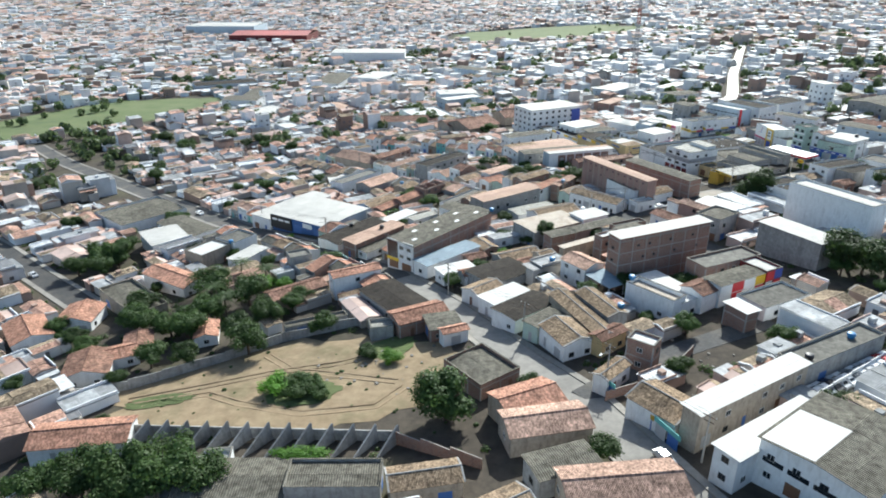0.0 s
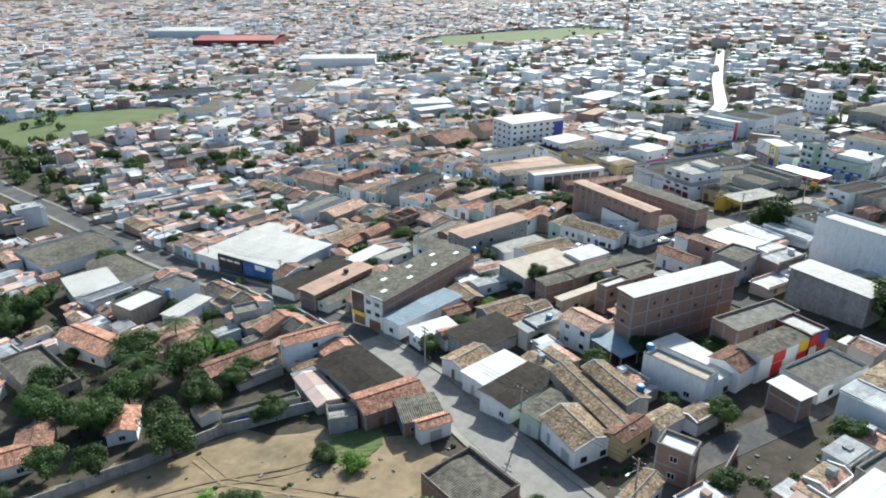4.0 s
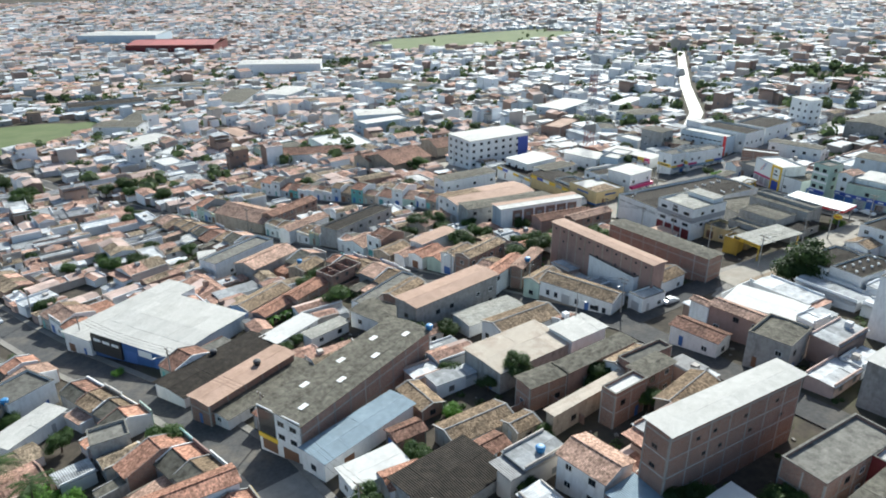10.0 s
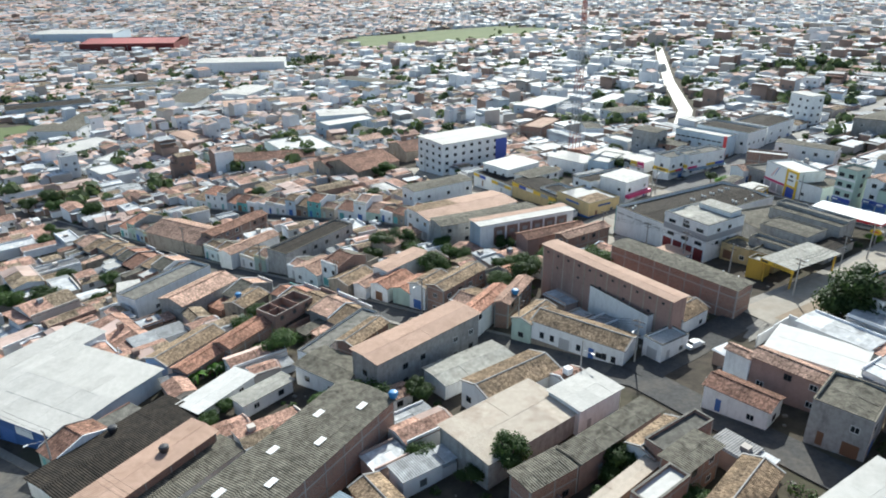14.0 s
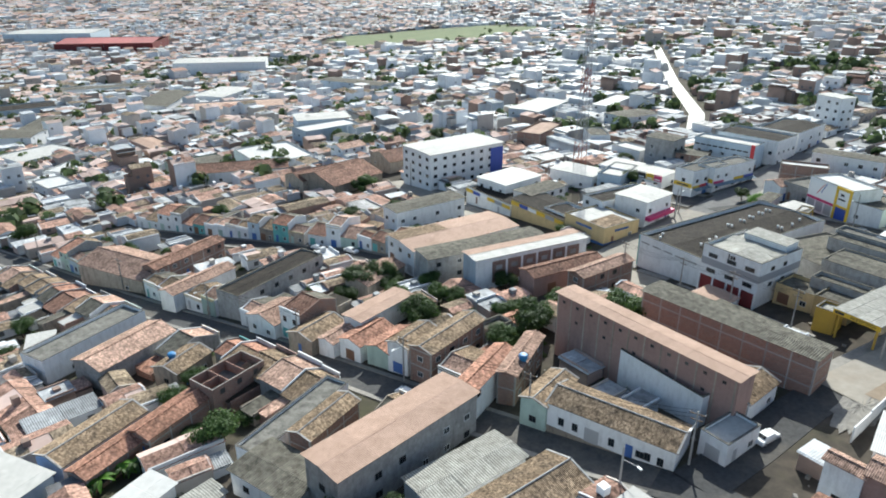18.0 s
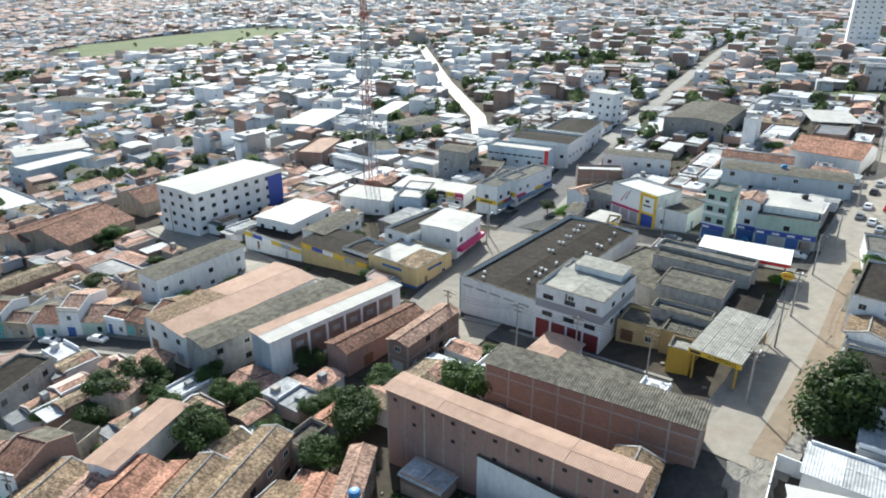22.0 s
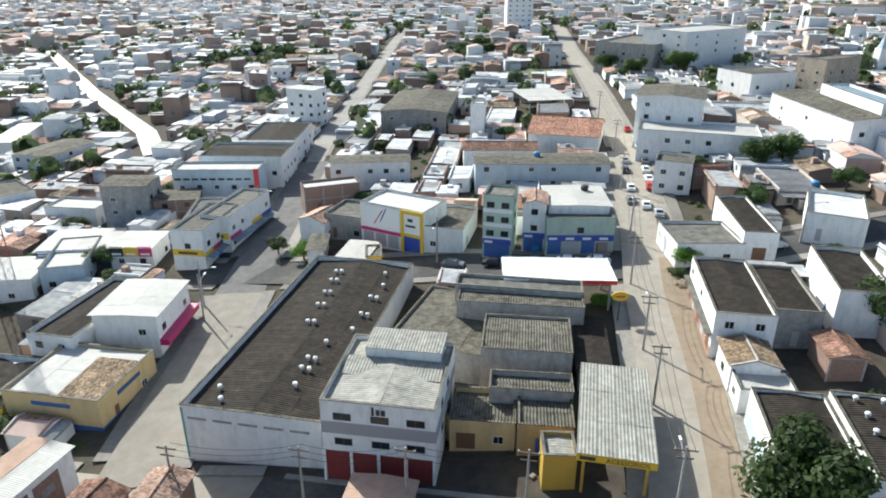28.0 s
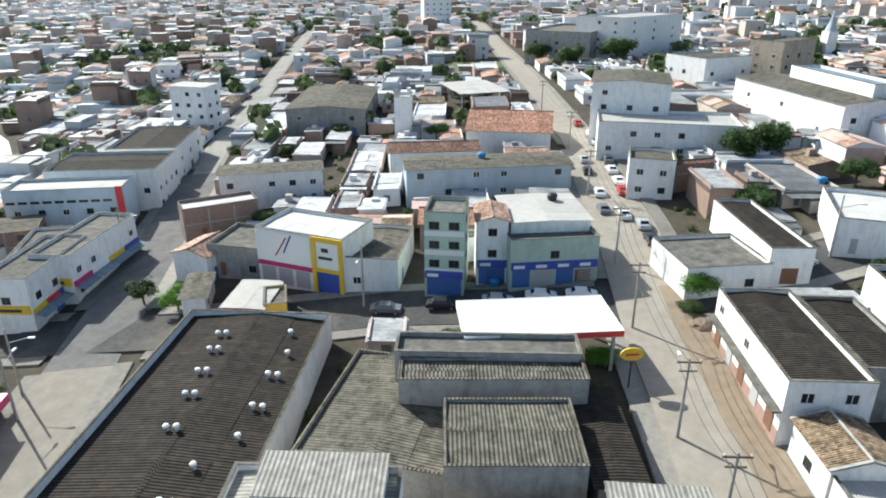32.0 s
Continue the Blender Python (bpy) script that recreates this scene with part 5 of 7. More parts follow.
surf("far_tile", (0.58, 0.36, 0.275), (0.43, 0.255, 0.19), 0.8, 0.5, 0.25, 0.6, "tile", 0.26, island=True, dirty=0.5, spread=0.35, spec=0.12)
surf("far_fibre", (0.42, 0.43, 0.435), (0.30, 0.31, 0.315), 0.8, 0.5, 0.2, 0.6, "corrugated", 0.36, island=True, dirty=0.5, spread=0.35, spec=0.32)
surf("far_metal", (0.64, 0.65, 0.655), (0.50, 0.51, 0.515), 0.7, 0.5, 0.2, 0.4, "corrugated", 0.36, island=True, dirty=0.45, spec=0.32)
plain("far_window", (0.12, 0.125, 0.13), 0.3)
surf("far_old", (0.50, 0.395, 0.275), (0.22, 0.165, 0.115), 0.9, 1.2, 0.3, 0.9, "tile", 0.26, island=True, dirty=0.6, spread=0.3, spec=0.12)
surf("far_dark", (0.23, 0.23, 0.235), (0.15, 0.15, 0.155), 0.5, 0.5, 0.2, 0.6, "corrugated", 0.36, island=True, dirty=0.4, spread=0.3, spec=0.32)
surf("far_pink", (0.60, 0.46, 0.40), (0.50, 0.37, 0.32), 0.85, 0.3, 0.1, 0.0, island=True, dirty=0.4, spread=0.3, spec=0.12)
fv, ff, fm, fuv = [], [], [], []
r3 = random.Random(5)
r6 = random.Random(6)


def far_box(x, y, c, s, z, x0, y0, z0, x1, y1, z1, mat):
    n = len(fv)
    for px, py, pz in boxes((x0, y0, z0, x1, y1, z1))[0]:
        fv.append((x + px * c - py * s, y + px * s + py * c, z + pz))
        fuv.append((px, py))
    ff.extend([tuple(i + n for i in q) for q in boxes((0, 0, 0, 1, 1, 1))[1][1:]])
    fm.extend([mat] * 5)


def far_house(x, y, w, d, ang, h, roof, wall, close=False):
    """A plain house of the joined town: walls, two roof slopes, windows; close ones get lean-tos, party walls and tanks."""
    if d > w:
        w, d, ang = d, w, ang + 90
    c, s, z = math.cos(radians(ang)), math.sin(radians(ang)), ground_z(x, y)
    n = len(fv)
    tiled = roof in (3, 7, 9)
    rise = r3.uniform(0.2, 0.34) * d / 2 if tiled else r3.uniform(0.03, 0.12) * d / 2
    ridge = d * r3.choice((0, 0, 0.12, -0.15)) if tiled else r3.choice((0, 0, d / 2, -d / 2)) * 0.98
    for px, py, pz in ((-w / 2, -d / 2, -4), (w / 2, -d / 2, -4), (w / 2, d / 2, -4), (-w / 2, d / 2, -4), (-w / 2, -d / 2, h), (w / 2, -d / 2, h), (w / 2, d / 2, h), (-w / 2, d / 2, h)):
        fv.append((x + px * c - py * s, y + px * s + py * c, z + pz))
        fuv.append((px, py))
    ff.extend([(n, n + 1, n + 5, n + 4), (n + 1, n + 2, n + 6, n + 5), (n + 2, n + 3, n + 7, n + 6), (n + 3, n, n + 4, n + 7)])
    fm.extend([wall] * 4)
    n = len(fv)
    o = 0.3
    for px, py, pz in ((-w / 2 - o, -d / 2 - o, h), (w / 2 + o, -d / 2 - o, h), (w / 2 + o, ridge, h + rise), (-w / 2 - o, ridge, h + rise), (w / 2 + o, d / 2 + o, h), (-w / 2 - o, d / 2 + o, h)):
        fv.append((x + px * c - py * s, y + px * s + py * c, z + pz))
        fuv.append((px, py))
    ff.extend([(n + 1, n + 4, n + 2), (n, n + 3, n + 5)])
    fm.extend([wall, wall])
    cuts = max(1, round(w / r6.uniform(3.0, 5.5))) if close else 1
    for side in (-1, 1):
        for k in range(cuts):
            n = len(fv)
            up = r6.uniform(0.0, 0.16) if close else 0.0
            xa, xb = -w / 2 - o + (w + 2 * o) * k / cuts, -w / 2 - o + (w + 2 * o) * (k + 1) / cuts
            edge = side * (d / 2 + o)
            for px, py, pz in ((xa, edge, h + up), (xb, edge, h + up), (xb, ridge, h + rise + up), (xa, ridge, h + rise + up)):
                fv.append((x + px * c - py * s, y + px * s + py * c, z + pz))
                fuv.append((px, py))
            ff.append((n, n + 1, n + 2, n + 3) if side < 0 else (n + 3, n + 2, n + 1, n))
            fm.append(r6.choice((3, 7, 9)) if tiled and close and r6.random() < 0.3 else roof)
    if close and tiled:
        for e in (-1, 1):
            if r6.random() < 0.55:
                n = len(fv)
                up, mat = r6.uniform(0.15, 0.4), r6.choice((0, 0, 1, 2, 9))
                for px in (e * w / 2 - 0.12, e * w / 2 + 0.12):
                    for py, pz in ((-d / 2, -3), (d / 2, -3), (d / 2, h + up), (ridge, h + rise + up), (-d / 2, h + up)):
                        fv.append((x + px * c - py * s, y + px * s + py * c, z + pz))
                        fuv.append((px, py))
                ff.extend([(n + 4, n + 3, n + 2, n + 1, n), (n + 5, n + 6, n + 7, n + 8, n + 9)] + [(n + i, n + (i + 1) % 5, n + 5 + (i + 1) % 5, n + 5 + i) for i in range(5)])
                fm.extend([mat] * 7)
    for face in (0, 1):
        run, deep = (w, d) if face == 0 else (d, w)
        for k in range(max(1, int(run / 3.5))):
            for fl in range(max(1, int(h / 3))):
                if r3.random() < (0.45 if close else 0.7):
                    continue
                u, v = -run / 2 + (k + 0.5) * run / max(1, int(run / 3.5)), 0.9 + fl * 3
                n = len(fv)
                hw2, dz = (0.45, 0.9) if r3.random() < 0.3 and fl == 0 else (0.6, 0.0)
                for pu, pz in ((u - hw2, v - dz), (u + hw2, v - dz), (u + hw2, v + 1.2), (u - hw2, v + 1.2)):
                    px, py = (pu, -deep / 2 - 0.05) if face == 0 else ((-deep / 2 - 0.05) * (1 if (x > 0) == (ang % 180 < 90) else -1), pu)
                    fv.append((x + px * c - py * s, y + px * s + py * c, z + pz))
                    fuv.append((px, py))
                ff.append((n, n + 1, n + 2, n + 3))
                fm.append(6)
    if close:
        if r3.random() < 0.5:
            far_box(x, y, c, s, z, -w / 2, -d / 2 - 0.12, -3, w / 2, -d / 2 + 0.1, h + r3.uniform(0.3, 0.8), r3.choice((0, 0, 1, wall)))
        if r3.random() < 0.6:
            e = r3.choice((-1, 1))
            l = r3.uniform(1.8, 3.2)
            x0 = w / 2 if e > 0 else -w / 2 - l
            far_box(x, y, c, s, z, x0, -d / 2, -3, x0 + l, d / 2 * r3.uniform(-0.2, 1), h * r3.uniform(0.7, 0.9), wall)
            y1 = d / 2
            far_box(x, y, c, s, z, x0 - 0.1, -d / 2 - 0.1, h * 0.9, x0 + l + 0.1, y1, h * 0.9 + 0.1, r3.choice((4, 5, 8, 3)))
        if r3.random() < 0.3:
            u, v = r3.uniform(-0.3, 0.3) * w, r3.uniform(-0.1, 0.1) * d
            far_box(x, y, c, s, z, u - 0.6, v - 0.6, h - 0.2, u + 0.6, v + 0.6, h + rise + r3.uniform(0.4, 1.3), r3.choice((2, 0, 4, 1)))
        if not tiled and r3.random() < 0.5:
            for q in range(2):
                far_box(x, y, c, s, z, -w / 2, (-1 if q else 1) * (d / 2 - 0.1) - 0.1, h - 1, w / 2, (-1 if q else 1) * (d / 2 - 0.1) + 0.1, h + rise + 0.4, wall)


def far_fill(r_in, r_out, cell, keep):
    k = int(r_out / cell) + 1
    for i in range(-k, k):
        for j in range(0, k):
            x, y = i * cell + r3.uniform(-0.25, 0.25) * cell, 60 + j * cell + r3.uniform(-0.25, 0.25) * cell
            r = math.hypot(x, y - 60)
            if not r_in <= r < r_out or r3.random() > keep or open_land(x, y):
                continue
            if not in_view(x, y, 3900) or (r < 720 and street_near(x, y, 6)):
                continue
            if r < 700 and clash(x, y, cell * 0.7, cell * 0.7, 0, 0.5):
                continue
            green = noise.noise((x / 160, y / 160, 3.0)) + (0.06 if x < -200 else 0)
            if green > (0.36 if x < -40 and r < 900 else 0.55):
                continue
            a = lie(x, y) - 90 * r3.randint(0, 1) + r3.uniform(-4, 4) + 25 * noise.noise((x / 400, y / 400, 0))
            w, d = cell * r3.uniform(0.75, 1.05), cell * r3.uniform(0.75, 1.1)
            warm = noise.noise((x / 220, y / 220, 8.0)) + (0.3 if x < -60 else -0.05)
            roof = r3.choice((3, 9, 7, 9)) if r3.random() < 0.33 + 0.5 * warm else r3.choice((4, 5, 5, 8, 4, 5))
            far_house(x, y, w, d, a, r3.choice((3.0, 3.2, 3.4, 3.8, 4.2, 6)) if r3.random() < 0.93 else r3.uniform(8, 12), roof, r3.choice((0, 0, 0, 1, 2)), r < 420)


for _, x, y, w, d, a, h, roof, wall in LOTS[NAMED:]:
    if wall == "white" and r3.random() < 0.4:
        wall = r3.choice(("tan", "pink", "brick"))
    far_house(x, y, w * 1.04, d * 1.04, a, h * 0.86, {"tileO": 3, "tileP": 9, "tileB": 3, "tileT": 7, "fibre": 4, "dark": 8, "concrete": 4}.get(roof, 5), {"white": 0, "tan": 1, "brick": 2, "pink": 9}.get(wall, 0), True)
# long halls and workshops among the houses
for _ in range(300):
    x, y = r3.uniform(-420, 330), r3.uniform(190, 640)
    w, d = r3.uniform(16, 36), r3.uniform(10, 17)
    a = lie(x, y) - 90 * r3.randint(0, 1)
    if len(SOLID) > 900 or open_land(x, y) or street_near(x, y, 0.5 * w) or clash(x, y, w, d, a, 0.5) or r3.random() > (0.5 if x < 60 else 0.3):
        continue
    SOLID.append((x, y, w / 2, d / 2, a))
    far_house(x, y, w, d, a, r3.uniform(5, 7.5), r3.choice((4, 8, 5, 5, 4, 9)), r3.choice((0, 0, 1)), True)
far_fill(215, 700, 9.0, 0.95)
far_fill(700, 2000, 14.0, 0.88)
far_fill(2000, 3700, 28.0, 0.85)
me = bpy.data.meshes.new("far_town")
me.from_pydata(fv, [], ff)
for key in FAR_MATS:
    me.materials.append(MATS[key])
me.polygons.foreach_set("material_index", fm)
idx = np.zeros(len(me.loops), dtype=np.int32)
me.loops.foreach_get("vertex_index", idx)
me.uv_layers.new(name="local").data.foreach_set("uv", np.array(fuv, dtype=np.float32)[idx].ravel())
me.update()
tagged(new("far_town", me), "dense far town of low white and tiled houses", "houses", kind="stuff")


# ---- trees ----
def crown_mesh(name, seed, leaves, mat, size, flat=0.8, spread=1.0):
    """Leaves scattered through a handful of overlapping clumps, with gaps between."""
    r = random.Random(seed)
    clumps = [(r.uniform(-0.62, 0.62) * spread, r.uniform(-0.62, 0.62) * spread, r.uniform(-0.35, 0.5) * flat, r.uniform(0.32, 0.50)) for _ in range(22)]
    vs, fs = [], []
    for _ in range(leaves):
        cx, cy, cz, cr = r.choice(clumps)
        v = Vector((r.gauss(0, 1), r.gauss(0, 1), r.gauss(0, 1))).normalized() * cr * r.uniform(0.45, 1.05)
        p = Vector((cx, cy, cz)) + Vector((v.x, v.y, v.z * 0.8))
        n = (v.normalized() + Vector((r.uniform(-0.7, 0.7), r.uniform(-0.7, 0.7), r.uniform(-0.2, 0.9)))).normalized()
        a = n.orthogonal().normalized()
        a.rotate(Matrix.Rotation(r.uniform(0, 6.28), 3, n))
        b = n.cross(a)
        q = size * r.uniform(0.6, 1.3)
        k = len(vs)
        vs += [tuple(p - a * q), tuple(p - b * q * 0.55), tuple(p + a * q), tuple(p + b * q * 0.55)]
        fs.append((k, k + 1, k + 2, k + 3))
    return to_mesh(name, (vs, fs), mat)


CROWNS = [crown_mesh("crown", s, 5200, "leaf", 0.062) for s in (1, 2, 3)]
DENSE = [crown_mesh("crown", s, 11000, "leaf", 0.06, 1.1, 0.9) for s in (8,)]
LIME = [crown_mesh("crown", s, 3600, "leaf_lime", 0.065) for s in (4,)]


def trunk_geo(r, height, seed):
    q = random.Random(seed)
    g = rod((0, 0, -0.8), (q.uniform(-0.2, 0.2), q.uniform(-0.2, 0.2), height * 0.55), 0.09 * r, 0.055 * r, 8)
    for k in range(5):
        t = 2 * math.pi * k / 5 + q.uniform(-0.4, 0.4)
        g = joined(g, rod((0, 0, height * 0.5), (math.cos(t) * r * 0.55, math.sin(t) * r * 0.55, height * q.uniform(0.75, 0.95)), 0.045 * r, 0.015 * r, 5))
    return g


def tree(x, y, r, label="broad dark green tree with a dense crown", mats=None, high=None):
    q = random.Random(int(x * 7 + y * 13))
    high = high or r * 1.55
    b = thing("tree", pose(x, y, ground_z(x, y), 0, 0, q.uniform(0, 360)), label, "tree", "trees")
    part("trunk", trunk_geo(r, high, int(x + y)), "bark", b)
    part("crown", q.choice(mats or CROWNS), "leaf", b, at=Matrix.Translation((0, 0, high * 0.68)) @ Matrix.Diagonal((r * 1.1, r * 1.1, r * q.uniform(0.9, 1.1), 1)))
    return b


def bush(x, y, r, mats=None):
    q = random.Random(int(x * 5 + y * 11))
    b = thing("bush", pose(x, y, ground_z(x, y), 0, 0, q.uniform(0, 360)), "low leafy green bush", "bush", "bushes")
    part("stems", joined(*[rod((0, 0, -0.3), (0.5 * r * math.cos(k * 1.3), 0.5 * r * math.sin(k * 1.3), r * 0.6), 0.04, 0.02, 5) for k in range(5)]), "bark", b)
    part("crown", q.choice(mats or CROWNS), "leaf", b, at=Matrix.Translation((0, 0, r * 0.5)) @ Matrix.Diagonal((r, r, r * 0.75, 1)))
    return b


tree(-16, -37, 5.6, "broad dense dark green tree by the plot", DENSE, 8.0)
tree(67.4, 96.0, 6.3, "dense round dark green street tree", DENSE, 7.0)
tree(-0.8, 54.5, 3.0, "tall dark round tree in a yard", DENSE, 7.6)
for x, y, r in ((-60, -55, 4.5), (-64.7, -59, 5), (-72.6, -58, 4), (-57, -60, 5), (-79, -62.5, 4), (-64.7, -13.5, 4), (-70, -8, 4), (-77, -19, 3.0), (-100, -3, 4), (-89, -5, 3.6), (-83.5, 3, 4), (-66.5, 1.5, 3.6), (-62, 12.5, 3.0), (-89, 17, 5), (-77, 13, 5), (-103, 6, 4), (-85, -20, 3.5), (-144, 34, 4), (-139, 41, 4), (-139, 51, 4), (-180, 78, 3.5)):
    tree(x, y, r)
for x, y, r in ((73, 30, 6), (78, 22, 6), (-44.8, 97.5, 3.4), (-24, 75, 3.5), (9, 128, 3.5), (-24, 157, 3.5), (-10, 144, 2.5), (25.5, 124, 4.2), (7.6, 124, 3.6), (14, 130, 2.6), (-13.8, 132.3, 3.6), (5.6, 134, 2.2), (-6.3, 141, 2.4), (15, 133, 3), (-14, 137, 3), (-29, 154, 4)):
    tree(x, y, r)
for x, y, r in ((77, 196, 2.2), (168, 138, 4), (175, 134, 4), (108, 100, 4), (273, 239, 5), (264, 221, 5), (277, 208, 6), (294, 323, 5), (273, 320, 5), (211, 285, 4), (-37, 248, 3.5), (-12, 326, 4), (6, 331, 4), (28, 376, 4), (-80, 294, 4), (-206, 347, 3.5), (-191, 153, 4), (-207, 211, 4), (-219, 280, 5), (287, 212, 5), (284, 333, 6), (312, 341, 6)):
    tree(x, y, r)
rt = random.Random(77)
for cx, cy, a, b, n in ((-88, 4, 18, 17, 7), (-63, -60, 14, 3, 9), (-139, 44, 6, 12, 6), (76, 26, 7, 7, 4)):
    for _ in range(n):
        t, q = rt.uniform(0, 6.28), math.sqrt(rt.random())
        tree(cx + a * q * math.cos(t), cy + b * q * math.sin(t), rt.uniform(2.6, 4.6))
rt2 = random.Random(78)
made = 0
for _ in range(3500):
    x, y = rt2.uniform(-170, 170), rt2.uniform(-50, 250)
    if made < 150 and not open_land(x, y) and in_view(x, y, 230) and not street_near(x, y, 1.5) and not clash(x, y, 0.9, 0.9, 0, 0.0):
        made += 1
        tree(x, y, rt2.uniform(1.6, 3.0), "small green yard tree between houses")
tree(78, 189, 2.2, "small bright green street tree", LIME)
tree(112.6, 128.4, 2.4, "small bright green street tree", LIME)
for x, y, r in ((-52, -28.5, 3.4), (-47, -30, 2.8), (-48.5, -26.5, 2.8), (-44, -28, 2.6), (-42, -30, 2.2), (-45.5, -24.8, 2.0), (-31, -16, 2.5), (-37, -14, 2.5), (-32, 76, 3), (-41, 103, 2.2), (-38, 104.5, 2.0), (-21.8, 156.5, 2.4), (-16.4, 150.9, 2.4), (-11.5, 133.5, 2.6), (29.4, 117.3, 2.4), (94, 133, 2), (109.2, 128, 1.6), (-43, 230, 2.5)):
    bush(x, y, r, LIME if x in (94, -31, -52) else None)

for x, y, r in ((-60, 92, 2.2), (-56.1, 95.4, 2.4), (-58, 93.5, 1.8), (-52, 98.8, 2.6), (-54, 97, 2), (-28.9, 80.2, 2.4), (-32.2, 74.5, 2.2), (-43, 104.5, 2.6), (-48, 108, 2.2), (-62.5, 88.8, 2), (-22.6, 73.4, 2.2), (-50, 101, 2), (-47.4, 106.7, 2.6), (-41.5, 109.9, 2.4), (-30.2, 85.9, 2), (4.6, 49.1, 2.4), (-6.3, 46.1, 2.0), (4.5, 41.3, 1.8), (-12.9, 46.8, 2), (-78.3, 25.8, 3.2), (-72.5, 25.5, 2.6), (-83.7, 24.6, 3), (-87, 23.4, 3), (-91.5, 120.1, 2.4), (-87.4, 67.7, 1.5), (-106, 80.8, 1.6), (-8.4, 38, 1.8), (-17.2, 82.4, 2.2)):
    if not clash(x, y, 1.0, 1.0, 0, 0.0):
        bush(x, y, r, LIME if int(x) % 3 == 0 else None)
for x, y, r in ((-172.4, 236, 5), (-146.6, 216, 4), (-207.4, 211.8, 5), (-241.5, 245.6, 5), (-115, 133, 3.5), (-124, 132, 3.5), (-180, 230, 4), (-215, 225, 5), (-165, 225, 3.5)):
    tree(x, y, r)


def frond(turn, lift):
    """One arching palm leaf with its leaflets."""
    vs, fs = [], []
    for k in range(15):
        u = k / 14
        p = Vector((2.9 * u, 0, lift * u - 2.6 * u * u))
        for s in (-1, 1):
            n = len(vs)
            l = 0.75 * math.sin(math.pi * min(1, 0.15 + 0.85 * u)) + 0.08
            q = p + Vector((0.35, s * l, -0.35 * l))
            vs += [tuple(p - Vector((0.07, 0, 0))), tuple(p + Vector((0.07, 0, 0))), tuple(q)]
            fs.append((n, n + 1, n + 2))
    return moved((vs, fs), turn=turn)


for x, y, high in ((-76.5, 23.4, 7.0), (-86.5, 29, 6.8), (-86.4, 12, 6.5), (-95.3, 20.2, 6.0), (-80, 6, 6.2)):
    pt = thing("palm_tree", pose(x, y, ground_z(x, y), 0, 0, x), "coconut palm with arching green fronds", "palm tree")
    part("trunk", joined(rod((0, 0, -0.5), (0.25, 0, high * 0.5), 0.2, 0.16, 8), rod((0.25, 0, high * 0.5), (0.2, 0.1, high), 0.16, 0.12, 8)), "bark", pt)
    for k in range(18):
        part("frond", frond(k * 137.5, (1.9, 1.1, 0.3)[k % 3]), "leaf", pt, at=Matrix.Translation((0.2, 0.1, high)) @ Matrix.Diagonal((1.35, 1.35, 1.2, 1)))

def banana(x, y, r):
    """A clump of banana plants: thick stems and broad drooping leaves."""
    q = random.Random(int(x * 31 + y * 17))
    b = thing("banana_plant", pose(x, y, ground_z(x, y), 0, 0, q.uniform(0, 360)), "clump of banana plants with broad green leaves", "plant", "banana plants")
    part("stem", rod((0, 0, -0.4), (0.1, 0, 1.9 * r), 0.14, 0.08, 7), "leaf_lime", b)
    for k in range(11):
        turn, up = radians(k * 137.5 + q.uniform(-20, 20)), q.uniform(0.5, 1.7)
        vs, fs = [], []
        for i in range(6):
            u = i / 5
            px, pz = 1.9 * r * u, 1.7 * r + up * u - 1.9 * u * u
            wide = 0.34 * math.sin(math.pi * min(1, 0.12 + 0.86 * u)) + 0.02
            for v, dz in ((-wide, 0.08), (0, 0), (wide, 0.08)):
                vs.append((px * math.cos(turn) - v * math.sin(turn), px * math.sin(turn) + v * math.cos(turn), pz + dz))
            if i:
                fs += [(3 * i - 3, 3 * i - 2, 3 * i + 1, 3 * i), (3 * i - 2, 3 * i - 1, 3 * i + 2, 3 * i + 1)]
        part("leaf", (vs, fs), "leaf_lime" if k % 3 else "leaf", b)


for k in range(9):
    banana(-62.5 + k * 1.75 + 0.4 * (k % 2), 86.6 + k * 1.55 - 0.5 * (k % 3), 1.0 + 0.12 * (k % 3))

# far trees and scrub, one mesh
tv, tf = [], []
r4 = random.Random(9)
for num in range(15500):
    rr, az = math.sqrt(r4.uniform(230 ** 2, (3400 if num < 9500 else 1000) ** 2)), radians(r4.uniform(-75, 95))
    x, y = rr * math.sin(az), 60 + rr * math.cos(az)
    green = noise.noise((x / 160, y / 160, 3.0)) + (0.06 if x < -200 else 0)
    if not in_view(x, y, 3600) or (green < 0.35 and r4.random() < 0.62) or (rr < 600 and street_near(x, y, 3)):
        continue
    if open_land(x, y) and r4.random() < (0.5 if rr < 700 else 0.7):
        continue
    size = r4.uniform(2.2, 5.0)
    z = ground_z(x, y) + size * 0.9
    for _ in range(26 if rr < 900 else 12):
        v = Vector((r4.gauss(0, 1), r4.gauss(0, 1), r4.gauss(0, 0.7))).normalized() * size * r4.uniform(0.5, 1.0)
        a, b2 = v.orthogonal().normalized() * size * 0.42, v.cross(v.orthogonal()).normalized() * size * 0.42
        p = Vector((x, y, z)) + v
        n = len(tv)
        tv += [tuple(p - a), tuple(p - b2), tuple(p + a), tuple(p + b2)]
        tf.append((n, n + 1, n + 2, n + 3))
# leaf colour raised to carry the haze over far trees
MATS["leaf_far"] = surf("leaf_far", (0.075, 0.11, 0.045), (0.11, 0.15, 0.06), 0.7, 0.2, 0.05, 0.0, island=True)
tagged(new("far_trees", to_mesh("far_trees", (tv, tf), "leaf_far")), "scattered far trees and scrub among the houses", "trees", kind="stuff")


# ---- details of the known buildings ----
def first(name, k=0):
    return BUILT[name][k]


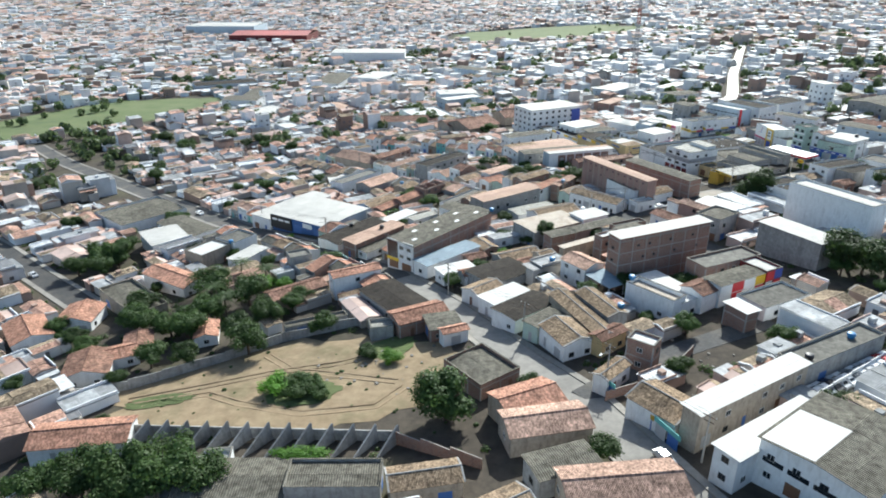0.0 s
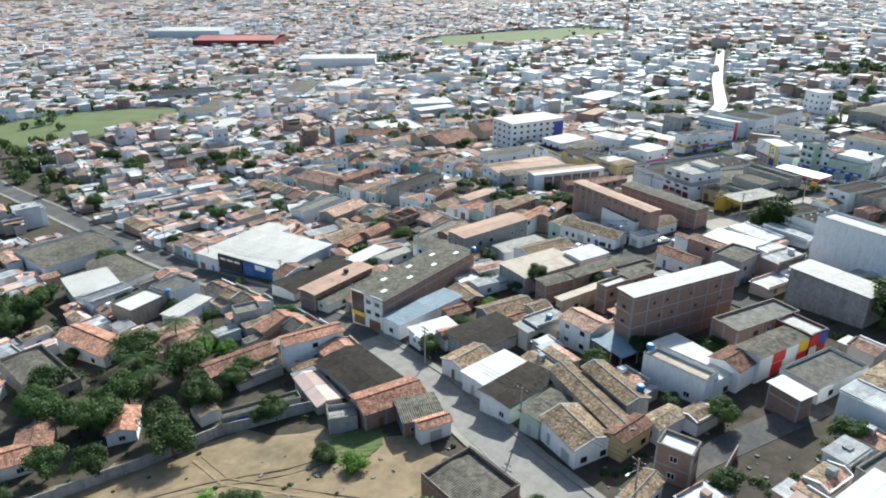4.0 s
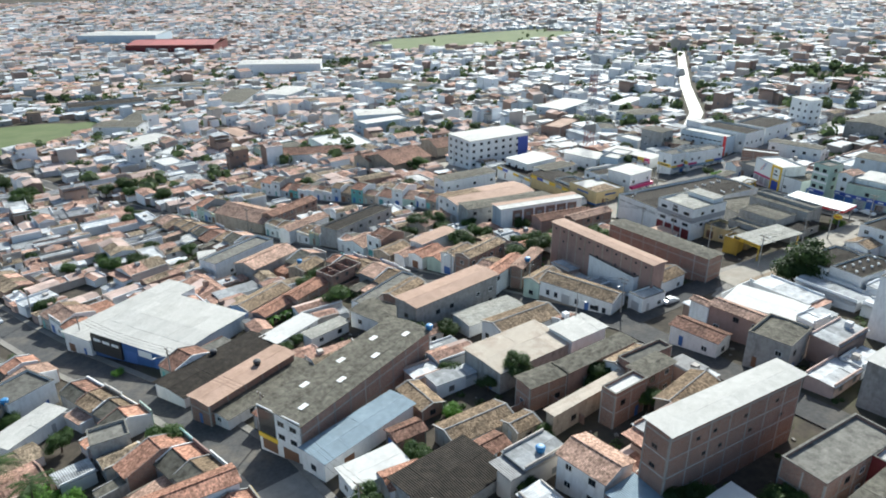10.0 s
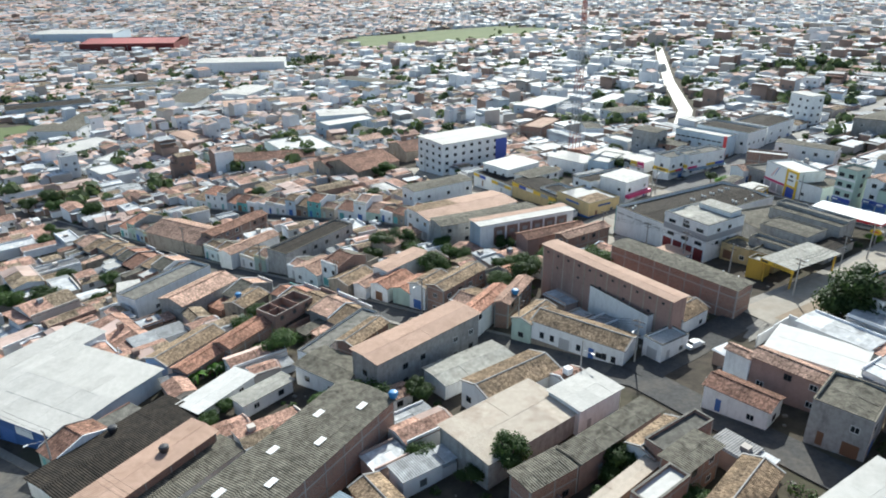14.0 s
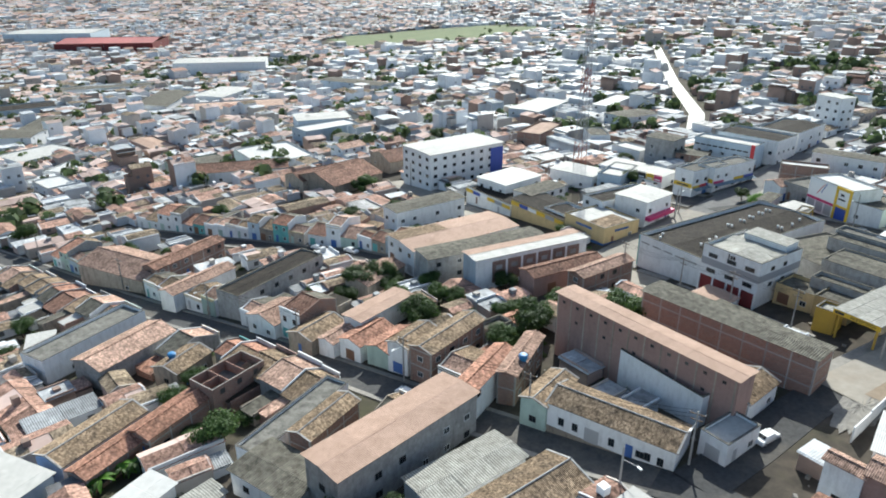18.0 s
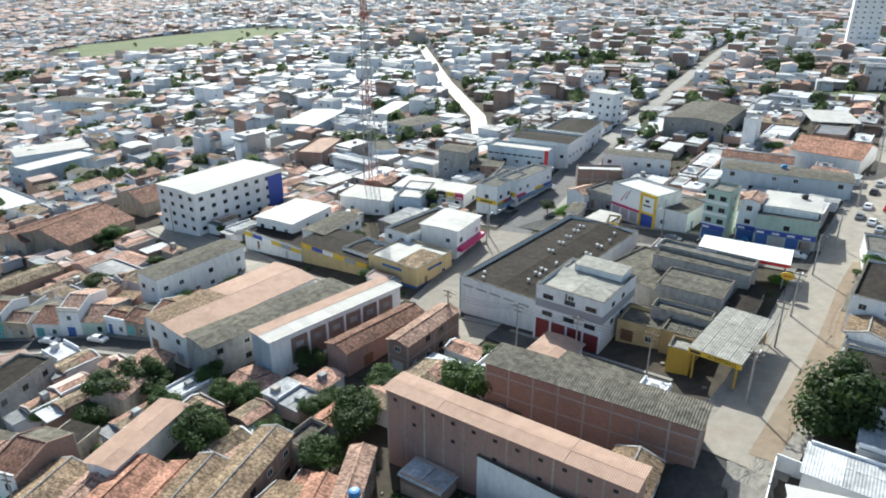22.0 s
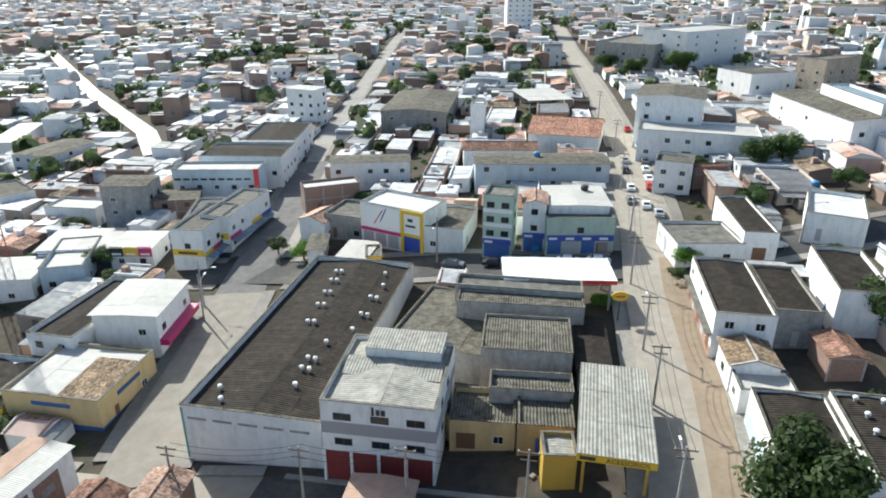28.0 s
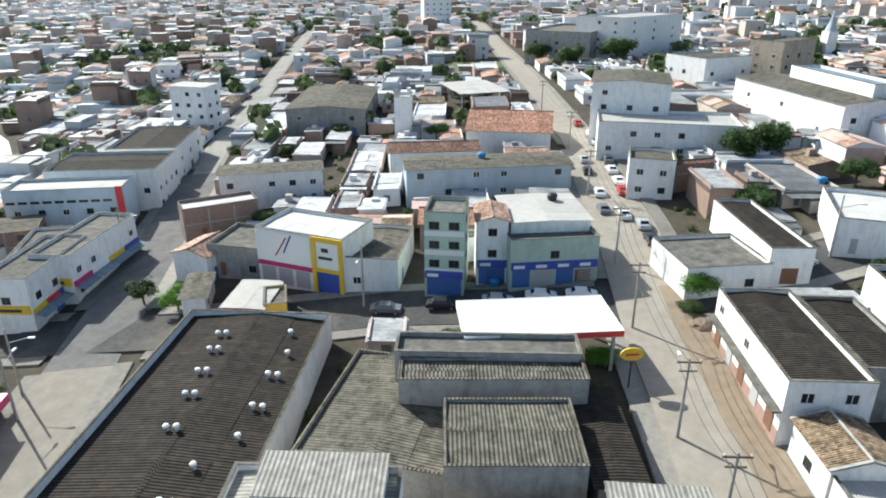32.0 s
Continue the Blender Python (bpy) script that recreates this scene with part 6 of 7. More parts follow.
def on_face(b, face, hw, hd):
    return {"s": pose(0, -hd, 0), "n": pose(0, hd, 0, 0, 0, 180), "w": pose(-hw, 0, 0, 0, 0, -90), "e": pose(hw, 0, 0, 0, 0, 90)}[face]


def panel(b, face, u0, u1, z0, z1, mat, w, d, name="panel", label="", proud=0.06):
    """A flat board fixed to a face, from u0 to u1 along it."""
    return part(name, boxes((u0, -proud, z0, u1, 0.01, z1)), mat, b, label, on_face(b, face, w / 2, d / 2))


def lettering(text, size, mat, parent, at, label):
    cu = bpy.data.curves.new("letters", "FONT")
    cu.body, cu.size, cu.extrude = text, size, 0.02
    cu.align_x = "CENTER"
    tmp = bpy.data.objects.new("letters", cu)
    scene.collection.objects.link(tmp)
    bpy.context.view_layer.update()
    me = bpy.data.meshes.new_from_object(tmp.evaluated_get(bpy.context.evaluated_depsgraph_get()))
    bpy.data.objects.remove(tmp)
    me.materials.clear()
    me.materials.append(MATS[mat])
    return part("lettering", me, mat, parent, label, at)


# three-storey office at the supermarket
b, w, d, h = first("jc")
panel(b, "s", -w / 2, w / 2, 5.7, 7.2, "grey_paint", w, d, "band", "grey painted band")
panel(b, "e", -d / 2, d / 2, 5.7, 7.2, "grey_paint", w, d, "band", "grey painted band")
panel(b, "s", -w / 2 + 0.2, w / 2 - 0.2, -1.0, 3.3, "wall_red", w, d, "ground_floor", "dark red ground floor front", 0.03)
for k in range(5):
    panel(b, "s", -w / 2 + k * (w - 0.3) / 4, -w / 2 + k * (w - 0.3) / 4 + 0.3, -1.0, 3.4, "white_paint", w, d, "pillar", "white pillar", 0.3)
for u in (-0.31, 0.02, 0.33):
    for z in (4.2, 7.5):
        window(b, "s", u * w, z, 2.0, 0.9, w / 2, d / 2)
for u in (-0.2, 0.1):
    for z in (4.2, 7.5):
        window(b, "e", u * d, z, 1.2, 0.9, w / 2, d / 2)
part("emblem", joined(boxes((-0.6, -0.1, 8.55, -0.35, -0.04, 9.6)), boxes((-0.1, -0.1, 8.6, 0.3, -0.04, 9.3)), boxes((0.45, -0.1, 8.6, 0.9, -0.04, 9.3))), "black_paint", b, "small dark emblem", on_face(b, "s", w / 2, d / 2))
part("roof_room", boxes((-w * 0.3, d * 0.18, h - 0.6, w * 0.42, d * 0.48, h + 1.1)), "wall_white", b, "low white room on the roof")
part("roof_sheeting", slab((-w * 0.3, d * 0.17, h + 1.12), (w * 0.43, d * 0.17, h + 1.12), (w * 0.43, d * 0.49, h + 1.35), (-w * 0.3, d * 0.49, h + 1.35), 0.06), "metal", b)
part("roof_sheeting", slab((-w * 0.46, -d * 0.08, h - 0.42), (w * 0.46, -d * 0.08, h - 0.42), (w * 0.46, d * 0.17, h - 0.1), (-w * 0.46, d * 0.17, h - 0.1), 0.06), "metal", b)
# supermarket hall: a row of vents high on the white wall and turbines on the roof
b, w, d, h = first("super")
for k in range(5):
    panel(b, "s", -w / 2 + 0.8 + k * 3.2, -w / 2 + 3.2 + k * 3.2, h - 1.9, h - 1.6, "wall_grey", w, d, "vent_strip")
panel(b, "s", -w / 2, -w / 2 + 0.25, -1.5, h - 0.4, "wall_teal", w, d, "corner_strip", "turquoise corner strip", 0.05)
roof_top = b.matrix_basis.translation.z + h - 0.9


def ventilator(m):
    v = thing("roof_ventilator", m, "white spinning roof ventilator on a dark sheet roof", "ventilator", "roof ventilators")
    part("neck", lathe(((0.22, -0.25), (0.18, 0.16), (0.18, 0.24)), 10), "grey_paint", v)
    part("turbine", lathe(((0.16, 0.24), (0.27, 0.33), (0.32, 0.46), (0.27, 0.6), (0.12, 0.69), (0.02, 0.7)), 12), "white_paint", v)
    return v


proto = None
spots = [(x + o, y) for x, y in ((-2.7, 16.6), (-2.3, 13.1), (-1.8, 8.7), (-1.3, 4.5), (-0.8, -0.8), (5.6, 9.0), (5.8, 3.5), (2.8, -9.8), (2.9, -12.2)) for o in (-0.5, 0.5)]
spots += [(3.2, -5.4), (5.0, 17.8), (5.9, 13.4), (5.5, -1.1), (3.0, -15.8), (-6.0, -17.7), (-4.6, -20.1)]
for x, y in spots:
    m = b.matrix_basis @ Matrix.Translation((x, y, h - 0.9 + 0.09 * (w / 2 - abs(x)) + 0.05))
    proto = ventilator(m) if proto is None else copy_thing(proto, m) and proto
b2, w2, d2, h2 = first("blackv")
for k in range(10):
    copy_thing(proto, b2.matrix_basis @ Matrix.Translation((-w2 * 0.42 + (k % 5) * w2 * 0.2, -d2 * 0.2 + (k // 5) * d2 * 0.35 + 0.2 * (k % 2), h2 - 0.5 + 0.2)))

# white buildings on the hill street: ledge, painted base, doors
b, w, d, h = first("ebldg")
panel(b, "s", -w / 2, w / 2, 3.0, 3.16, "concrete", w, d, "ledge", "stained concrete ledge over the pavement", 0.9)
panel(b, "s", -w / 2, w / 2, -1.2, 1.1, "wall_pink", w, d, "dado", "faded pink painted base", 0.04)
for k in range(5):
    shutter(b, "s", -w / 2 + 2 + k * 3.6, 1.6, 2.4, w / 2, d / 2 + 0.05, ("shutter_brown", "shutter_grey")[k % 2])
b, w, d, h = first("blackh")
panel(b, "s", -w / 2, w / 2, -1.2, 2.4, "wall_bluew", w, d, "dado", "pale blue painted base", 0.05)
heap = thing("soil_heap", pose(106.7, 125.6, ground_z(106.7, 125.6)), "heap of reddish dug soil beside the street", "soil heap")
rh = random.Random(3)
hv2 = [(r * math.cos(a * 0.5236) * rh.uniform(0.8, 1.2), r * math.sin(a * 0.5236) * rh.uniform(0.8, 1.2), z + rh.uniform(-0.1, 0.1)) for r, z in ((1.7, 0.0), (1.2, 0.55), (0.6, 0.9)) for a in range(12)] + [(0, 0, 1.05)]
part("soil", (hv2, [(k * 12 + i, k * 12 + (i + 1) % 12, k * 12 + 12 + (i + 1) % 12, k * 12 + 12 + i) for k in (0, 1) for i in range(12)] + [(24 + i, 24 + (i + 1) % 12, 36) for i in range(12)]), "verge_soil", heap)
# yellow forecourt
wall_y = thing("yard_wall", pose(59.7, 126.5, ground_z(59.7, 126.5), 0, 0, -62.8), "pale yellow rendered yard wall", "wall")
part("wall", boxes((-5.8, -0.12, -1.5, 5.8, 0.12, 3.2)), "wall_cream", wall_y)
part("coping", boxes((-5.8, -0.18, 3.2, 5.8, 0.18, 3.3)), "concrete", wall_y)
b, w, d, h = first("awning", 1)
part("signboard", boxes((-w / 2, -d / 2 - 0.12, h - 0.95, w / 2, -d / 2 - 0.02, h - 0.1)), "yellow_paint", b, "yellow signboard along the eave")
lettering("ACESSORIOS", 0.75, "black_paint", b, pose(w * 0.14, -d / 2 - 0.13, h - 0.78, 90, 0, 0), "black capitals")
part("word_bar", boxes((-w * 0.46, -d / 2 - 0.15, h - 0.75, -w * 0.26, -d / 2 - 0.12, h - 0.3)), "black_paint", b, "black bar of lettering")
sg = thing("oval_sign", pose(91.2, 128.6, ground_z(91.2, 128.6), 0, 0, -50), "yellow oval sign on a dark post", "sign")
part("post", rod((0, 0, -0.5), (0, 0, 3.6), 0.09), "black_paint", sg)
part("board", (lathe(((1.25, -0.08), (1.25, 0.08)), 24)[0], lathe(((1.25, -0.08), (1.25, 0.08)), 24)[1]), "yellow_paint", sg, "yellow oval board", pose(0, 0, 4.3, 90, 0, 0) @ Matrix.Diagonal((1, 0.6, 1, 1)))
part("emblem", boxes((-0.7, -0.12, 4.15, 0.7, -0.09, 4.4)), "red_paint", sg, "red bar of lettering")

# shop with the large white billboard
b, w, d, h = first("signb")
panel(b, "s", -w / 2 + 0.2, w * 0.14, 3.6, h - 0.3, "white_paint", w, d, "billboard", "large white billboard", 0.15)
for x0, z0, x1, z1, m in ((-4.0, 4.6, -2.0, 7.6, "red_paint"), (-2.6, 5.2, -1.2, 8.0, "blue_paint")):
    part("stroke", slab((x0, -0.2, z0), (x0 + 0.25, -0.2, z0), (x1 + 0.25, -0.2, z1), (x1, -0.2, z1), 0.01), m, b, "coloured stroke on the billboard", on_face(b, "s", w / 2, d / 2))
u0, u1 = w * 0.16, w / 2
for a0, z0, a1, z1 in ((u0, 0.0, u0 + 0.6, h), (u1 - 0.6, 0.0, u1, h), (u0 + 0.6, h - 0.7, u1 - 0.6, h), (u0 + 0.6, 3.3, u1 - 0.6, 3.8)):
    panel(b, "s", a0, a1, z0, z1, "yellow_paint", w, d, "portal_frame", "yellow portal frame", 0.35)
panel(b, "s", u0 + 0.6, u1 - 0.6, 3.8, h - 0.7, "white_paint", w, d, "billboard", "white sign panel", 0.12)
part("emblem", joined(boxes((u0 + 1.5, -0.2, 6.3, u0 + 2.6, -0.12, 6.9)), boxes((u0 + 1.0, -0.2, 5.2, u0 + 3.2, -0.12, 5.6))), "black_paint", b, "dark emblem with a bar of lettering", on_face(b, "s", w / 2, d / 2))
panel(b, "s", u0 + 0.6, u1 - 0.6, 0.0, 3.2, "blue_paint", w, d, "door_panel", "blue entrance panel", 0.1)
panel(b, "s", -w / 2 + 0.2, u0, 2.9, 3.5, "magenta_paint", w, d, "fascia", "magenta shop fascia", 0.25)
for k in range(3):
    shutter(b, "s", -w / 2 + 1.8 + k * 2.9, 2.4, 2.6, w / 2, d / 2, "shutter_grey")
# block of flats and shops
b, w, d, h = first("green4")
for z in (4.2, 6.9, 9.6):
    panel(b, "s", -w / 2, w / 2, z - 0.9, z - 0.2, "white_paint", w, d, "band", "white painted band")
    for u in (-0.25, 0.25):
        window(b, "s", u * w, z, 1.4, 1.1, w / 2, d / 2)
    window(b, "e", 0, z, 1.2, 1.1, w / 2, d / 2)
for name, k in (("green4", 0), ("white3", 0), ("green2", 0)):
    b, w, d, h = first(name, k)
    panel(b, "s", -w / 2 + 0.1, w / 2 - 0.1, 2.7, 3.7, "blue_paint", w, d, "shop_sign", "blue shop fascia", 0.35)
    n = max(1, int(w / 3))
    for i in range(n):
        panel(b, "s", -w / 2 + 0.4 + i * w / n, -w / 2 + 0.4 + i * w / n + 1.5, 2.95, 3.4, "white_paint", w, d, "word_bar", "white bar of lettering", 0.4)
        shutter(b, "s", -w / 2 + (i + 0.5) * w / n, w / n - 0.6, 2.5, w / 2, d / 2, ("shutter_blue", "shutter_grey")[i % 2])
# corner shop with a navy base
b, w, d, h = first("corner")
for face, run in (("s", w), ("e", d)):
    panel(b, face, -run / 2, run / 2, -1.5, 0.8, "wall_blue", w, d, "dado", "navy blue painted base", 0.05)
    panel(b, face, -run / 5, run / 5, 3.3, 3.9, "wall_blue", w, d, "word_bar", "navy bar of lettering", 0.08)
part("old_tiles", slab((w * 0.05, -d / 2 + 0.3, h - 0.25), (w / 2 - 0.3, -d / 2 + 0.3, h - 0.25), (w / 2 - 0.3, d * 0.25, h + 0.15), (w * 0.05, d * 0.25, h + 0.15), 0.12), "tileT", b, "old mottled tiles over one corner")
b, w, d, h = first("dwhite")
panel(b, "e", -d / 2, d / 2, 2.4, 3.4, "magenta_paint", w, d, "awning", "magenta shop awning", 1.4)
for k in range(3):
    b, w, d, h = first("strip", k)
    n = int(w / 3.2)
    for i in range(n):
        m = ("yellow_paint", "blue_paint", "white_paint", "yellow_paint", "grey_paint")[i % 5]
        panel(b, "s", -w / 2 + i * w / n + 0.1, -w / 2 + (i + 1) * w / n - 0.1, 2.9, 3.9, m, w, d, "shop_sign", "painted shop sign", 0.2)
# brick hall: white street front with four windows
b, w, d, h = first("longhall")
panel(b, "s", -w / 2, w / 2, -1.0, h + 0.4, "wall_white", w, d, "front", "white rendered street front", 0.14)
for u in (0.06, 0.34):
    for z in (3.8, 6.4):
        fr = window(b, "s", u * w, z, 1.5, 1.0, w / 2, d / 2 + 0.14)
panel(b, "s", -w / 2 + 0.2, -w * 0.08, 3.4, h, "glass", w, d, "glazing", "dark glazed front", 0.22)
panel(b, "s", -w / 2, -w * 0.05, 2.4, 3.3, "yellow_paint", w, d, "shop_sign", "yellow shop sign", 0.3)
shutter(b, "s", -w * 0.25, 3.6, 2.4, w / 2, d / 2 + 0.14, "shutter_brown")
shutter(b, "s", w * 0.25, 3.6, 2.4, w / 2, d / 2 + 0.14, "shutter_brown")
for k in range(1):
    bb, w, d, h = first("longhall", k)
    for i in range(7):
        part("roof_light", boxes((-0.5, -0.9, 0, 0.5, 0.9, 0.03)), "frame_white", bb, "translucent roof light", pose((-1 if i % 2 else 1) * min(w, d) * 0.22 if d > w else -w * 0.4 + i * w * 0.13, (-0.4 + i * 0.13) * d if d > w else (-1 if i % 2 else 1) * d * 0.22, h + min(w, d) * 0.09 * 0.28 + 0.14))
# corner house of the middle street: doors and windows along its white front
b, w, d, h = first("oldhouse", 6)
for i, u in enumerate((-7.2, -5.0, -2.4, 0.6, 3.2, 5.8, 7.6)):
    if i in (2, 4):
        shutter(b, "s", u, 2.2 if i == 2 else 1.1, 2.4, w / 2, d / 2, "shutter_grey" if i == 2 else "shutter_blue")
    else:
        window(b, "s", u, 1.0, 0.9, 1.3, w / 2, d / 2, "frame_dark")
panel(b, "s", -w / 2, w / 2, -1.5, 0.25, "wall_tan", w, d, "dado", "worn ochre base", 0.03)
panel(b, "s", -w / 2, w / 2, h - 0.25, h - 0.05, "white_paint", w, d, "cornice", "white cornice", 0.16)
# old hall: a stretch of mottled tiles on its roof
b, w, d, h = first("tilehall")
part("old_tiles", slab((-w / 2 - 0.3, -d / 2 - 0.3, h + 0.08), (-0.3, -d / 2 - 0.3, h + 0.66), (-0.3, -d * 0.05, h + 0.66), (-w / 2 - 0.3, -d * 0.05, h + 0.08), 0.08), "tileT", b, "old mottled tiles near the street")
# white blocks by the market street: signs, awnings and painted shop doors
for name, k, colours in (("flatsw", 0, ("yellow_paint", "red_paint", "blue_paint", "grey_paint", "yellow_paint")), ("flatsw", 1, ("magenta_paint", "white_paint", "yellow_paint", "blue_paint")), ("flatw", 0, ("yellow_paint", "white_paint", "red_paint"))):
    b, w, d, h = first(name, k)
    n = len(colours)
    panel(b, "s", -w / 2 + 0.2, w / 2 - 0.2, 2.7, 3.9, "yellow_paint", w, d, "shop_sign", "yellow shop sign", 0.25)
    panel(b, "s", -w * 0.3, w * 0.3, 3.05, 3.5, "black_paint", w, d, "word_bar", "dark bar of lettering", 0.29)
    for i, m in enumerate(colours):
        u0, u1 = -d / 2 + i * d / n + 0.1, -d / 2 + (i + 1) * d / n - 0.1
        panel(b, "e", u0, u1, 2.6, 3.3, m, w, d, "shop_sign", "painted shop sign", 0.2)
        part("awning", slab((u0, -1.7, 2.2), (u1, -1.7, 2.2), (u1, -0.02, 2.58), (u0, -0.02, 2.58), 0.04), "bluem", b, "small sheet metal awning", on_face(b, "e", w / 2, d / 2))
for k, colours in ((0, ("black_paint", "yellow_paint", "magenta_paint")), (1, ("wall_blue", "wall_blue"))):
    b, w, d, h = first("shopn", k)
    n = len(colours)
    for i, m in enumerate(colours):
        panel(b, "s", -w / 2 + i * w / n + 0.1, -w / 2 + (i + 1) * w / n - 0.1, 2.6, h + 0.2, m, w, d, "shop_sign", "painted shop sign", 0.2)
        for j in range(3 if k else 1):
            panel(b, "s", -w / 2 + i * w / n + 0.5, -w / 2 + (i + 1) * w / n - 0.5, 2.9 + j * 0.6, 3.3 + j * 0.6, "white_paint", w, d, "word_bar", "white bar of lettering", 0.24)
# long pale hall: brick bays with small windows along its flank
b, w, d, h = BUILT["greyhall"][1]
for k in range(6):
    u = -d / 2 + d * 0.14 + k * d * 0.135
    panel(b, "e", u, u + d * 0.115, 1.0, h - 1.2, "wall_brick", w, d, "brick_bay", "bare brick bay", 0.04)
    panel(b, "e", u + d * 0.03, u + d * 0.085, h - 3.4, h - 2.3, "wall_grey", w, d, "blocked_window", "blocked window", 0.07)
panel(b, "s", -w / 2, w / 2, -1.0, h - 0.05, "wall_bluew", w, d, "front", "pale worn end wall", 0.05)
part("old_tiles", slab((-w / 2 - 0.4, -d / 2 - 0.4, h + 0.09), (-0.2, -d / 2 - 0.4, h + 0.19), (-0.2, d / 2 + 0.4, h + 0.19), (-w / 2 - 0.4, d / 2 + 0.4, h + 0.09), 0.06), "clay", b, "older clay-red half of the roof")
# blue warehouse: black sign front
b, w, d, h = first("warehouse")
panel(b, "e", -d / 2, d / 2, -1.0, h - 0.1, "wall_bluew", w, d, "side_cladding", "pale blue-grey side cladding", 0.04)
panel(b, "s", -w / 2, -w * 0.12, 0.3, h - 0.3, "black_paint", w, d, "sign_front", "black steel sign front", 0.5)
for k in range(3):
    panel(b, "s", -w / 2 + 1.0 + k * 3.0, -w / 2 + 3.3 + k * 3.0, h - 1.9, h - 1.2, "white_paint", w, d, "word_bar", "white bar of lettering", 0.56)
panel(b, "s", w * 0.08, w * 0.24, h - 2.4, h - 0.8, "white_paint", w, d, "poster", "white poster panel", 0.08)
shutter(b, "s", w * 0.34, 3.6, 3.2, w / 2, d / 2, "shutter_blue")
shutter(b, "s", -w * 0.02, 3.6, 3.0, w / 2, d / 2, "shutter_blue")
# long pink block: small upper windows and thin pilasters
b, w, d, h = first("pink")
for k in range(12):
    panel(b, "s", -w / 2 + k * w / 11.2, -w / 2 + k * w / 11.2 + 0.25, -1.5, h - 0.1, "wall_tan", w, d, "pilaster", "", 0.06)
    if k < 11:
        window(b, "s", -w / 2 + (k + 0.5) * w / 11.2, h - 1.6, 0.6, 0.5, w / 2, d / 2)
        if k % 2:
            window(b, "s", -w / 2 + (k + 0.5) * w / 11.2, h - 4.4, 0.6, 0.5, w / 2, d / 2)
# hotel block
b, w, d, h = first("hotel")
for fl in range(4):
    for face, run, n in (("s", w, 4), ("e", d, 8)):
        for k in range(n):
            window(b, face, -run / 2 + (k + 0.5) * run / n, 1.4 + fl * 3.0, 1.5, 1.2, w / 2, d / 2)
panel(b, "e", d * 0.32, d / 2, 1.0, h - 1.5, "blue_paint", w, d, "glazing", "blue glazed end bay", 0.1)
# tall brick shell: a few openings
b, w, d, h = first("bricktall")
for z in (6.6, 9.8):
    window(b, "w", 0.2, z, 1.0, 0.7, w / 2, d / 2)
for k in (0.2, 0.32, 0.55, 0.8):
    window(b, "s", -w / 2 + k * w, 10.4, 0.7, 0.6, w / 2, d / 2)
    window(b, "s", -w / 2 + (k + 0.06) * w, 7.2, 0.7, 0.6, w / 2, d / 2)
# painted shop fronts by the lower junction
for k, colours in ((1, ("white_paint", "red_paint", "white_paint", "yellow_paint")), (2, ("red_paint", "blue_paint"))):
    b, w, d, h = first("shop", k)
    for i, m in enumerate(colours):
        panel(b, "s", -w / 2 + i * w / len(colours), -w / 2 + (i + 1) * w / len(colours) - 0.05, 3.0, h - 0.2, m, w, d, "shop_sign", "painted shop fascia", 0.2)
        panel(b, "s", -w / 2 + i * w / len(colours) + 0.3, -w / 2 + (i + 1) * w / len(colours) - 0.3, 0.1, 2.7, ("white_paint", "red_paint")[i % 2], w, d, "shop_door", "painted metal shop door", 0.07)
b, w, d, h = first("dblue")
for k in range(9):
    window(b, "s", -w / 2 + 1.2 + k * 2.1, h - 2.6, 1.6, 0.5, w / 2, d / 2)
panel(b, "s", w / 2 - 1.2, w / 2, 1.0, h + 0.3, "red_paint", w, d, "sign_tower", "red and white sign panel", 0.3)


# ---- stalls of bare concrete beside the plot ----
st = thing("stall_row", pose(-48, -46.5, ground_z(-48, -46.5), 0, -5.2, 1), "row of unfinished grey concrete stalls without roofs", "stalls")
part("back_wall", boxes((-25.5, 2.6, -2.0, 25.5, 2.85, 2.2), (-28.6, -3.35, -2.0, 22.4, -3.1, 0.4)), "wall_grey", st)
for k in range(14):
    x = -25.3 + k * 50.6 / 13
    part("partition", ([(x - 3.3, -3.1, -2), (x - 3.0, -3.1, -2), (x + 0.15, 2.6, -2), (x - 0.15, 2.6, -2), (x - 3.3, -3.1, 0.3), (x - 3.0, -3.1, 0.3), (x + 0.15, 2.6, 3.6), (x - 0.15, 2.6, 3.6)], boxes((0, 0, 0, 1, 1, 1))[1]), "wall_grey", st)
for k in (8, 9, 10, 11):
    x = -25.3 + k * 50.6 / 13
    part("low_wall", boxes((x + 0.12, -5.2, -2.0, x + 3.7, -5.0, 1.3)), "wall_grey", st)


def yard_wall(points, high, mat, label):
    """A free-standing wall of straight lengths along the points."""
    (x0, y0) = points[0]
    t = thing("yard_wall", pose(x0, y0, ground_z(x0, y0)), label, "wall", "yard walls")
    for (ax, ay), (bx, by) in zip(points, points[1:]):
        n = max(1, int(math.hypot(bx - ax, by - ay) / 5))
        for k in range(n):
            px, py, qx, qy = ax + (bx - ax) * k / n, ay + (by - ay) * k / n, ax + (bx - ax) * (k + 1) / n, ay + (by - ay) * (k + 1) / n
            l, a = math.hypot(qx - px, qy - py), math.degrees(math.atan2(qy - py, qx - px))
            z = ground_z((px + qx) / 2, (py + qy) / 2) - ground_z(x0, y0)
            part("panel", boxes((0, -0.09, -0.8, l, 0.09, high)), mat, t, at=pose(px - x0, py - y0, z, 0, 0, a))
    return t


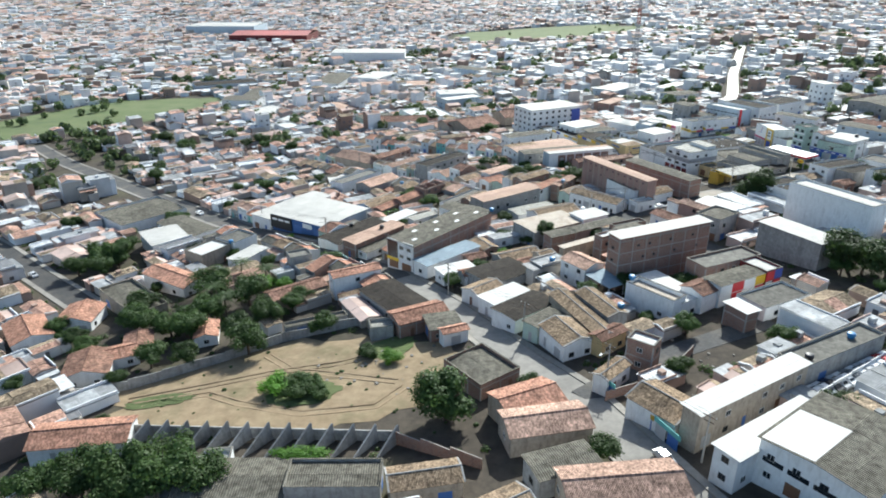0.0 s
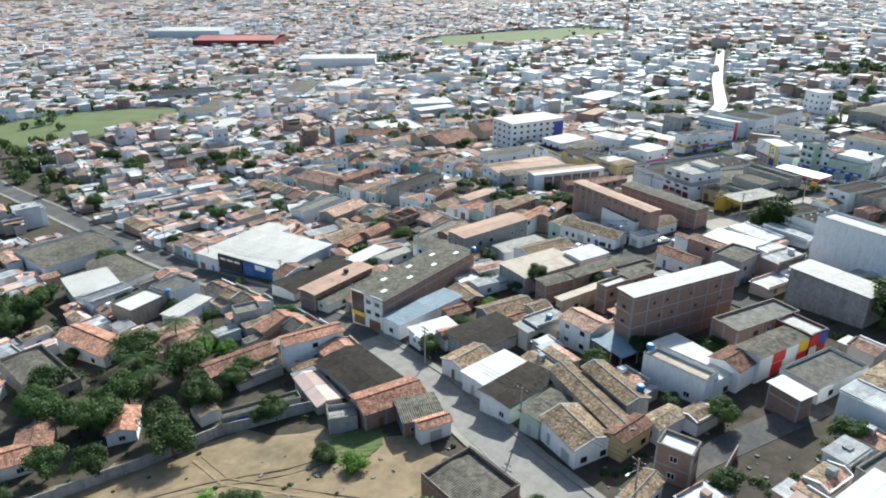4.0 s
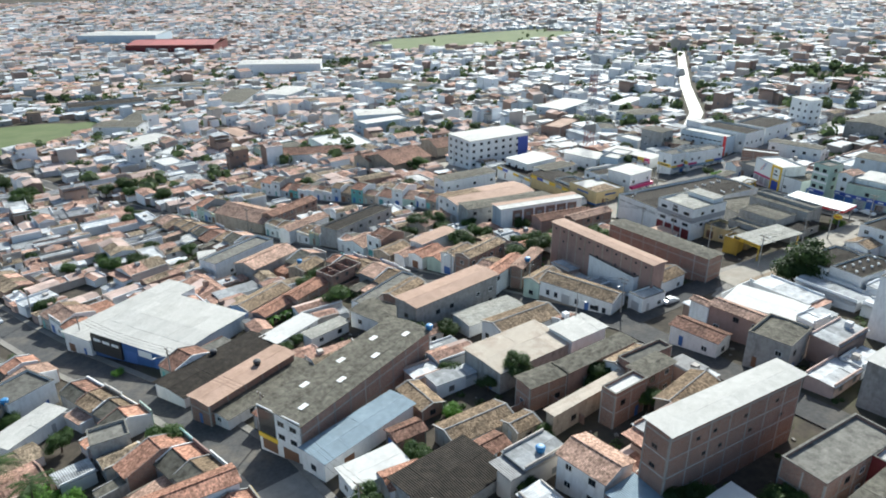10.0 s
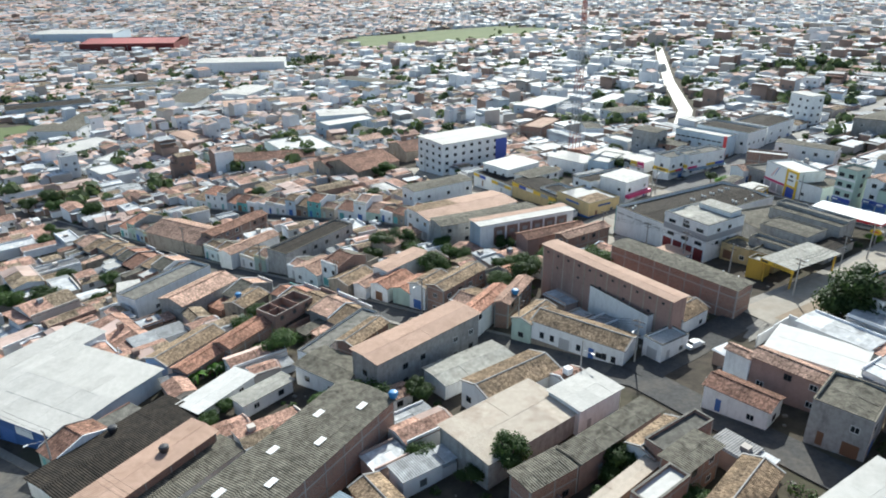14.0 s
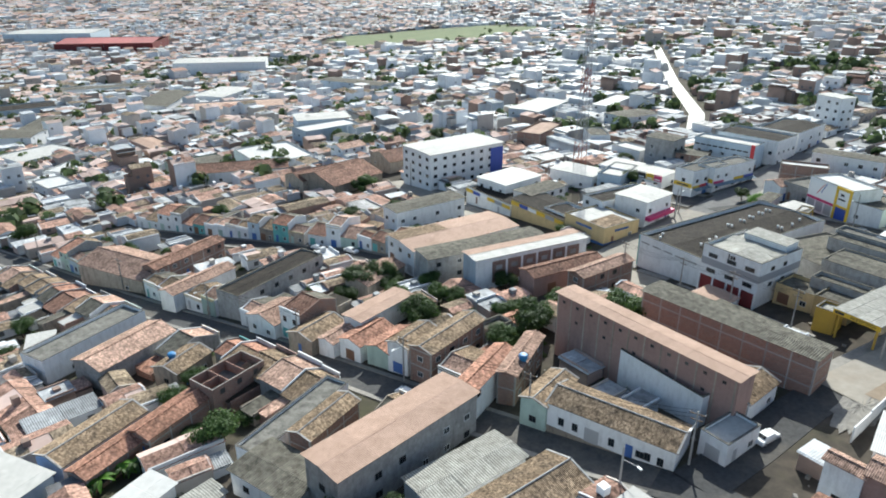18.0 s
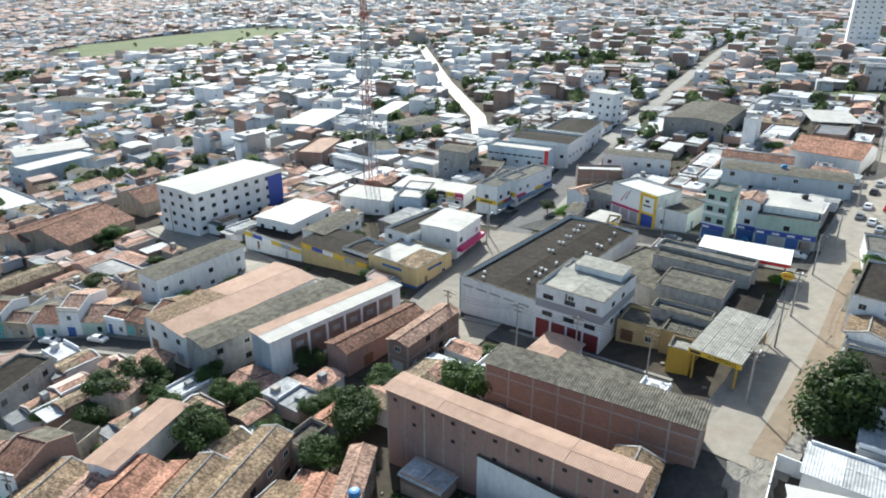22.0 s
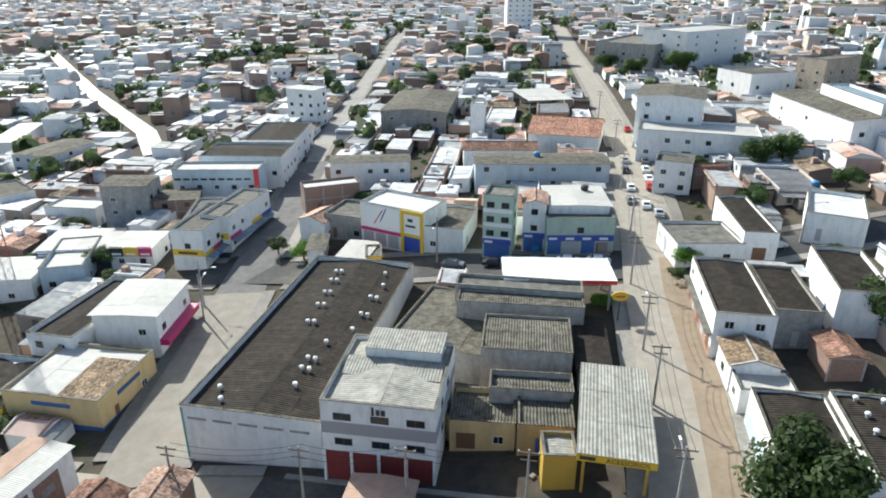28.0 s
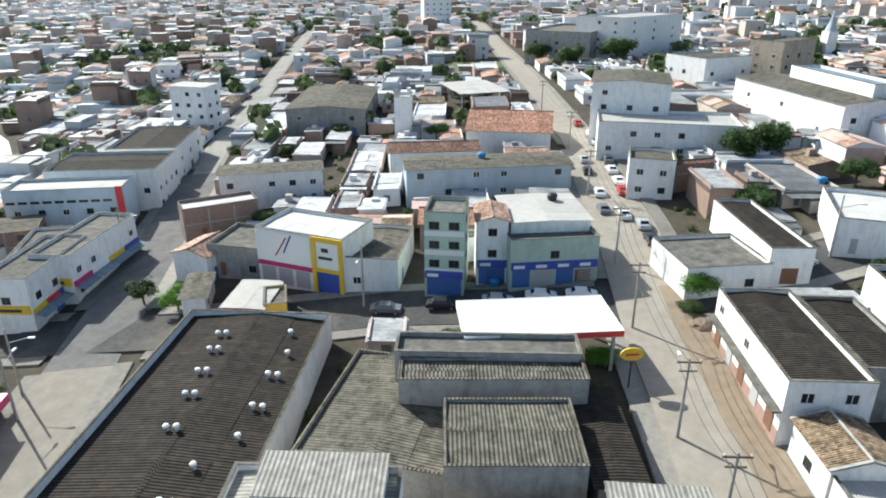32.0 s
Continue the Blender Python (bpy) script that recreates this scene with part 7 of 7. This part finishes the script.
yard_wall([(-106.6, -39.4), (-97.8, -34.2), (-84.4, -28.9), (-68.8, -16.6), (-59.3, -7.5), (-42.8, 1.5)], 2.4, "wall_grey", "long weathered grey boundary wall")
yard_wall([(-42.8, 1.5), (-36, -4)], 2.2, "wall_tan", "short rendered boundary wall")
yard_wall([(-24, -44), (-8, -50)], 2.4, "wall_brick", "bare brick boundary wall")
yard_wall([(12, -30), (24, -22), (30, -12)], 2.0, "wall_brick", "bare brick boundary wall")
yard_wall([(46.6, 86.3), (55.3, 93.2), (58.9, 87.7)], 2.4, "wall_white", "white-painted boundary wall")
yard_wall([(-10, 40), (4, 50), (10, 42)], 2.0, "wall_brick", "bare brick boundary wall")
yard_wall([(46, -30), (64, -14)], 2.0, "wall_white", "white wall of the car park")
lotp = patch("ground_parking", 54, -22, 13, 5.5, 40, "asphalt", "dark asphalt car park", 0.06, 11)


# ---- cars ----
def car(m, paint, label):
    c = thing("car", m, label, "car", "parked cars")
    prof = [(-2.1, 0.35), (-2.12, 0.75), (-1.95, 0.95), (-1.5, 1.0), (-0.95, 1.42), (0.55, 1.42), (1.15, 1.0), (1.95, 0.86), (2.1, 0.6), (2.08, 0.35)]
    n = len(prof)
    def side(x, z):
        return 0.84 if z < 1.05 else 0.66
    vs = [(x, -side(x, z), z) for x, z in prof] + [(x, side(x, z), z) for x, z in prof]
    fs = [tuple(range(n)), tuple(range(2 * n - 1, n - 1, -1))] + [(i, n + i, n + (i + 1) % n, (i + 1) % n) for i in range(n)]
    part("body", (vs, fs), paint, c)
    part("windscreen", slab((1.13, -0.6, 1.05), (1.13, 0.6, 1.05), (0.62, 0.56, 1.40), (0.62, -0.56, 1.40), -0.03), "glass", c)
    part("rear_window", slab((-1.42, 0.6, 1.08), (-1.42, -0.6, 1.08), (-1.0, -0.56, 1.40), (-1.0, 0.56, 1.40), -0.03), "glass", c)
    for s in (-1, 1):
        part("side_window", ([(-1.3, s * 0.80, 1.04), (1.0, s * 0.80, 1.04), (0.5, s * 0.685, 1.36), (-0.95, s * 0.685, 1.36), (-1.3, s * 0.77, 1.04), (1.0, s * 0.77, 1.04), (0.5, s * 0.655, 1.36), (-0.95, s * 0.655, 1.36)], boxes((0, 0, 0, 1, 1, 1))[1]), "glass", c)
        for x in (-1.3, 1.3):
            wh = part("wheel", lathe(((0.31, -0.1), (0.31, 0.1)), 14), "tyre", c, at=pose(x, s * 0.76, 0.31, 90, 0, 0))
            part("rim", lathe(((0.18, -0.115), (0.18, 0.115)), 10), "rim", wh)
    return c


PAINT = [("car_white", "white parked hatchback"), ("car_silver", "silver parked hatchback"), ("car_black", "black parked hatchback"), ("car_red", "dark red parked hatchback"), ("car_grey", "grey parked hatchback")]
CARS = [car(pose(0, 0, -80), p, l + " on the street") for p, l in PAINT]
used = set()


def park(x, y, ang, k):
    m = Matrix.Translation((x, y, ground_z(x, y) + 0.10)) @ pose(0, 0, 0, 0, 0, ang)
    if k in used:
        copy_thing(CARS[k], m)
    else:
        used.add(k)
        CARS[k].matrix_basis = m


for i, (x, y) in enumerate(((133.9, 146.6), (131.3, 142.5), (126.5, 139.3), (124.3, 137.5), (160.4, 161), (154.6, 157.7), (144.4, 151.2), (172, 169.1), (158.7, 165.5), (152.1, 161.6), (141.8, 154.5), (134.7, 150.6), (178, 173), (186, 180), (149, 154))):
    park(x, y, 33 + (i % 3 - 1) * 2, (0, 1, 2, 0, 4, 0, 3)[i % 7])
for i, (x, y) in enumerate(((105.1, 146.5), (107.8, 142), (101.5, 151), (97.3, 157), (93, 163))):
    park(x - 1.5, y - 1, -58, (0, 0, 1, 2, 4)[i])
for i in range(13):
    park(46.3 + i * 1.5, -28.2 + i * 1.14, 130, (1, 0, 0, 2, 1, 0, 4, 0, 1, 0, 0, 3, 0)[i])
for x, y, a, k in ((20, -46.5, -58, 1), (36, 88, 32, 0), (-44.5, 187, -30, 0), (-34.5, 182, -35, 0), (-45.7, 129, -40, 0), (-15.2, 107, -38, 0), (-138.5, 99, -35, 0), (127.4, 119, -35, 0), (-159.8, 33.3, -30, 1)):
    park(x, y, a, k)


# ---- poles and wires ----
def utility_pole(x, y, ang, arm=True, lamp=False, high=9.0):
    p = thing("utility_pole", pose(x, y, ground_z(x, y), 0, 0, ang), "grey concrete utility pole" + (" with a street lamp" if lamp else " with a crossarm"), "pole", "utility poles")
    part("shaft", rod((0, 0, -0.6), (0, 0, high), 0.19, 0.11, 8), "pole_concrete", p)
    if arm:
        part("crossarm", boxes((-1.1, -0.06, high - 0.5, 1.1, 0.06, high - 0.36)), "bark", p)
        part("crossarm", boxes((-0.8, -0.06, high - 1.4, 0.8, 0.06, high - 1.27)), "bark", p)
        for u in (-1.0, 0.0, 1.0):
            part("insulator", lathe(((0.06, high - 0.36), (0.09, high - 0.25), (0.04, high - 0.14)), 8), "frame_white", p, at=(u, 0, 0))
    if lamp:
        part("lamp_arm", rod((0, 0, high - 1.8), (0, -2.4, high - 1.2), 0.05), "grey_paint", p)
        part("lamp_head", boxes((-0.13, -3.1, high - 1.28, 0.13, -2.4, high - 1.12)), "frame_white", p)
    return p


def wires(points, high=8.6):
    """Sagging conductors from pole to pole."""
    x0, y0 = points[0]
    t = thing("power_line", pose(x0, y0, ground_z(x0, y0) + high), "black overhead wires strung between poles", "wires")
    for off in (-0.9, 0.0, 0.9):
        line = []
        for (ax, ay), (bx, by) in zip(points, points[1:]):
            l = math.hypot(bx - ax, by - ay)
            nx, ny = -(by - ay) / l * off, (bx - ax) / l * off
            for k in range(8):
                s = k / 8
                z = ground_z(ax, ay) * (1 - s) + ground_z(bx, by) * s - ground_z(x0, y0) - 0.9 * 4 * s * (1 - s)
                line.append((ax + (bx - ax) * s - x0 + nx, ay + (by - ay) * s - y0 + ny, z))
        q = 0.022
        vs = [(px + i * q, py - i * q, pz + j * q) for px, py, pz in line for i, j in ((-1, -1), (1, -1), (0, 1))]
        fs = [(3 * m + i, 3 * m + (i + 1) % 3, 3 * m + 3 + (i + 1) % 3, 3 * m + 3 + i) for m in range(len(line) - 1) for i in range(3)]
        g = (vs, fs)
        part("wire", g, "wire", t)
    return t


HILL = [(62, 105.5), (76.3, 115.2), (86.1, 121.8), (102, 132.5), (117, 141), (140, 156), (165, 172), (195, 195)]
for i, (x, y) in enumerate(HILL):
    utility_pole(x, y, 124, True, i % 2 == 0)
wires(HILL)
LOWER = [(24, -48), (11, -26), (-5.5, -7), (-26, 17), (-48, 42), (-74, 61), (-105, 80), (-130, 98)]
for i, (x, y) in enumerate(LOWER):
    utility_pole(x + 1.5, y + 1.5, -40, True, i % 2 == 1)
wires([(x + 1.5, y + 1.5) for x, y in LOWER])
MIDDLE = [(24, 84), (4, 97), (-16, 112), (-38, 128), (-62, 146), (-92, 168), (-130, 196)]
for i, (x, y) in enumerate(MIDDLE):
    utility_pole(x, y, -35, True, i % 2 == 0)
wires(MIDDLE)
FRONT = [(31, 148), (39.5, 136), (46, 127), (53, 117)]
for x, y in FRONT:
    utility_pole(x, y, -58)
wires(FRONT)
for x, y, a in ((56.7, 189, 40), (91.4, 165.9, -60), (54, 184, 130), (84.6, 214, 40), (131.9, 116.3, 30), (26.2, 229.4, 30), (-21, 247, -60), (13, 78, 30)):
    utility_pole(x, y, a, False, True)

# ---- lattice mast ----
mast = thing("radio_mast", pose(38.5, 240, ground_z(38.5, 240), 0, 0, 20), "tall red and white steel lattice radio mast", "mast")
SECTIONS, MAST_H = 16, 66.0
for k in range(SECTIONS):
    z0, z1 = k * MAST_H / SECTIONS, (k + 1) * MAST_H / SECTIONS
    r0, r1 = 1.7 - 1.25 * k / SECTIONS, 1.7 - 1.25 * (k + 1) / SECTIONS
    q0 = [(r0 * i, r0 * j, z0) for i, j in ((-1, -1), (1, -1), (1, 1), (-1, 1))]
    q1 = [(r1 * i, r1 * j, z1) for i, j in ((-1, -1), (1, -1), (1, 1), (-1, 1))]
    paint = "rust_red" if k in (0, 1, 2, 7, 8, 13, 14) else "grey_paint"
    for i in range(4):
        part("leg", rod(q0[i], q1[i], 0.12), paint, mast)
        part("brace", rod(q0[i], q1[(i + 1) % 4], 0.06, None, 4), paint, mast)
        part("brace", rod(q0[(i + 1) % 4], q1[i], 0.06, None, 4), paint, mast)
for k, z in enumerate((38, 46, 54)):
    part("dish", lathe(((0.1, -0.3), (0.7, 0.0), (0.75, 0.1)), 14), "frame_white", mast, "white dish aerial", pose(1.2, -0.6, z, 90, 0, 40 * k))

# ---- landmarks farther off ----
hr = thing("tower_block", pose(411, 391, ground_z(411, 391), 0, 0, -45), "slim white high-rise block of flats", "building")
part("wall", boxes((-9, -8, -3, 9, 8, 46)), "wall_white", hr)
part("roof", boxes((-9.3, -8.3, 46, 9.3, 8.3, 46.6)), "concrete", hr)
part("lift_room", boxes((-3, -3, 46.6, 3, 3, 50)), "wall_white", hr)
for fl in range(14):
    for k in range(4):
        window(hr, "s", -6.6 + k * 4.4, 1.2 + fl * 3.2, 1.3, 1.0, 9, 8, "frame_white")
sp = thing("steeple", pose(300, 143, ground_z(300, 143), 0, 0, -45), "white church tower with a pale blue spire", "church")
part("shaft", boxes((-1.8, -1.8, -2, 1.8, 1.8, 10)), "wall_white", sp)
part("spire", lathe(((1.9, 10), (0.8, 13), (0.05, 17)), 8), "wall_bluew", sp, "pale blue spire")
for k in range(6):
    dm = thing("barrel_hall", pose(88 + k * 11, 573 - k * 10, ground_z(88 + k * 11, 573 - k * 10), 0, 0, 40), "white barrel-vaulted storage hall", "hall", "barrel halls")
    n = 10
    vs = [(6 * math.cos(math.pi * i / n), y, -2 + 9 * math.sin(math.pi * i / n)) for y in (-14, 14) for i in range(n + 1)]
    part("vault", (vs, [(i, i + 1, n + 2 + i, n + 1 + i) for i in range(n)] + [tuple(range(n, -1, -1)), tuple(range(n + 1, 2 * n + 2))]), "white", dm)


# ---- tanks on the roofs ----
bpy.context.view_layer.update()
deps = bpy.context.evaluated_depsgraph_get()


def top_at(x, y):
    hit, place, *_ = scene.ray_cast(deps, Vector((x, y, 90)), Vector((0, 0, -1)))
    return place.z if hit else ground_z(x, y)


for i, (x, y) in enumerate(((-4.5, 16.3), (1.4, 29.1), (57.3, -13.3), (47.1, -22.5), (16.5, -0.4), (-18.4, 66.8), (-52.8, 60), (19.7, 11.1), (155.8, 121.5), (-14, 126.6), (38.2, 27), (135.9, 176), (-65.7, 69.1), (-100, 50), (4, 106), (-30, 140), (-60, 120), (104, 153), (118, 152))):
    tank = thing("water_tank", Matrix.Translation((x, y, top_at(x, y) - 0.1)), ("blue" if i % 3 else "black") + " plastic water tank on a roof", "tank", "water tanks")
    part("body", lathe(((0.55, 0), (0.75, 0.5), (0.78, 0.95), (0.7, 1.0)), 14), "tank_blue" if i % 3 else "tank_black", tank)
    part("lid", lathe(((0.72, 1.0), (0.6, 1.14), (0.2, 1.22)), 14), "tank_blue" if i % 3 else "tank_black", tank)

# ---- scrub in the yards and rubble, each one mesh ----
sv, sf = [], []
r5 = random.Random(31)
for _ in range(5200):
    x, y = r5.uniform(-190, 190), r5.uniform(-75, 260)
    if not in_view(x, y, 230) or street_near(x, y, 1.0) or clash(x, y, 1.2, 1.2, 0, 0.1):
        continue
    lot = open_land(x, y)
    if lot and r5.random() < 0.55 and not (-110 < x < -66 and -25 < y < 25):
        continue
    size = (0.45 if -90 < x < -12 and -46 < y < -2 else 1.0) * r5.uniform(0.5, 1.5) * (1.5 if -110 < x < -66 and -25 < y < 25 else 1)
    for _ in range(70):
        v = Vector((r5.gauss(0, 1), r5.gauss(0, 1), abs(r5.gauss(0, 0.8)))).normalized() * size * r5.uniform(0.4, 1.0)
        n2 = (v.normalized() + Vector((r5.uniform(-0.6, 0.6), r5.uniform(-0.6, 0.6), 0.3))).normalized()
        a = n2.orthogonal().normalized() * 0.22
        c2 = n2.cross(a).normalized() * 0.15
        p = Vector((x, y, ground_z(x, y))) + v
        n = len(sv)
        sv += [tuple(p - a), tuple(p - c2), tuple(p + a), tuple(p + c2)]
        sf.append((n, n + 1, n + 2, n + 3))
surf("leaf_yard", (0.05, 0.09, 0.022), (0.09, 0.15, 0.04), 0.65, 0.4, 0.1, 0.0, island=True, spread=0.4)
tagged(new("yard_scrub", to_mesh("yard_scrub", (sv, sf), "leaf_yard")), "weeds and shrubs growing in yards and gaps", "shrubs", kind="stuff")
dv = ([], [])
dl = []
for _ in range(700):
    x, y = r5.gauss(-36, 6), r5.gauss(-18, 5)
    if r5.random() < 0.97:
        x, y = r5.uniform(-40, 60), r5.uniform(-30, 120)
    if street_near(x, y, 0.5) or clash(x, y, 0.5, 0.5, 0, 0.1):
        continue
    q = r5.uniform(0.1, 0.4)
    dl.append(moved(boxes((-q, -q * 0.7, -0.2, q, q * 0.7, q * 0.8)), x, y, ground_z(x, y), r5.uniform(0, 180)))
dv = joined(*dl)
tagged(new("rubble", to_mesh("rubble", dv, "paving")), "loose rubble and broken blocks on bare ground", "rubble", kind="stuff")

# a creeper over the shed by the stalls, and long windows of the big hall
cr = thing("creeper", Matrix.Translation((-37.2, -52.2, ground_z(-37.2, -52.2) + 3.2)), "bright green creeper spread over a shed roof", "plant")
part("foliage", LIME[0], "leaf_lime", cr, at=Matrix.Diagonal((5.2, 2.4, 1.5, 1)))
b, w, d, h = first("bighall")
for k in range(4):
    panel(b, "s", -w / 2 + 0.8 + k * 3.6, -w / 2 + 3.8 + k * 3.6, 3.6, 4.4, "glass", w, d, "strip_window", "long dark strip window", 0.05)
part("roof_panel", slab((-w / 2, -d / 2, h + 0.1), (0, -d / 2, h + 0.77), (0, d * 0.1, h + 0.77), (-w / 2, d * 0.1, h + 0.1), 0.05), "white", b, "newer white roof sheets")
# green and yellow shop fronts on the lower street
for x, y, mat, lab in ((12.0, -27.0, "wall_teal", "teal"), (17.5, -36.5, "wall_yellow", "yellow"), (20.8, -42.0, "wall_teal", "green")):
    fr = thing("shop_front", pose(x, y, ground_z(x, y), 0, 0, -57), lab + " painted metal shop front", "shop front")
    part("fascia", boxes((-3.0, -0.1, 2.5, 3.0, 0.05, 3.4)), mat, fr)
    shutter(fr, "s", -1.4, 2.4, 2.4, 0, 0.02, "shutter_grey")
    shutter(fr, "s", 1.4, 2.4, 2.4, 0, 0.02, "shutter_blue")
